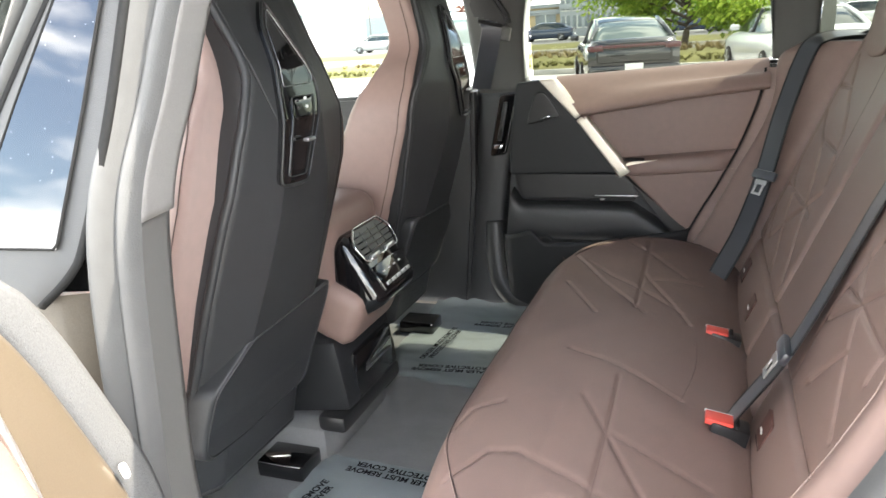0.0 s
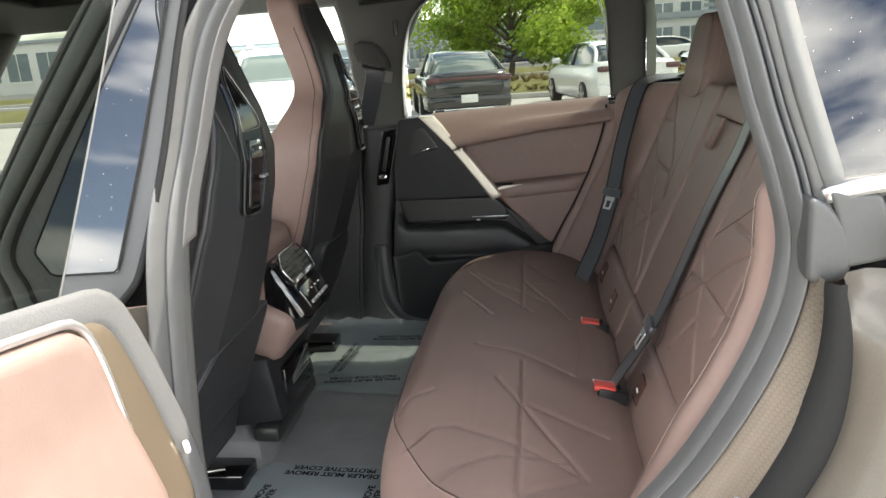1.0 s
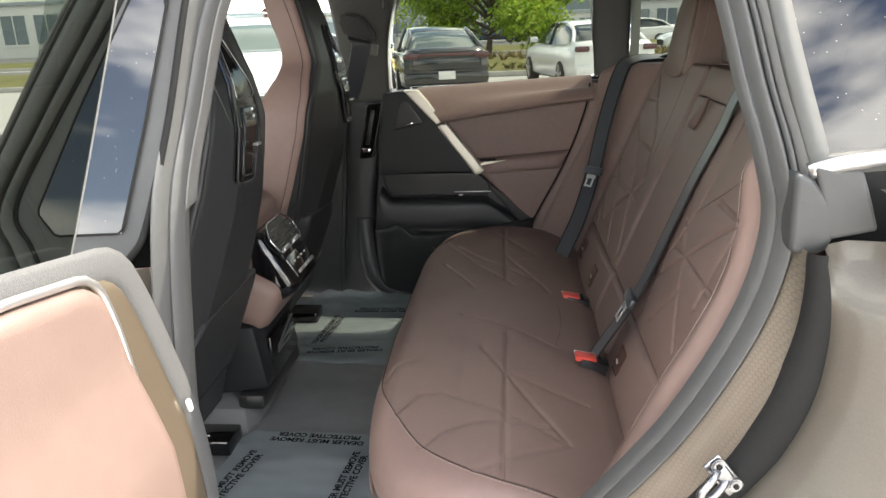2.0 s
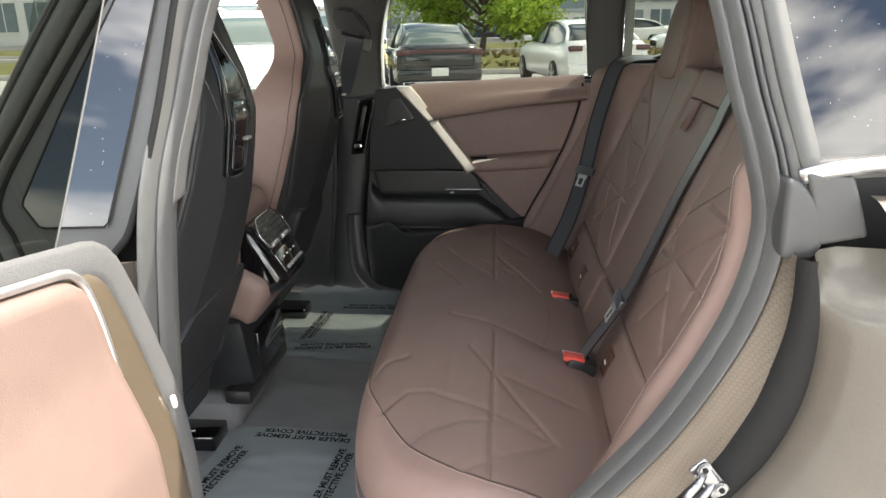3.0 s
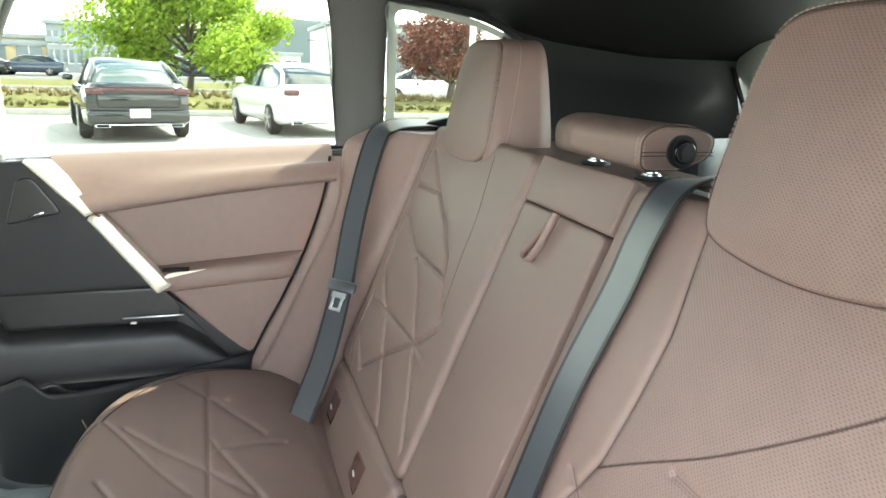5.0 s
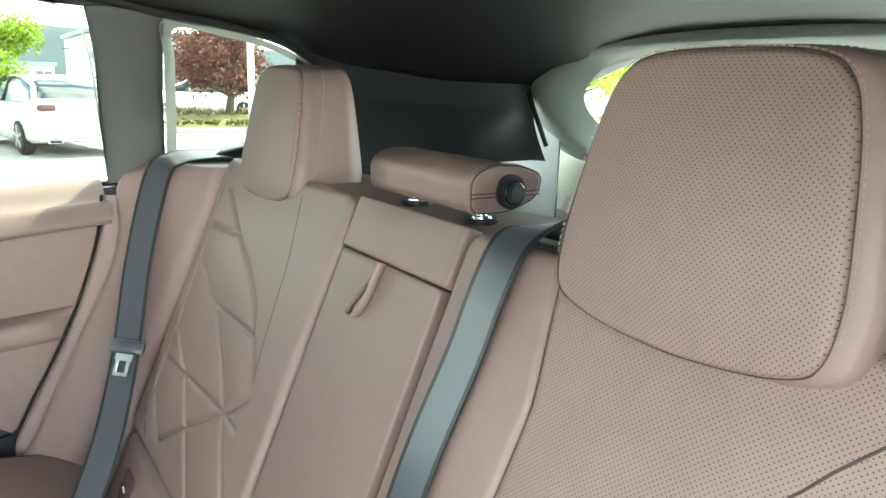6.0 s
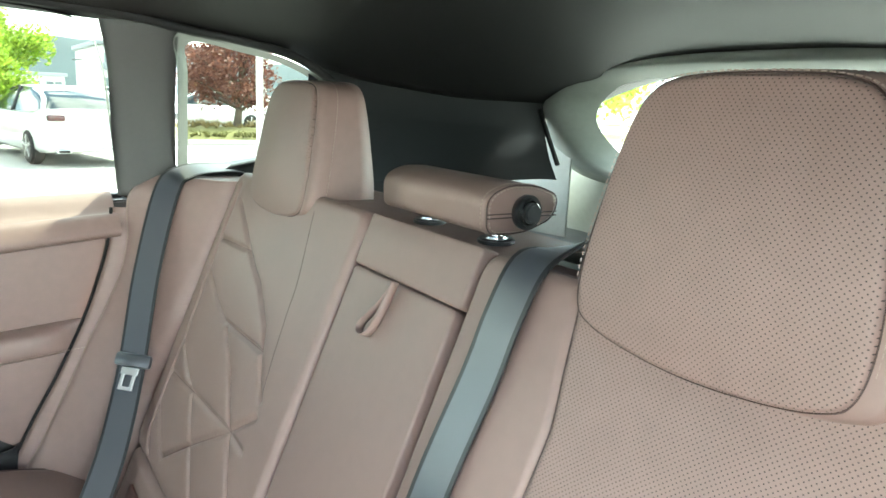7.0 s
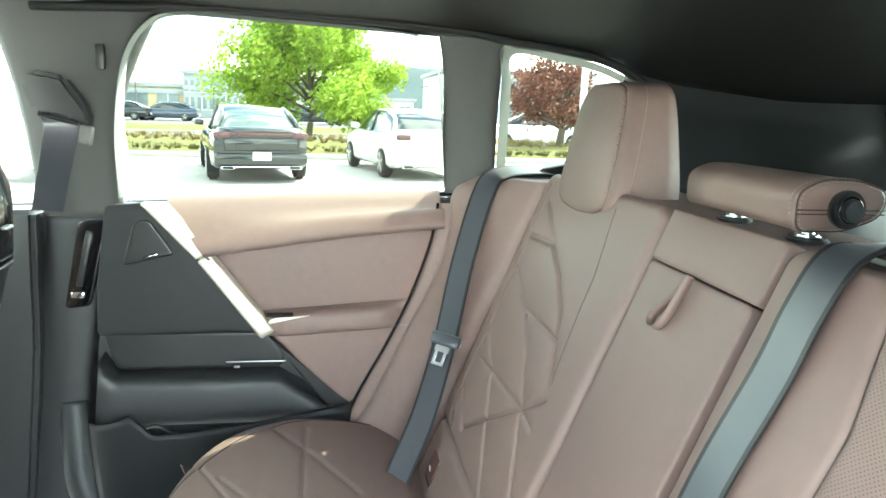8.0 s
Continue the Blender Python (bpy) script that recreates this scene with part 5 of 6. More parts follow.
# ---- near door opening ----
C_IN = spline([(0.49, 0.575, 1.625), (0.525, 0.55, 1.585), (0.549, 0.50, 1.485), (0.564, 0.465, 1.406), (0.578, 0.43, 1.337), (0.589, 0.42, 1.265), (0.568, 0.42, 1.170), (0.510, 0.42, 1.055), (0.441, 0.42, 0.963), (0.363, 0.42, 0.87), (0.27, 0.42, 0.76), (0.20, 0.42, 0.66)], 120)
B_IN = spline([(0.07, 0.565, 1.61), (0.045, 0.545, 1.58), (0.012, 0.50, 1.51), (-0.010, 0.46, 1.40), (-0.027, 0.42, 1.285), (-0.050, 0.42, 1.08), (-0.055, 0.42, 0.95), (-0.040, 0.42, 0.75), (0.02, 0.42, 0.65)], 120)
BULB = [(-0.016, -0.010), (0.004, -0.013), (0.015, -0.006), (0.017, 0.005), (0.008, 0.013), (-0.008, 0.012), (-0.017, 0.004)]


def seal(path, off, profile, mat, name="door_seal", label="grey rubber door seal"):
    return part(name, sweep(path + np.array(off), profile, up=(0, 1, 0)), mat, shell, label)


RIDGES = [(-0.002, 0.012), (-0.0015, 0.004), (0.000, -0.004), (0.0025, -0.0090), (0.0050, -0.0115), (0.0068, -0.0095), (0.0078, -0.0150), (0.0096, -0.0235), (0.0125, -0.0305), (0.0155, -0.0335), (0.0172, -0.0305), (0.0178, -0.0240)]


def ridged(path, sign, name="door_seal", scale=1.0):
    """A ribbed rubber door seal along the opening."""
    prof = [(a, b) for a, b in RIDGES]
    lines = [[tuple(q + np.array([sign * a * scale, b * scale, 0])) for q in path] for a, b in spline(prof, 54)]
    return part(name, loft(lines), m_rubber, shell, "ribbed grey rubber door seal")


ridged(C_IN, 1)
C_OUT = C_IN + np.array([0.0165, -0.033, 0])
C_HI = np.array([q for q in C_OUT if q[2] > 1.262])
part("frame_gap", loft([[tuple(q + np.array(o)) for q in C_OUT] for o in ((-0.001, 0.012, 0), (0.003, 0.004, 0), (0.0045, 0.006, 0))]), m_black_rubber, shell, "black gap behind the seal")
part("frame_rib", loft([[tuple(q + np.array(o)) for q in C_HI] for o in ((0.003, 0.006, 0), (0.0045, -0.001, 0), (0.007, -0.003, 0), (0.0085, 0.004, 0))]), m_rubber, shell, "thin grey rubber rib")
part("door_frame_flange", loft([[tuple(q + np.array(o)) for q in C_HI] for o in ((0.009, 0.006, 0), (0.0095, -0.002, 0), (0.013, -0.009, 0), (0.018, -0.012, 0), (0.023, -0.011, 0), (0.024, -0.004, 0))]), m_pillar_light, shell, "grey painted door frame")
ridged(B_IN, -1)
# near centre pillar covers behind the seal
up_rows = [q for q in B_IN if q[2] > 1.286]
fab = part("pillar_fabric", loft([[tuple(q + np.array([-0.003 - 0.014 * k, 0.010 + 0.075 * k, 0])) for q in up_rows] for k in np.linspace(0, 0.72, 8)]), m_fabric, shell, "woven grey fabric pillar cover")
thicken(fab, 0.006)
low_rows = [q for q in B_IN if q[2] <= 1.292]
thicken(part("pillar_lower", loft([[tuple(q + np.array([-0.006 - 0.026 * k, 0.008 + 0.085 * k, 0])) for q in low_rows] for k in np.linspace(0, 0.78, 8)]), m_pillar_light, shell, "grey lower pillar cover"), 0.005)
part("roof_rail_seal", sweep(spline([tuple(B_IN[0]), (0.15, 0.575, 1.625), (0.30, 0.578, 1.63), (0.42, 0.577, 1.63), tuple(C_IN[0])], 40), ring(0.014, 8), up=(0, 1, 0)), m_rubber, shell, "grey rubber door seal")
skin_y = [(0.575, 1.645), (0.56, 1.665), (0.62, 1.71), (0.74, 1.728), (YC, 1.755), (1.60, 1.728), (1.73, 1.712), (1.835, 1.655), (1.848, 1.622)]
skin_x = np.linspace(-1.3, 1.4, 28)
sv = [(x, y, z) for y, z in skin_y for x in skin_x]
sf = [(a * 28 + b, (a + 1) * 28 + b, (a + 1) * 28 + b + 1, a * 28 + b + 1) for a in range(8) for b in range(27) if not (a in (3, 4) and -1.0 < skin_x[b] and skin_x[b + 1] < 0.42)]
part("roof_skin", mesh_of("roof_skin", sv, sf), m_gloss, shell, "dark roof skin")
part("sill_trim", box((0.62, 0.11, 0.05), (0.12, 0.42, 0.62), 0.015), m_trim, shell, "dark door sill trim")

# jamb, rubber strip and flank behind the opening
LOW = np.array([q for q in C_OUT if q[2] < 1.262])


def jamb_w(z):
    return float(np.interp(z, [0.9, 1.04, 1.106, 1.18, 1.25], [0.040, 0.038, 0.031, 0.018, 0.003]))


def strip_w(z):
    return float(np.interp(z, [0.9, 1.04, 1.08, 1.127, 1.19, 1.25], [0.046, 0.044, 0.042, 0.036, 0.024, 0.014]))


def jamb(rows, mat, name, label):
    return part(name, loft([[tuple(q + np.array([dx + a * jamb_w(q[2]) + b * strip_w(q[2]), dy, 0])) for q in LOW] for dx, a, b, dy in rows]), mat, shell, label)


jamb([(0.001, 0.0, 0, 0.008), (0.002, 0.0, 0, 0.0), (0.002, 0.35, 0, -0.006), (0.002, 0.75, 0, -0.014), (0.002, 1.0, 0, -0.026)], m_jamb, "door_jamb", "bronze painted door jamb")
jamb([(0.001, 1.0, 0, -0.024), (0.001, 1.0, 0.1, -0.032), (0.001, 1.0, 0.5, -0.038), (0.001, 1.0, 1.0, -0.038)], m_black_rubber, "jamb_strip", "black rubber strip on the jamb")
flank_off = [(0.0, -0.036), (0.002, -0.042), (0.008, -0.050), (0.026, -0.062), (0.07, -0.080), (0.16, -0.088), (0.42, -0.088), (0.92, -0.05)]


def flank_line(k):
    dx, dy = flank_off[k]
    out = []
    for q in LOW:
        z = q[2]
        shoulder = 0.05 * math.exp(-((z - 1.262) / 0.045) ** 2) * min(1.0, k / 3)
        blend = max(0.0, (k - 4) / 3)
        x = (q[0] + jamb_w(z) + strip_w(z)) * (1 - blend) + 0.62 * blend + dx
        out.append((x, q[1] + dy + shoulder, z + 0.012 * min(1, k / 5)))
    return out


part("rear_flank", loft([flank_line(k) for k in range(len(flank_off))]), m_bronze, shell, "bronze rear flank")
part("shoulder", loft([[(0.672 + t, 0.375 - 0.075 * a, 1.312 - 0.045 * a * a + 0.02 * t) for t in np.linspace(0, 1.0, 14)] for a in np.linspace(0, 1, 8)]), m_bronze, shell, "bronze shoulder under the quarter window")
def outer_pad(name, pts, y, r, mat, label, corner=0.008, lean=0.0):
    o = rounded(pts, corner, 90)
    c = o.mean(0)
    return part(name, pad(o, c, 0.03, r, lambda u, v, w: np.stack([u, y - w + lean * (v - c[1]), v], 1), None, rings=12), mat, shell, label)


outer_pad("corner_cover", [(0.598, 1.249), (0.630, 1.249), (0.638, 1.268), (0.634, 1.296), (0.612, 1.324), (0.596, 1.330)], 0.374, 0.006, m_pillar_dark, "grey plastic corner cover", 0.010)
outer_pad("quarter_trim", [(0.630, 1.263), (0.676, 1.272), (0.667, 1.300), (0.656, 1.330), (0.612, 1.334), (0.620, 1.31)], 0.374, 0.004, m_pillar_dark, "grey trim under the quarter window", 0.005)
part("window_sill", sweep(spline([(0.610, 0.384, 1.328), (0.64, 0.380, 1.336), (0.70, 0.379, 1.342), (0.85, 0.382, 1.352)], 30), [(-0.006, -0.007), (0.007, -0.007), (0.008, 0.0), (0.004, 0.006), (-0.004, 0.007), (-0.007, 0.002)], up=(0, 1, 0)), m_steel, shell, "satin metal window sill strip")
striker = new("door_striker")
striker.parent = shell
striker["label"] = "steel door striker loop on a plate"
sk = pose(0.545, 0.338, 1.026, 0, -38, 12) @ Matrix.Scale(0.8, 4)
def at_striker(bm):
    bmesh.ops.transform(bm, matrix=sk, verts=bm.verts)
    return bm


part("plate", at_striker(box((0.026, 0.005, 0.062), (0, 0.004, 0), 0.0024, seg=3)), m_striker, striker)
finger = spline([(0.002, 0.002, 0.016), (-0.014, -0.012, 0.020), (-0.034, -0.018, 0.020), (-0.040, -0.018, 0.012), (-0.032, -0.017, 0.004), (-0.012, -0.010, 0.000), (0.004, 0.002, -0.004)], 40)
bm = bmesh.new()
bm.from_mesh(sweep(finger, ring(0.0052, 10), up=(0, 1, 0)))
part("loop", at_striker(bm), m_striker, striker, "chrome striker loop")
part("loop_block", at_striker(box((0.020, 0.010, 0.028), (0.0, -0.001, 0.006), 0.004, seg=3)), m_striker, striker, "chrome striker base")
for dz in (0.022, -0.018):
    part("bolt", at_striker(disc(0.0095, 0.007, (0.003, -0.001, dz), "y", 18, 0.002)), m_striker, striker)
    part("socket", at_striker(disc(0.004, 0.002, (0.003, -0.005, dz), "y", 6)), m_black_rubber, striker)

# near quarter window
qn = [(0.622, 0.388, 1.334), (0.602, 0.43, 1.43), (0.582, 0.485, 1.55), (0.576, 0.51, 1.60), (0.75, 0.515, 1.60), (0.90, 0.51, 1.57), (1.02, 0.49, 1.50), (1.05, 0.45, 1.42), (0.98, 0.41, 1.37), (0.80, 0.392, 1.345)]
qpath = spline(qn[:4], 20).tolist() + spline(qn[4:], 50).tolist()
bm = bmesh.new()
bm.faces.new([bm.verts.new(q) for q in qpath])
part("near_quarter_window", bm, m_dark_glass, shell, "dark tinted quarter window", sharp=0)
qfull = np.array(qpath + qpath[:1])
part("quarter_window_frame", sweep(even(qfull, 110)[:-1] + np.array([-0.002, -0.004, 0]), [(-0.009, -0.006), (0.009, -0.006), (0.009, 0.006), (-0.009, 0.006)], up=(0, 1, 0), closed=True), m_pillar, shell, "dark window frame")

# ---- open near rear door ----
open_door = thing("rear_door", "open rear door with sunlit leather lining and bronze edge", "car door")


def dplace(x):
    return lambda u, v, w: np.stack([x + w - 0.04 * (0.3 - u), u, v], 1)


line_out = [(0.228, 1.283), (0.245, 1.240), (0.264, 1.149), (0.273, 1.085), (0.280, 1.00), (0.285, 0.85), (0.26, 0.68), (0.1, 0.60), (-0.62, 0.60), (-0.66, 1.0), (-0.63, 1.275), (-0.2, 1.296), (0.12, 1.298)]
o_l = rounded([(-0.15 + (a + 0.15) * 0.985, 0.95 + (b - 0.95) * 0.985) for a, b in line_out], 0.025, 240)
lining = part("lining", pad(o_l, (-0.15, 0.95), 0.03, 0.012, dplace(0.0), lambda u, v: 0.018 * np.clip((1.2 - v) / 0.1, 0, 1) * np.clip((v - 0.7) / 0.2, 0, 1), rings=26), m_door_lining, open_door)
rimp = np.array([dplace(-0.012)(np.array([u]), np.array([v]), np.zeros(1))[0] for u, v in rounded(line_out, 0.025, 240)])
part("chrome_line", sweep(rimp, ring(0.0042, 6), up=(1, 0, 0), closed=True), m_bright, lining, "thin chrome line")
o_b = rounded([(0.280, 1.278), (0.312, 1.215), (0.343, 1.133), (0.366, 1.073), (0.380, 0.983), (0.380, 0.85), (0.35, 0.62), (0.15, 0.54), (-0.66, 0.54), (-0.71, 1.0), (-0.67, 1.275), (-0.2, 1.296), (0.12, 1.299)], 0.03, 220)
c_b = o_b.mean(0)
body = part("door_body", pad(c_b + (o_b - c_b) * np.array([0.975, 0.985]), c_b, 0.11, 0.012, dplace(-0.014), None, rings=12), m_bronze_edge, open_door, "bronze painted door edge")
rimb = np.array([dplace(-0.022)(np.array([u]), np.array([v]), np.zeros(1))[0] for u, v in o_b])
part("door_seal", sweep(rimb, [(-0.016, -0.006), (0.012, -0.006), (0.018, -0.002), (0.017, 0.002), (0.006, 0.0035), (-0.012, 0.003), (-0.018, 0.0)], up=(1, 0, 0), closed=True), m_dusty, body, "dusty grey rubber door seal")
part("edge_bumper", box((0.006, 0.007, 0.016), (-0.010, 0.345, 1.096), 0.003, (14, 0, 0)), m_white, body, "small pale bump stop")
gl = [(0.228, 1.255), (0.30, 1.365), (0.395, 1.518), (0.418, 1.57), (0.36, 1.615), (0.10, 1.635), (-0.45, 1.60), (-0.60, 1.48), (-0.64, 1.28)]
bm = bmesh.new()
bm.faces.new([bm.verts.new((-0.045 - 0.04 * (0.3 - a), a, b)) for a, b in gl])
part("window_pane", bm, m_car_glass, open_door, "raised frameless window pane", sharp=0)
part("pane_edge", sweep(spline([(-0.045 - 0.04 * (0.3 - a), a, b) for a, b in gl[:5]], 40), ring(0.0011, 6), up=(1, 0, 0)), m_pillar, open_door, "pale ground glass edge")

# ---- near centre pillar, outside: mirror-black panel between the two door openings ----
def pillar_y(z):
    return 0.390 + 0.26 * (z - 1.28)


def on_pillar(pts, out=0.0):
    return [(x, pillar_y(z) - out, z) for x, z in pts]


PR = spline([(-0.100, 1.225), (-0.068, 1.252), (-0.051, 1.282), (-0.024, 1.385), (-0.002, 1.50), (0.020, 1.60)], 60)
PL = spline([(-0.162, 1.225), (-0.180, 1.262), (-0.195, 1.303), (-0.142, 1.395), (-0.074, 1.50), (-0.014, 1.60)], 60)
part("pillar_cover", loft([[(PL[i][0] * (1 - k) + PR[i][0] * k, pillar_y(PL[i][1] * (1 - k) + PR[i][1] * k) - 0.004 * math.sin(math.pi * k) ** 0.3, PL[i][1] * (1 - k) + PR[i][1] * k) for i in range(60)] for k in np.linspace(0, 1, 9)]), m_pillar_dark, shell, "grey plastic pillar cover")
mirror = [(-0.074, 1.276), (-0.148, 1.274), (-0.168, 1.298), (-0.120, 1.395), (-0.062, 1.50), (-0.006, 1.60), (0.004, 1.60), (-0.018, 1.50), (-0.045, 1.385)]
bm = bmesh.new()
bm.faces.new([bm.verts.new(q) for q in on_pillar(mirror, 0.0065)])
part("pillar_panel", bm, m_piano, shell, "mirror-black panel reflecting the sky", sharp=0)
mr = np.array(on_pillar(rounded(mirror, 0.004, 120).tolist(), 0.0062))
part("panel_edge", sweep(mr, ring(0.0014, 5), up=(0, 1, 0), closed=True), m_black_rubber, shell, "black panel edge")
for name, path in (("rear", PR), ("front", PL)):
    line = np.array(on_pillar(path.tolist(), -0.002))
    part("pillar_gap", sweep(line, ring(0.0042, 6), up=(0, 1, 0)), m_black_rubber, shell, "black gap beside the pillar cover")
hi = np.array([q for q in B_IN if q[2] > 1.225])
hi = even(hi[::-1], 60)
part("pillar_core", loft([[(FR_[0] * (1 - k) + h[0] * k, (pillar_y(FR_[1]) + 0.022) * (1 - k) + (h[1] + 0.004) * k, FR_[1] * (1 - k) + h[2] * k) for FR_, h in zip(PL, hi)] for k in (0.0, 0.5, 1.0)]), m_black_rubber, shell, "black pillar core")
# ribbed seal of the front door opening, ending in a woven edge
rib = spline([(0.0, 0.004), (0.10, -0.004), (0.25, -0.006), (0.33, 0.004), (0.42, -0.007), (0.62, -0.010), (0.78, -0.004), (0.84, 0.006), (0.92, 0.0), (1.0, 0.012)], 40)
FR = spline([(-0.236, 1.225), (-0.250, 1.262), (-0.252, 1.300), (-0.207, 1.385), (-0.140, 1.50), (-0.070, 1.60)], 60)
part("front_door_seal", loft([[(PL[i][0] + (FR[i][0] - PL[i][0]) * k, pillar_y(PL[i][1]) + d, PL[i][1]) for i in range(60)] for k, d in rib]), m_rubber, shell, "ribbed grey rubber door seal")
thicken(part("pillar_fabric", loft([[(FR[i][0] - 0.012 * k, pillar_y(FR[i][1]) + 0.012 + 0.05 * k, FR[i][1]) for i in range(60)] for k in np.linspace(0, 1, 4)]), m_fabric, shell, "woven grey fabric pillar cover"), 0.004)
part("pillar_outer", loft([[(x, y, z) for z in np.linspace(0.58, 1.232, 14)] for x, y in ((-0.06, 0.40), (-0.085, 0.388), (-0.13, 0.384), (-0.19, 0.388), (-0.24, 0.40), (-0.26, 0.44))]), m_bronze, shell, "bronze painted pillar")
part("front_sill", box((1.0, 0.12, 0.05), (-0.74, 0.42, 0.60), 0.015), m_trim, shell, "dark door sill trim")
# front of the cabin
thicken(part("windscreen", loft([[(-1.62, y, 1.18) for y in np.linspace(0.46, 1.88, 8)], [(-1.22, y, 1.62) for y in np.linspace(0.56, 1.78, 8)]]), m_clear_glass, shell, "clear windscreen"), 0.004)
for s in (1, -1):
    part("front_pillar", sweep(spline([(-1.66, YC + s * 0.74, 1.14), (-1.42, YC + s * 0.69, 1.42), (-1.20, YC + s * 0.63, 1.63)], 20), ring(0.035, 10, 1.0, 1.4), up=(0, 1, 0)), m_pillar, shell, "dark front pillar trim")
# far front door seen past the seat
ffd = thing("front_door", "closed front door with dark lining and clear window", "car door")
part("lining", plate([(-1.25, 0.62), (-0.24, 0.62), (-0.20, 1.0), (-0.19, 1.27), (-1.25, 1.24)], "y", 2.00, 0.09, 0.01), m_shell, ffd)
part("window_pane", loft([[(x, 1.97, 1.27) for x in np.linspace(-1.25, -0.16, 6)], [(x, 1.80, 1.65) for x in np.linspace(-1.0, -0.10, 6)]]), m_clear_glass, ffd)

# ---- tail of the cabin ----
tail = thing("tailgate", "closed tailgate with pale trimmed rear window", "car tailgate")
rw = [(1.335, 1.62, 1.475), (1.322, 1.575, 1.535), (1.312, 1.47, 1.566), (1.308, YC, 1.574), (1.312, 2 * YC - 1.47, 1.566), (1.322, 2 * YC - 1.575, 1.535), (1.335, 2 * YC - 1.62, 1.475), (1.40, 2 * YC - 1.60, 1.40), (1.43, 2 * YC - 1.50, 1.372), (1.44, YC, 1.362), (1.43, 1.50, 1.372), (1.40, 1.60, 1.40)]
rp = spline(rw, 160, closed=True)
rc = rp.mean(0)
rr = [[tuple(rc + (q - rc) * np.array([1, k, 1 + (k - 1) * 1.3]) + np.array([dx, 0, 0])) for q in np.concatenate([rp, rp[:1]])] for k, dx in ((1.22, 0.03), (1.10, 0.0), (1.03, -0.004), (1.0, 0.004), (0.95, 0.03), (0.90, 0.06))]
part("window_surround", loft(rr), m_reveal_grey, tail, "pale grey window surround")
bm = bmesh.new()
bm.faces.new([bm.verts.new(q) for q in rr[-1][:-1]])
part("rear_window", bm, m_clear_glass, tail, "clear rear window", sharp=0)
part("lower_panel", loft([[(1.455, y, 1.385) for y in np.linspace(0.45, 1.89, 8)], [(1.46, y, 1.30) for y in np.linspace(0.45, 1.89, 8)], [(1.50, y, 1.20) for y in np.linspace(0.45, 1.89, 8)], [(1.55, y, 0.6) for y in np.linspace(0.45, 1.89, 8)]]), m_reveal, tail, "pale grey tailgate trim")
for s in (1, -1):
    rows_d = []
    for f in np.linspace(0, 1, 21):
        h = 0.055 * max(0.0, 1 - f * 5)
        a = [(0.90, 0.655 + 0.03 * f, 1.545 + h - 0.20 * f), (1.06, 0.615 + 0.055 * f, 1.508 + h - 0.18 * f), (1.20, 0.555 + 0.075 * f, 1.492 + h - 0.16 * f), (1.315, 0.500 - 0.035 * f, 1.486 + h - 0.13 * f), (1.335, 0.492 - 0.050 * f, 1.486 + h - 0.13 * f)]
        rows_d.append([(x, YC + s * (d + 0.012 * math.sin(math.pi * f)), z) for x, d, z in spline(a, 20)])
    part("tail_pillar", loft(rows_d), m_gloss_grey, shell, "dark glossy trim between side and rear window")
    part("tail_gap", sweep(spline([(1.325, YC + s * 0.496, 1.492), (1.331, YC + s * 0.478, 1.45), (1.336, YC + s * 0.462, 1.415), (1.340, YC + s * 0.448, 1.385)], 20), ring(0.005, 6), up=(1, 0, 0)), m_black_rubber, shell, "black seal beside the tailgate")
for s in (1, -1):
    part("tail_backing", box((0.006, 0.26, 0.40), (1.372, YC + s * 0.60, 1.40), 0.0, (0, 0, s * 12)), m_reveal, shell, "pale body trim behind the tail pillar")
part("load_cover", box((0.70, 1.24, 0.012), (1.22, YC, 1.225), 0.004), m_satin, tail, "dark load cover")
part("near_side_wall", loft([[(0.66, 0.44, z), (0.8, 0.44, z), (1.0, 0.46, z), (1.5, 0.52, z)] for z in (0.6, 1.0, 1.34)]), m_trim, shell)
part("dashboard", box((0.3, 1.4, 0.4), (-1.35, YC, 1.0), 0.06), m_shell, shell, "dark dashboard")
part("boot_floor", box((1.1, 1.36, 0.02), (1.15, YC, 0.72), 0.004), m_carpet, shell)

# ---- outside ----
m_lot = material("pale_parking_concrete", (0.40, 0.39, 0.37), 0.9, var=0.14, scale=3.0, bump=0.3, bump_scale=60, big=0.25)
m_asphalt = material("worn_asphalt", (0.13, 0.13, 0.13), 0.9, var=0.2, scale=6.0, bump=0.3, bump_scale=80, big=0.2)
m_kerb = material("kerb_concrete", (0.42, 0.41, 0.38), 0.85, var=0.15, scale=8.0)
m_grass = material("dry_yellow_green_grass", (0.13, 0.125, 0.035), 0.9, var=0.4, scale=9.0, big=0.7)
m_shrub = material("dry_tan_shrubs", (0.22, 0.17, 0.07), 0.9, var=0.4, scale=20.0, big=1.5)
m_bark = material("grey_bark", (0.11, 0.085, 0.065), 0.9, var=0.3, scale=30.0, bump=0.6, bump_scale=60)
# distance haze is painted into the hill's blue-green base colour
m_hill = material("haze_tinted_wooded_hill", (0.045, 0.068, 0.078), 1.0, var=0.2, scale=0.15, big=0.02)
m_black_paint = material("black_car_paint", (0.012, 0.014, 0.016), 0.12, var=0.2, coat=1.0)
m_white_paint = material("white_car_paint", (0.78, 0.78, 0.77), 0.25, var=0.03, coat=1.0)
m_silver_paint = material("silver_car_paint", (0.45, 0.46, 0.47), 0.25, 0.5, var=0.05, coat=1.0)
m_blue_paint = material("dark_blue_car_paint", (0.03, 0.05, 0.09), 0.2, var=0.1, coat=1.0)
m_cabin = material("dark_car_window", (0.02, 0.03, 0.03), 0.05, var=0.1, coat=0.5)
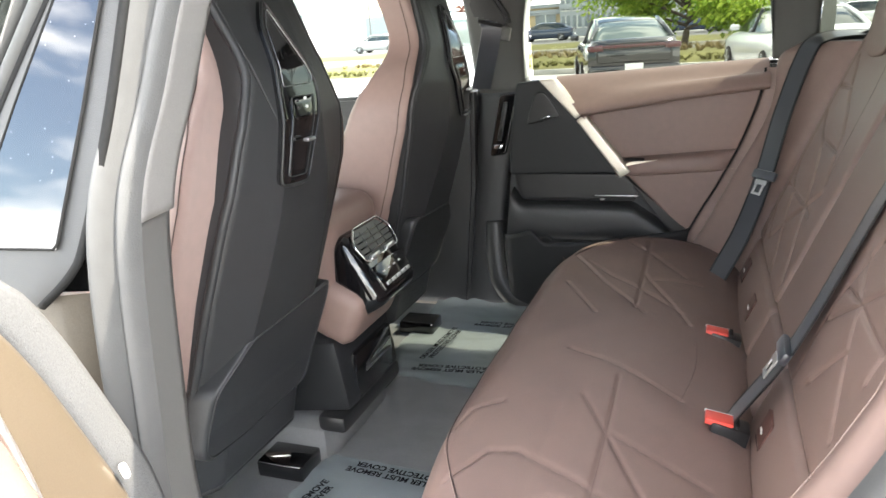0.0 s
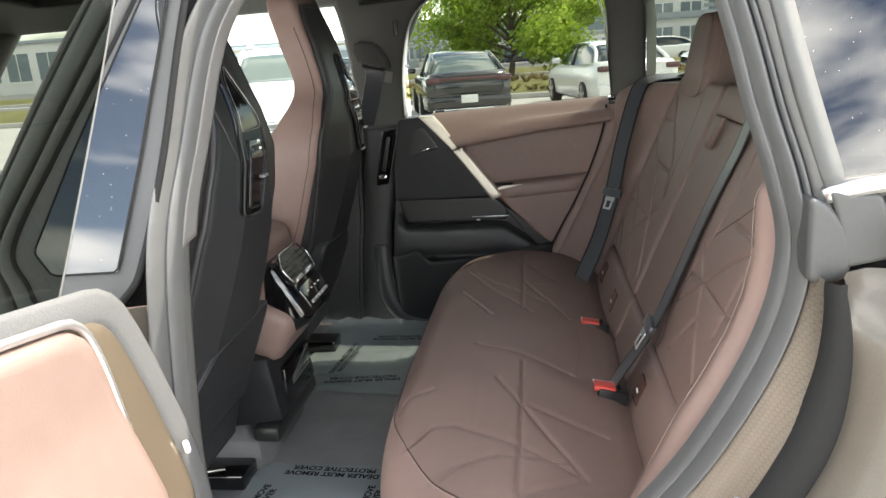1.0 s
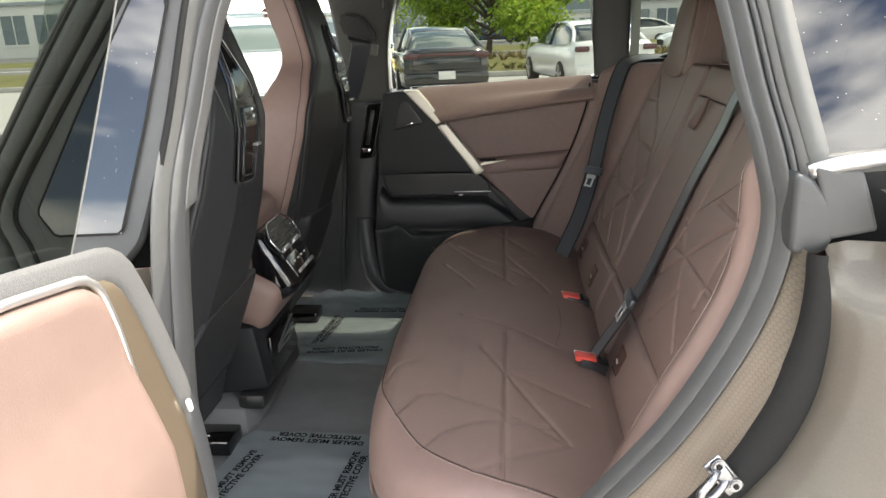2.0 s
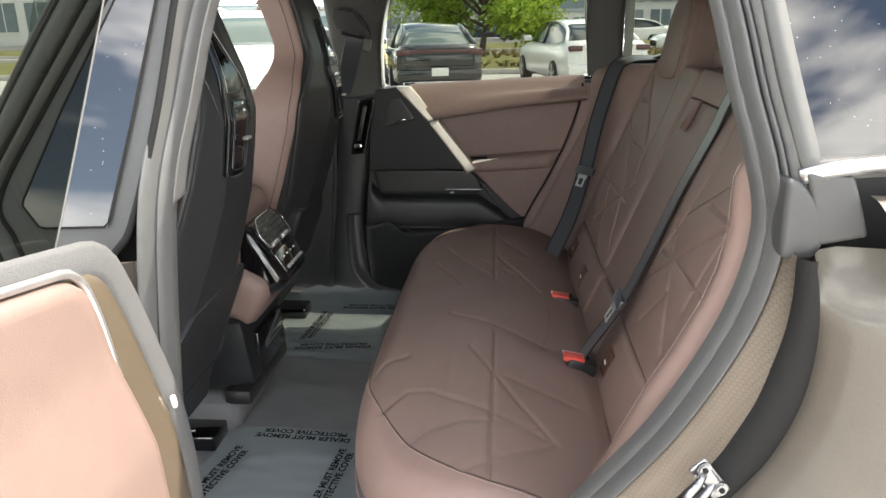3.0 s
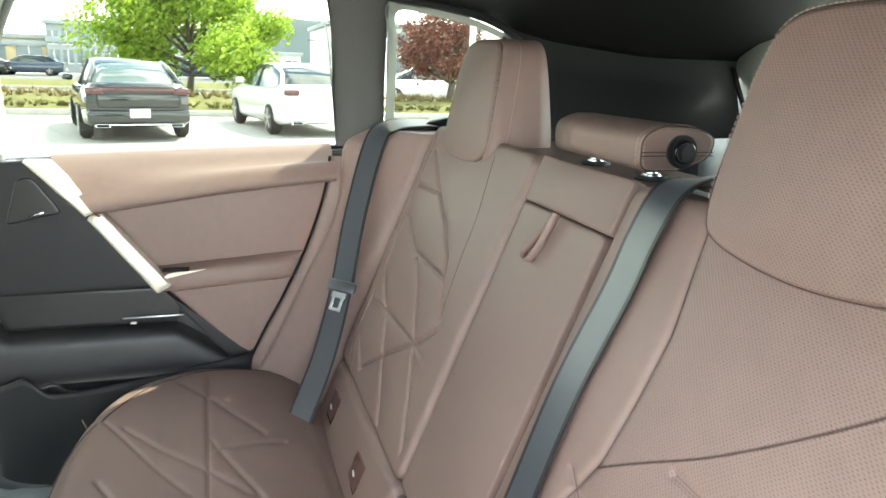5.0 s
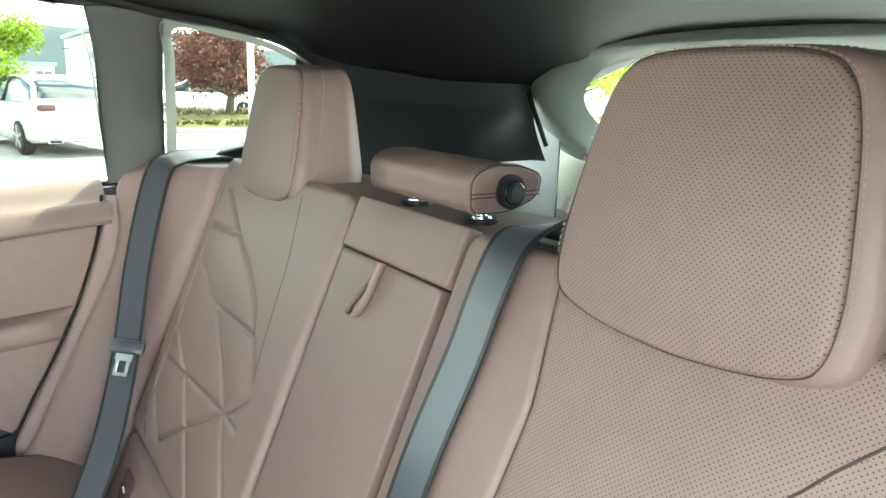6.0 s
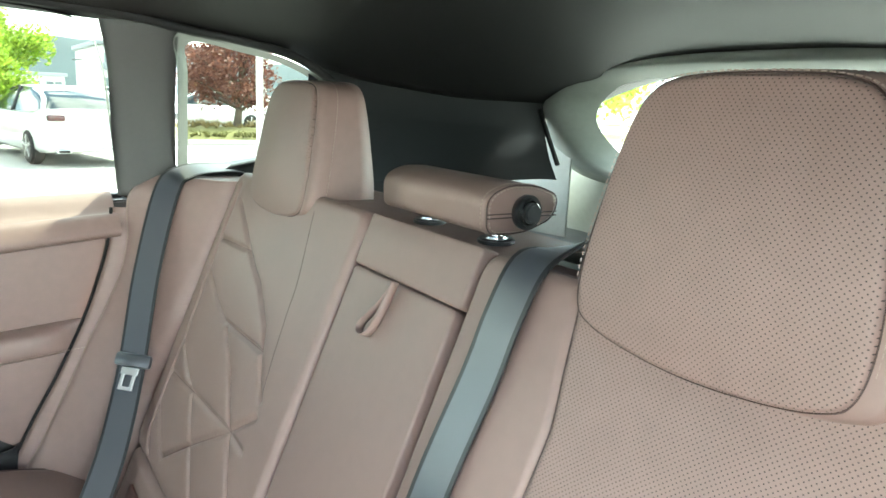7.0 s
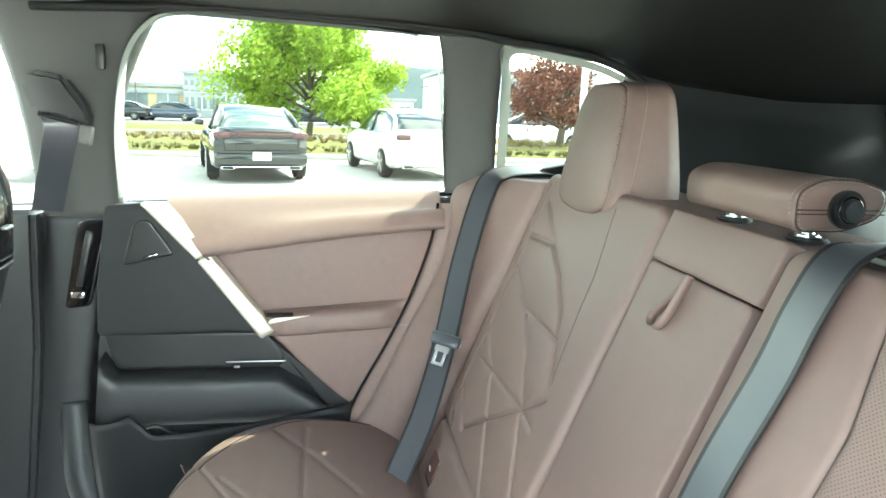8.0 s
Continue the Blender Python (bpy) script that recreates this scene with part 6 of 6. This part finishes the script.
# paler copy of the car window: reflected sky is put into its base colour
m_pale_cabin = material("sky_lit_car_window", (0.10, 0.13, 0.12), 0.04, var=0.1, coat=1.0)
m_tyre = material("tyre_rubber", (0.02, 0.02, 0.02), 0.8, var=0.2)
m_tail = material("red_tail_lamp", (0.07, 0.008, 0.010), 0.15, var=0.1, coat=1.0)
m_wall_tan = material("tan_stucco", (0.52, 0.42, 0.26), 0.9, var=0.08, scale=2.0)
m_wall_white = material("white_stucco", (0.66, 0.66, 0.63), 0.9, var=0.06, scale=2.0)
m_wall_grey = material("grey_cladding", (0.33, 0.36, 0.38), 0.7, var=0.08, scale=2.0)
m_pane = material("blue_window_glass", (0.16, 0.20, 0.22), 0.06, var=0.2, scale=0.5)
m_pole = material("painted_lamp_post", (0.12, 0.12, 0.12), 0.5, var=0.1)
m_pole_white = material("white_painted_post", (0.7, 0.7, 0.68), 0.5, var=0.1)


def leaf_material(name, a, b):
    m = bpy.data.materials.new(name)
    m.use_nodes = True
    n, l = m.node_tree.nodes, m.node_tree.links
    p = n["Principled BSDF"]
    geo, ramp = n.new("ShaderNodeNewGeometry"), n.new("ShaderNodeMixRGB")
    ramp.inputs[1].default_value, ramp.inputs[2].default_value = (*a, 1), (*b, 1)
    l.new(geo.outputs["Random Per Island"], ramp.inputs[0]), l.new(ramp.outputs[0], p.inputs["Base Color"])
    p.inputs["Roughness"].default_value = 0.6
    tr, mix, out = n.new("ShaderNodeBsdfTranslucent"), n.new("ShaderNodeMixShader"), n["Material Output"]
    l.new(ramp.outputs[0], tr.inputs[0])
    mix.inputs[0].default_value = 0.45
    l.new(p.outputs[0], mix.inputs[1]), l.new(tr.outputs[0], mix.inputs[2]), l.new(mix.outputs[0], out.inputs[0])
    return m


m_leaf = leaf_material("spring_green_leaves", (0.17, 0.30, 0.025), (0.46, 0.58, 0.09))
m_red_leaf = leaf_material("purple_red_leaves", (0.10, 0.035, 0.03), (0.24, 0.11, 0.08))


def flat(name, x0, x1, y0, y1, z, mat, label, nx=40, ny=40, wob=0.0, category=""):
    v, f = grid(lambda a, b: (x0 + (x1 - x0) * a, y0 + (y1 - y0) * b, z + wob * noise.noise((a * 40, b * 40, 2))), nx, ny)
    return tagged(part(name, mesh_of(name, v, f), mat), label, category or name, kind="structure")


flat("ground", -2500, 2500, -2500, 2500, 0.0, m_lot, "pale sunlit parking lot concrete", 12, 12, category="ground")
# ground out of view, made pale so that it bounces light through the door
flat("near_lot", -300, 300, -300, 0.9, 0.006, m_lot, "unseen near ground, kept pale to bounce daylight in", 12, 12, category="road")
flat("road", -300, 300, 28.5, 36.0, 0.010, m_asphalt, "worn grey asphalt road behind the verge", 6, 6)
flat("far_lot", -300, 300, 42, 68, 0.012, m_asphalt, "asphalt of the far parking lot", 6, 6, category="road")


def verge(name, y0, y1, seed):
    v, f = grid(lambda a, b: (-60 + 120 * a, y0 + (y1 - y0) * b, 0.13 + 0.25 * math.sin(math.pi * b) + 0.05 * noise.noise((a * 90, b * 6, seed))), 160, 10)
    tagged(part(name, mesh_of(name, v, f), m_grass), "dry yellow-green grass verge", "grass", kind="structure")
    for y in (y0, y1):
        tagged(part("kerb", box((120, 0.18, 0.15), (0, y, 0.075), 0.02), m_kerb), "pale concrete kerb", "kerb", kind="structure")


verge("grass_verge", 21.3, 27.5, 1), verge("grass_verge", 37.5, 41.5, 5)


def tufts(name, label, x0, x1, y0, y1, count, size, mat, seed, z=0.15):
    rng = random.Random(seed)
    verts, faces = [], []
    for _ in range(count):
        cx, cy = rng.uniform(x0, x1), rng.uniform(y0, y1)
        for _ in range(16):
            a, t = rng.uniform(0, 6.28), rng.uniform(0.2, 0.9)
            s = size * rng.uniform(0.5, 1.2)
            dx, dy = math.cos(a), math.sin(a)
            k = len(verts)
            verts += [(cx - dy * 0.03, cy + dx * 0.03, z), (cx + dy * 0.03, cy - dx * 0.03, z), (cx + dx * t * s, cy + dy * t * s, z + s * rng.uniform(0.5, 1.0))]
            faces.append((k, k + 1, k + 2))
    tagged(part(name, mesh_of(name, verts, faces, smooth=False), mat), label, "shrubs", kind="stuff")


tufts("dry_shrubs", "low dry tan shrubs on the verge", -12, 12, 23.5, 27, 520, 0.30, m_shrub, 3, 0.3)
tufts("verge_grass", "tufts of yellow-green grass", -14, 14, 21.5, 24.5, 1400, 0.16, m_grass, 4, 0.2)


def tree(label, x, y, height, spread, low, mat, seed, count, leaf, belly=0.42):
    rng = random.Random(seed)
    t = thing("tree", label, "tree", at=(x, y, 0))
    bm_v, bm_f = [], []

    def limb(a, b, r0, r1):
        p = spline([a, tuple((Vector(a) + Vector(b)) / 2 + Vector((rng.uniform(-1, 1), rng.uniform(-1, 1), 0.3)) * 0.08 * (Vector(b) - Vector(a)).length), b], 7)
        me = sweep(p, ring(1.0, 7), up=(0.3, 1, 0.1), taper=lambda k: r0 + (r1 - r0) * k)
        k = len(bm_v)
        bm_v.extend([tuple(v.co) for v in me.vertices])
        bm_f.extend([tuple(k + i for i in f.vertices) for f in me.polygons])
    limb((0, 0, 0), (0.1, 0, low), 0.16, 0.12)
    clumps = []
    for i in range(16):
        a = i * 2.4 + rng.uniform(-0.4, 0.4)
        h = low + (height - low) * (0.08 + 0.92 * (i + 0.5) / 16)
        rr_ = spread * math.sqrt(max(0.06, 1 - ((h - (low + (height - low) * belly)) / ((height - low) * (1.04 - belly))) ** 2)) * rng.uniform(0.55, 0.95)
        tip = (rr_ * math.cos(a), rr_ * math.sin(a), h)
        limb((0.1, 0, low * 0.8 + (h - low) * 0.35), tip, 0.07, 0.015)
        for f in (0.55, 0.8, 1.0):
            clumps.append((tip[0] * f, tip[1] * f, low * 0.9 + (h - low * 0.9) * (0.55 + 0.45 * f) if f < 1 else h, spread * rng.uniform(0.20, 0.34)))
    part("trunk", mesh_of("trunk", bm_v, bm_f), m_bark, t, "grey trunk and limbs")
    verts, faces = [], []
    for i in range(count):
        cx, cy, cz, cr = clumps[rng.randrange(len(clumps))]
        d = Vector((rng.gauss(0, 1), rng.gauss(0, 1), rng.gauss(0, 0.7)))
        d = d.normalized() * cr * rng.random() ** 0.5
        c = Vector((cx, cy, cz)) + d
        n_ = Vector((rng.uniform(-1, 1), rng.uniform(-1, 1), rng.uniform(-0.2, 1))).normalized()
        s = n_.orthogonal().normalized() * leaf * rng.uniform(0.6, 1.3)
        u = n_.cross(s)
        k = len(verts)
        verts += [c - s, c - u * 0.5, c + s, c + u * 0.5]
        faces.append((k, k + 1, k + 2, k + 3))
    part("crown", mesh_of("crown", verts, faces, smooth=False), mat, t, "airy crown of small leaves")
    return t


tree("young maple with bright spring leaves beyond the cars", -0.75, 31.5, 5.9, 3.9, 0.85, m_leaf, 11, 30000, 0.106, belly=0.26)
tree("purple-leaved plum tree on the verge", 8.0, 24.8, 3.6, 1.9, 1.0, m_red_leaf, 12, 5200, 0.075)
tree("purple-leaved tree near the far building", -21.5, 70, 4.0, 2.2, 1.2, m_red_leaf, 13, 2500, 0.16)
tree("green tree beyond the rear window", 26, 27.0, 6.5, 4.0, 1.4, m_leaf, 14, 6000, 0.17)
tree("purple-leaved tree near the far building", 14.5, 52, 4.6, 2.4, 1.4, m_red_leaf, 15, 3000, 0.14)


def vehicle(name, label, m, paint, glass_mat, suv=False, length=4.85, tail_mat=None, wide_lamp=True, detail=True):
    """A parked car, its tail at the origin and its nose towards +y."""
    car = thing(name, label, "car", "parked cars")
    if suv:
        st = [(0.0, 0.80, 0.50, 1.00, 1.08), (0.06, 0.90, 0.36, 1.04, 1.12), (0.5, 0.95, 0.30, 1.06, 1.14), (2.4, 0.96, 0.28, 1.06, 1.12), (3.5, 0.95, 0.28, 1.04, 1.10), (4.3, 0.92, 0.30, 0.98, 1.05), (4.7, 0.84, 0.36, 0.86, 0.92), (4.8, 0.62, 0.45, 0.7, 0.74)]
        cb = [(0.05, 0.88, 0.70, 1.14), (0.28, 0.88, 0.68, 1.66), (0.7, 0.88, 0.68, 1.74), (1.8, 0.88, 0.68, 1.76), (2.6, 0.88, 0.68, 1.70), (3.5, 0.86, 0.74, 1.12)]
    else:
        st = [(0.0, 0.72, 0.42, 0.86, 0.97), (0.06, 0.86, 0.32, 0.90, 1.03), (0.5, 0.92, 0.24, 0.92, 1.05), (1.2, 0.93, 0.22, 0.93, 1.0), (2.5, 0.93, 0.22, 0.93, 0.98), (3.6, 0.93, 0.22, 0.90, 0.98), (4.4, 0.90, 0.24, 0.80, 0.88), (4.75, 0.80, 0.30, 0.70, 0.74), (4.85, 0.60, 0.40, 0.60, 0.62)]
        cb = [(0.42, 0.80, 0.70, 1.04), (0.85, 0.82, 0.64, 1.29), (1.45, 0.83, 0.61, 1.44), (2.2, 0.83, 0.61, 1.475), (2.9, 0.83, 0.62, 1.42), (3.85, 0.80, 0.68, 0.99)]
    f = length / st[-1][0]
    rows = []
    for y, hw, zl, zb, zt in np.array(spline(st, 26)):
        half = [(0, zl), (hw * 0.9, zl), (hw * 0.985, zl + 0.08), (hw, (zl + zb) / 2), (hw * 0.985, zb - 0.04), (hw * 0.95, zb + 0.01), (hw * 0.86, zt - 0.015), (hw * 0.5, zt + 0.008), (0, zt + 0.012)]
        rows.append([(-a, y * f, z) for a, z in half] + [(a, y * f, z) for a, z in half[::-1][1:]])
    me = loft(rows)
    bm = bmesh.new()
    bm.from_mesh(me)
    bm.faces.new([bm.verts.new(v) for v in rows[0]])
    part("body", bm, paint, car, sharp=50)
    rows, roof = [], []
    for y, hb, ht, zt in np.array(spline(cb, 24)):
        zb = 0.92 if not suv else 1.05
        half = [(hb, zb), (hb - (hb - ht) * 0.55, zb + (zt - zb) * 0.6), (ht + 0.015, zt - 0.045), (ht * 0.8, zt - 0.008), (0, zt)]
        rows.append([(-a, y * f, z) for a, z in half] + [(a, y * f, z) for a, z in half[::-1][1:]])
        if zt > (1.36 if not suv else 1.6):
            roof.append([(-a, y * f, z + 0.008) for a, z in half[2:]] + [(a, y * f, z + 0.008) for a, z in half[::-1][1:3]])
    part("windows", loft(rows), glass_mat, car, "dark car windows")
    part("roof", loft(roof), paint, car)
    for sx in (-1, 1):
        p = [(sx * (hb - (hb - ht) * k), y * f, z) for (y, hb, ht, zt), k, z in ((cb[0], 0.0, 1.0 if not suv else 1.1), (cb[1], 0.9, cb[1][3] - 0.02), (cb[2], 0.95, cb[2][3] - 0.03))]
        part("rear_pillar", sweep(spline(p, 12), ring(0.045, 6), up=(0, 0, 1)), paint, car)
        mid = cb[3][0] * f
        part("door_pillar", sweep(spline([(sx * (cb[3][1] + 0.004), mid, 0.95), (sx * (cb[3][2] + 0.02), mid + 0.05, cb[3][3] - 0.04)], 6), ring(0.03, 6), up=(0, 1, 0)), m_satin, car)
        part("mirror", box((0.2, 0.1, 0.13), (sx * 1.0, 3.05 * f, 1.06), 0.04), paint, car)
        for wy in (0.95, 3.85):
            wh = new("wheel")
            wh.parent = car
            part("tyre", disc(0.335, 0.22, (sx * 0.84, wy * f, 0.335), "x", 30, 0.04), m_tyre, wh)
            part("rim", disc(0.235, 0.02, (sx * 0.955, wy * f, 0.335), "x", 24, 0.006), m_satin, wh)
            for k in range(5):
                a = k * 72
                bm = box((0.02, 0.05, 0.22), (0, 0, 0.11), 0.006)
                bmesh.ops.transform(bm, matrix=pose(sx * 0.968, wy * f, 0.335, a, 0, 0), verts=bm.verts)
                part("spoke", bm, m_steel, wh, "silver spoke")
    zl = 0.90 if not suv else 1.0
    if wide_lamp and not suv:
        part("lamp_bar", box((1.50, 0.05, 0.06), (0, -0.012, zl + 0.02), 0.015), m_tail, car, "full-width red tail lamp")
        part("trunk_lid", box((1.36, 0.04, 0.24), (0, 0.0, zl - 0.16), 0.03), paint, car)
    for sx in (-1, 1):
        part("tail_lamp", box((0.30 if not suv else 0.16, 0.12, 0.12 if not suv else 0.32), (sx * 0.72, 0.02, zl), 0.03), m_tail, car, "red tail lamp")
        part("exhaust", box((0.26, 0.06, 0.07), (sx * 0.62, -0.01, 0.30), 0.02), m_chrome, car, "chrome exhaust tip")
        part("exhaust_mouth", box((0.20, 0.05, 0.045), (sx * 0.62, -0.022, 0.30), 0.01), m_gap, car)
    part("bumper", box((1.72, 0.14, 0.24), (0, 0.02, 0.46), 0.06, seg=3), paint, car)
    part("chrome_trim", box((1.0, 0.03, 0.03), (0, -0.055, 0.32), 0.008), m_chrome, car, "chrome bumper trim")
    part("number_plate", box((0.34, 0.012, 0.16), (0.0, -0.062, 0.52), 0.004), m_white, car, "white plate with plain bars")
    if suv:
        part("tailgate_window", plate([(-0.66, 1.16), (0.66, 1.16), (0.56, 1.56), (-0.56, 1.56)], "y", 0.10, 0.04, 0.01), m_pale_cabin, car)
        for sx in (-1, 1):
            part("roof_rail", sweep([(sx * 0.62, 0.6, 1.80), (sx * 0.62, 1.5, 1.83), (sx * 0.62, 2.6, 1.78)], ring(0.022, 6), up=(0, 0, 1)), m_steel, car, "roof rail")
    car.matrix_basis = m
    return car


vehicle("sedan_car", "parked black sedan with a full-width red tail lamp", pose(-1.01, 14.55, 0, 0, 0, 12), m_black_paint, m_pale_cabin)
vehicle("sedan_car", "parked white sedan with red tail lamps", pose(2.45, 15.45, 0, 0, 0, 12), m_white_paint, m_cabin, wide_lamp=False)
vehicle("suv_car", "parked white sport utility car with roof rails", pose(-4.6, 13.6, 0, 0, 0, 14), m_white_paint, m_pale_cabin, suv=True)
far_cars = [(-17.5, 60, m_silver_paint, 80), (-14.0, 61, m_black_paint, 85), (-10.5, 62, m_blue_paint, 90), (-3.2, 60, m_black_paint, 95), (1.0, 61, m_blue_paint, 90), (4.5, 62, m_white_paint, 90), (9.5, 43, m_white_paint, 80), (-24, 58, m_silver_paint, 88), (11.0, 30.5, m_white_paint, 92)]
for k, (x, y, p, a) in enumerate(far_cars):
    vehicle("sedan_car", "car in the far parking lot", pose(x, y, 0, 0, 0, a), p, m_cabin, wide_lamp=False)


def building(label, x0, x1, y, depth, h, wall, cols, rows, band=None, sign=False):
    b = thing("building", label, "building", at=((x0 + x1) / 2, y, 0))
    w = x1 - x0
    part("wall", box((w, depth, h), (0, depth / 2, h / 2), 0.03), wall, b)
    part("roof", box((w + 0.5, depth + 0.5, 0.35), (0, depth / 2, h + 0.1), 0.04), m_wall_grey, b, "flat roof with grey parapet")
    if band:
        part("band", box((w + 0.1, 0.2, 0.5), (0, -0.1, band), 0.03), m_wall_grey, b, "grey fascia band")
    cw, ch = w / cols, (h - 1.0) / rows
    for i in range(cols):
        for j in range(rows):
            win = new("window")
            win.parent = b
            cx, cz = -w / 2 + cw * (i + 0.5), 0.6 + ch * (j + 0.5)
            part("pane", box((cw * 0.72, 0.08, ch * 0.70), (cx, -0.02, cz), 0), m_pane, win)
            part("frame", box((cw * 0.78, 0.05, ch * 0.06), (cx, -0.06, cz - ch * 0.36), 0), m_wall_white, win)
            part("mullion", box((0.10, 0.05, ch * 0.70), (cx, -0.07, cz), 0), m_wall_white, win)
    if sign:
        for k in range(2):
            part("sign_bar", box((w * 0.35, 0.06, 0.28), (0, -0.08, h - 0.55 - 0.45 * k), 0.02), m_wall_grey, b, "plain sign bars")
    return b


building("tan dealership building with dark glazing", -32, -14.4, 76, 14, 3.0, m_wall_tan, 6, 1, 2.5)
building("grey glass-fronted dealership building", -14.2, -8.5, 75, 12, 4.3, m_wall_grey, 5, 2, 2.9)
building("low white building behind the tree", -8, 9.0, 82, 12, 2.3, m_wall_white, 9, 1)
building("cream two-storey showroom with wide windows", 9.2, 22, 61, 14, 4.6, m_wall_white, 6, 2, 3.0, True)
building("pale commercial building across the lot", -75, -40, 70, 14, 5.0, m_wall_white, 10, 1)
building("pale commercial building across the lot", 40, 70, 40, 14, 5.0, m_wall_white, 8, 1)


def lamp_post(x, y, h, mat=m_pole):
    lp = thing("street_lamp", "tall parking lot lamp post with flat heads", "street lamp", "lot lamps", at=(x, y, 0))
    part("pole", disc(0.09, h, (0, 0, h / 2), "z", 12, r2=0.06), mat, lp)
    for s in (-1, 1):
        part("arm", box((0.7, 0.05, 0.05), (s * 0.4, 0, h), 0.01), mat, lp)
        part("head", box((0.6, 0.3, 0.10), (s * 0.95, 0, h - 0.02), 0.03), mat, lp, "flat lamp head")
    part("base", disc(0.22, 0.6, (0, 0, 0.3), "z", 16), m_kerb, lp, "concrete base")


for x, y, h in ((-18.6, 75, 4.6), (-10.6, 70, 4.4), (-15, 95, 6), (9.6, 70, 3.6), (-28, 60, 6)):
    lamp_post(x, y, h)
post = thing("flag_post", "white painted post beyond the verge", "post", at=(6.6, 18.5, 0))
part("pole", disc(0.085, 7.0, (0, 0, 3.5), "z", 16), m_pole_white, post)


def hill(u, v):
    x, y = -900 + 1800 * u, 380 + 260 * v
    r = 14 + 14 * math.exp(-((x - 60) / 75) ** 2) + 8 * math.exp(-((x - 260) / 130) ** 2) + 6 * noise.noise((x * 0.012, 1, 0)) + 2 * noise.noise((x * 0.05, y * 0.05, 0))
    return (x, y, max(-1.0, r * math.sin(min(1.0, v * 1.6) * math.pi / 2)) - 1 * (v == 0))


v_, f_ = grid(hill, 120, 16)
tagged(part("hill_backdrop", mesh_of("hill", v_, f_), m_hill), "wooded hill range tinted blue-green for haze", "hill", kind="structure")
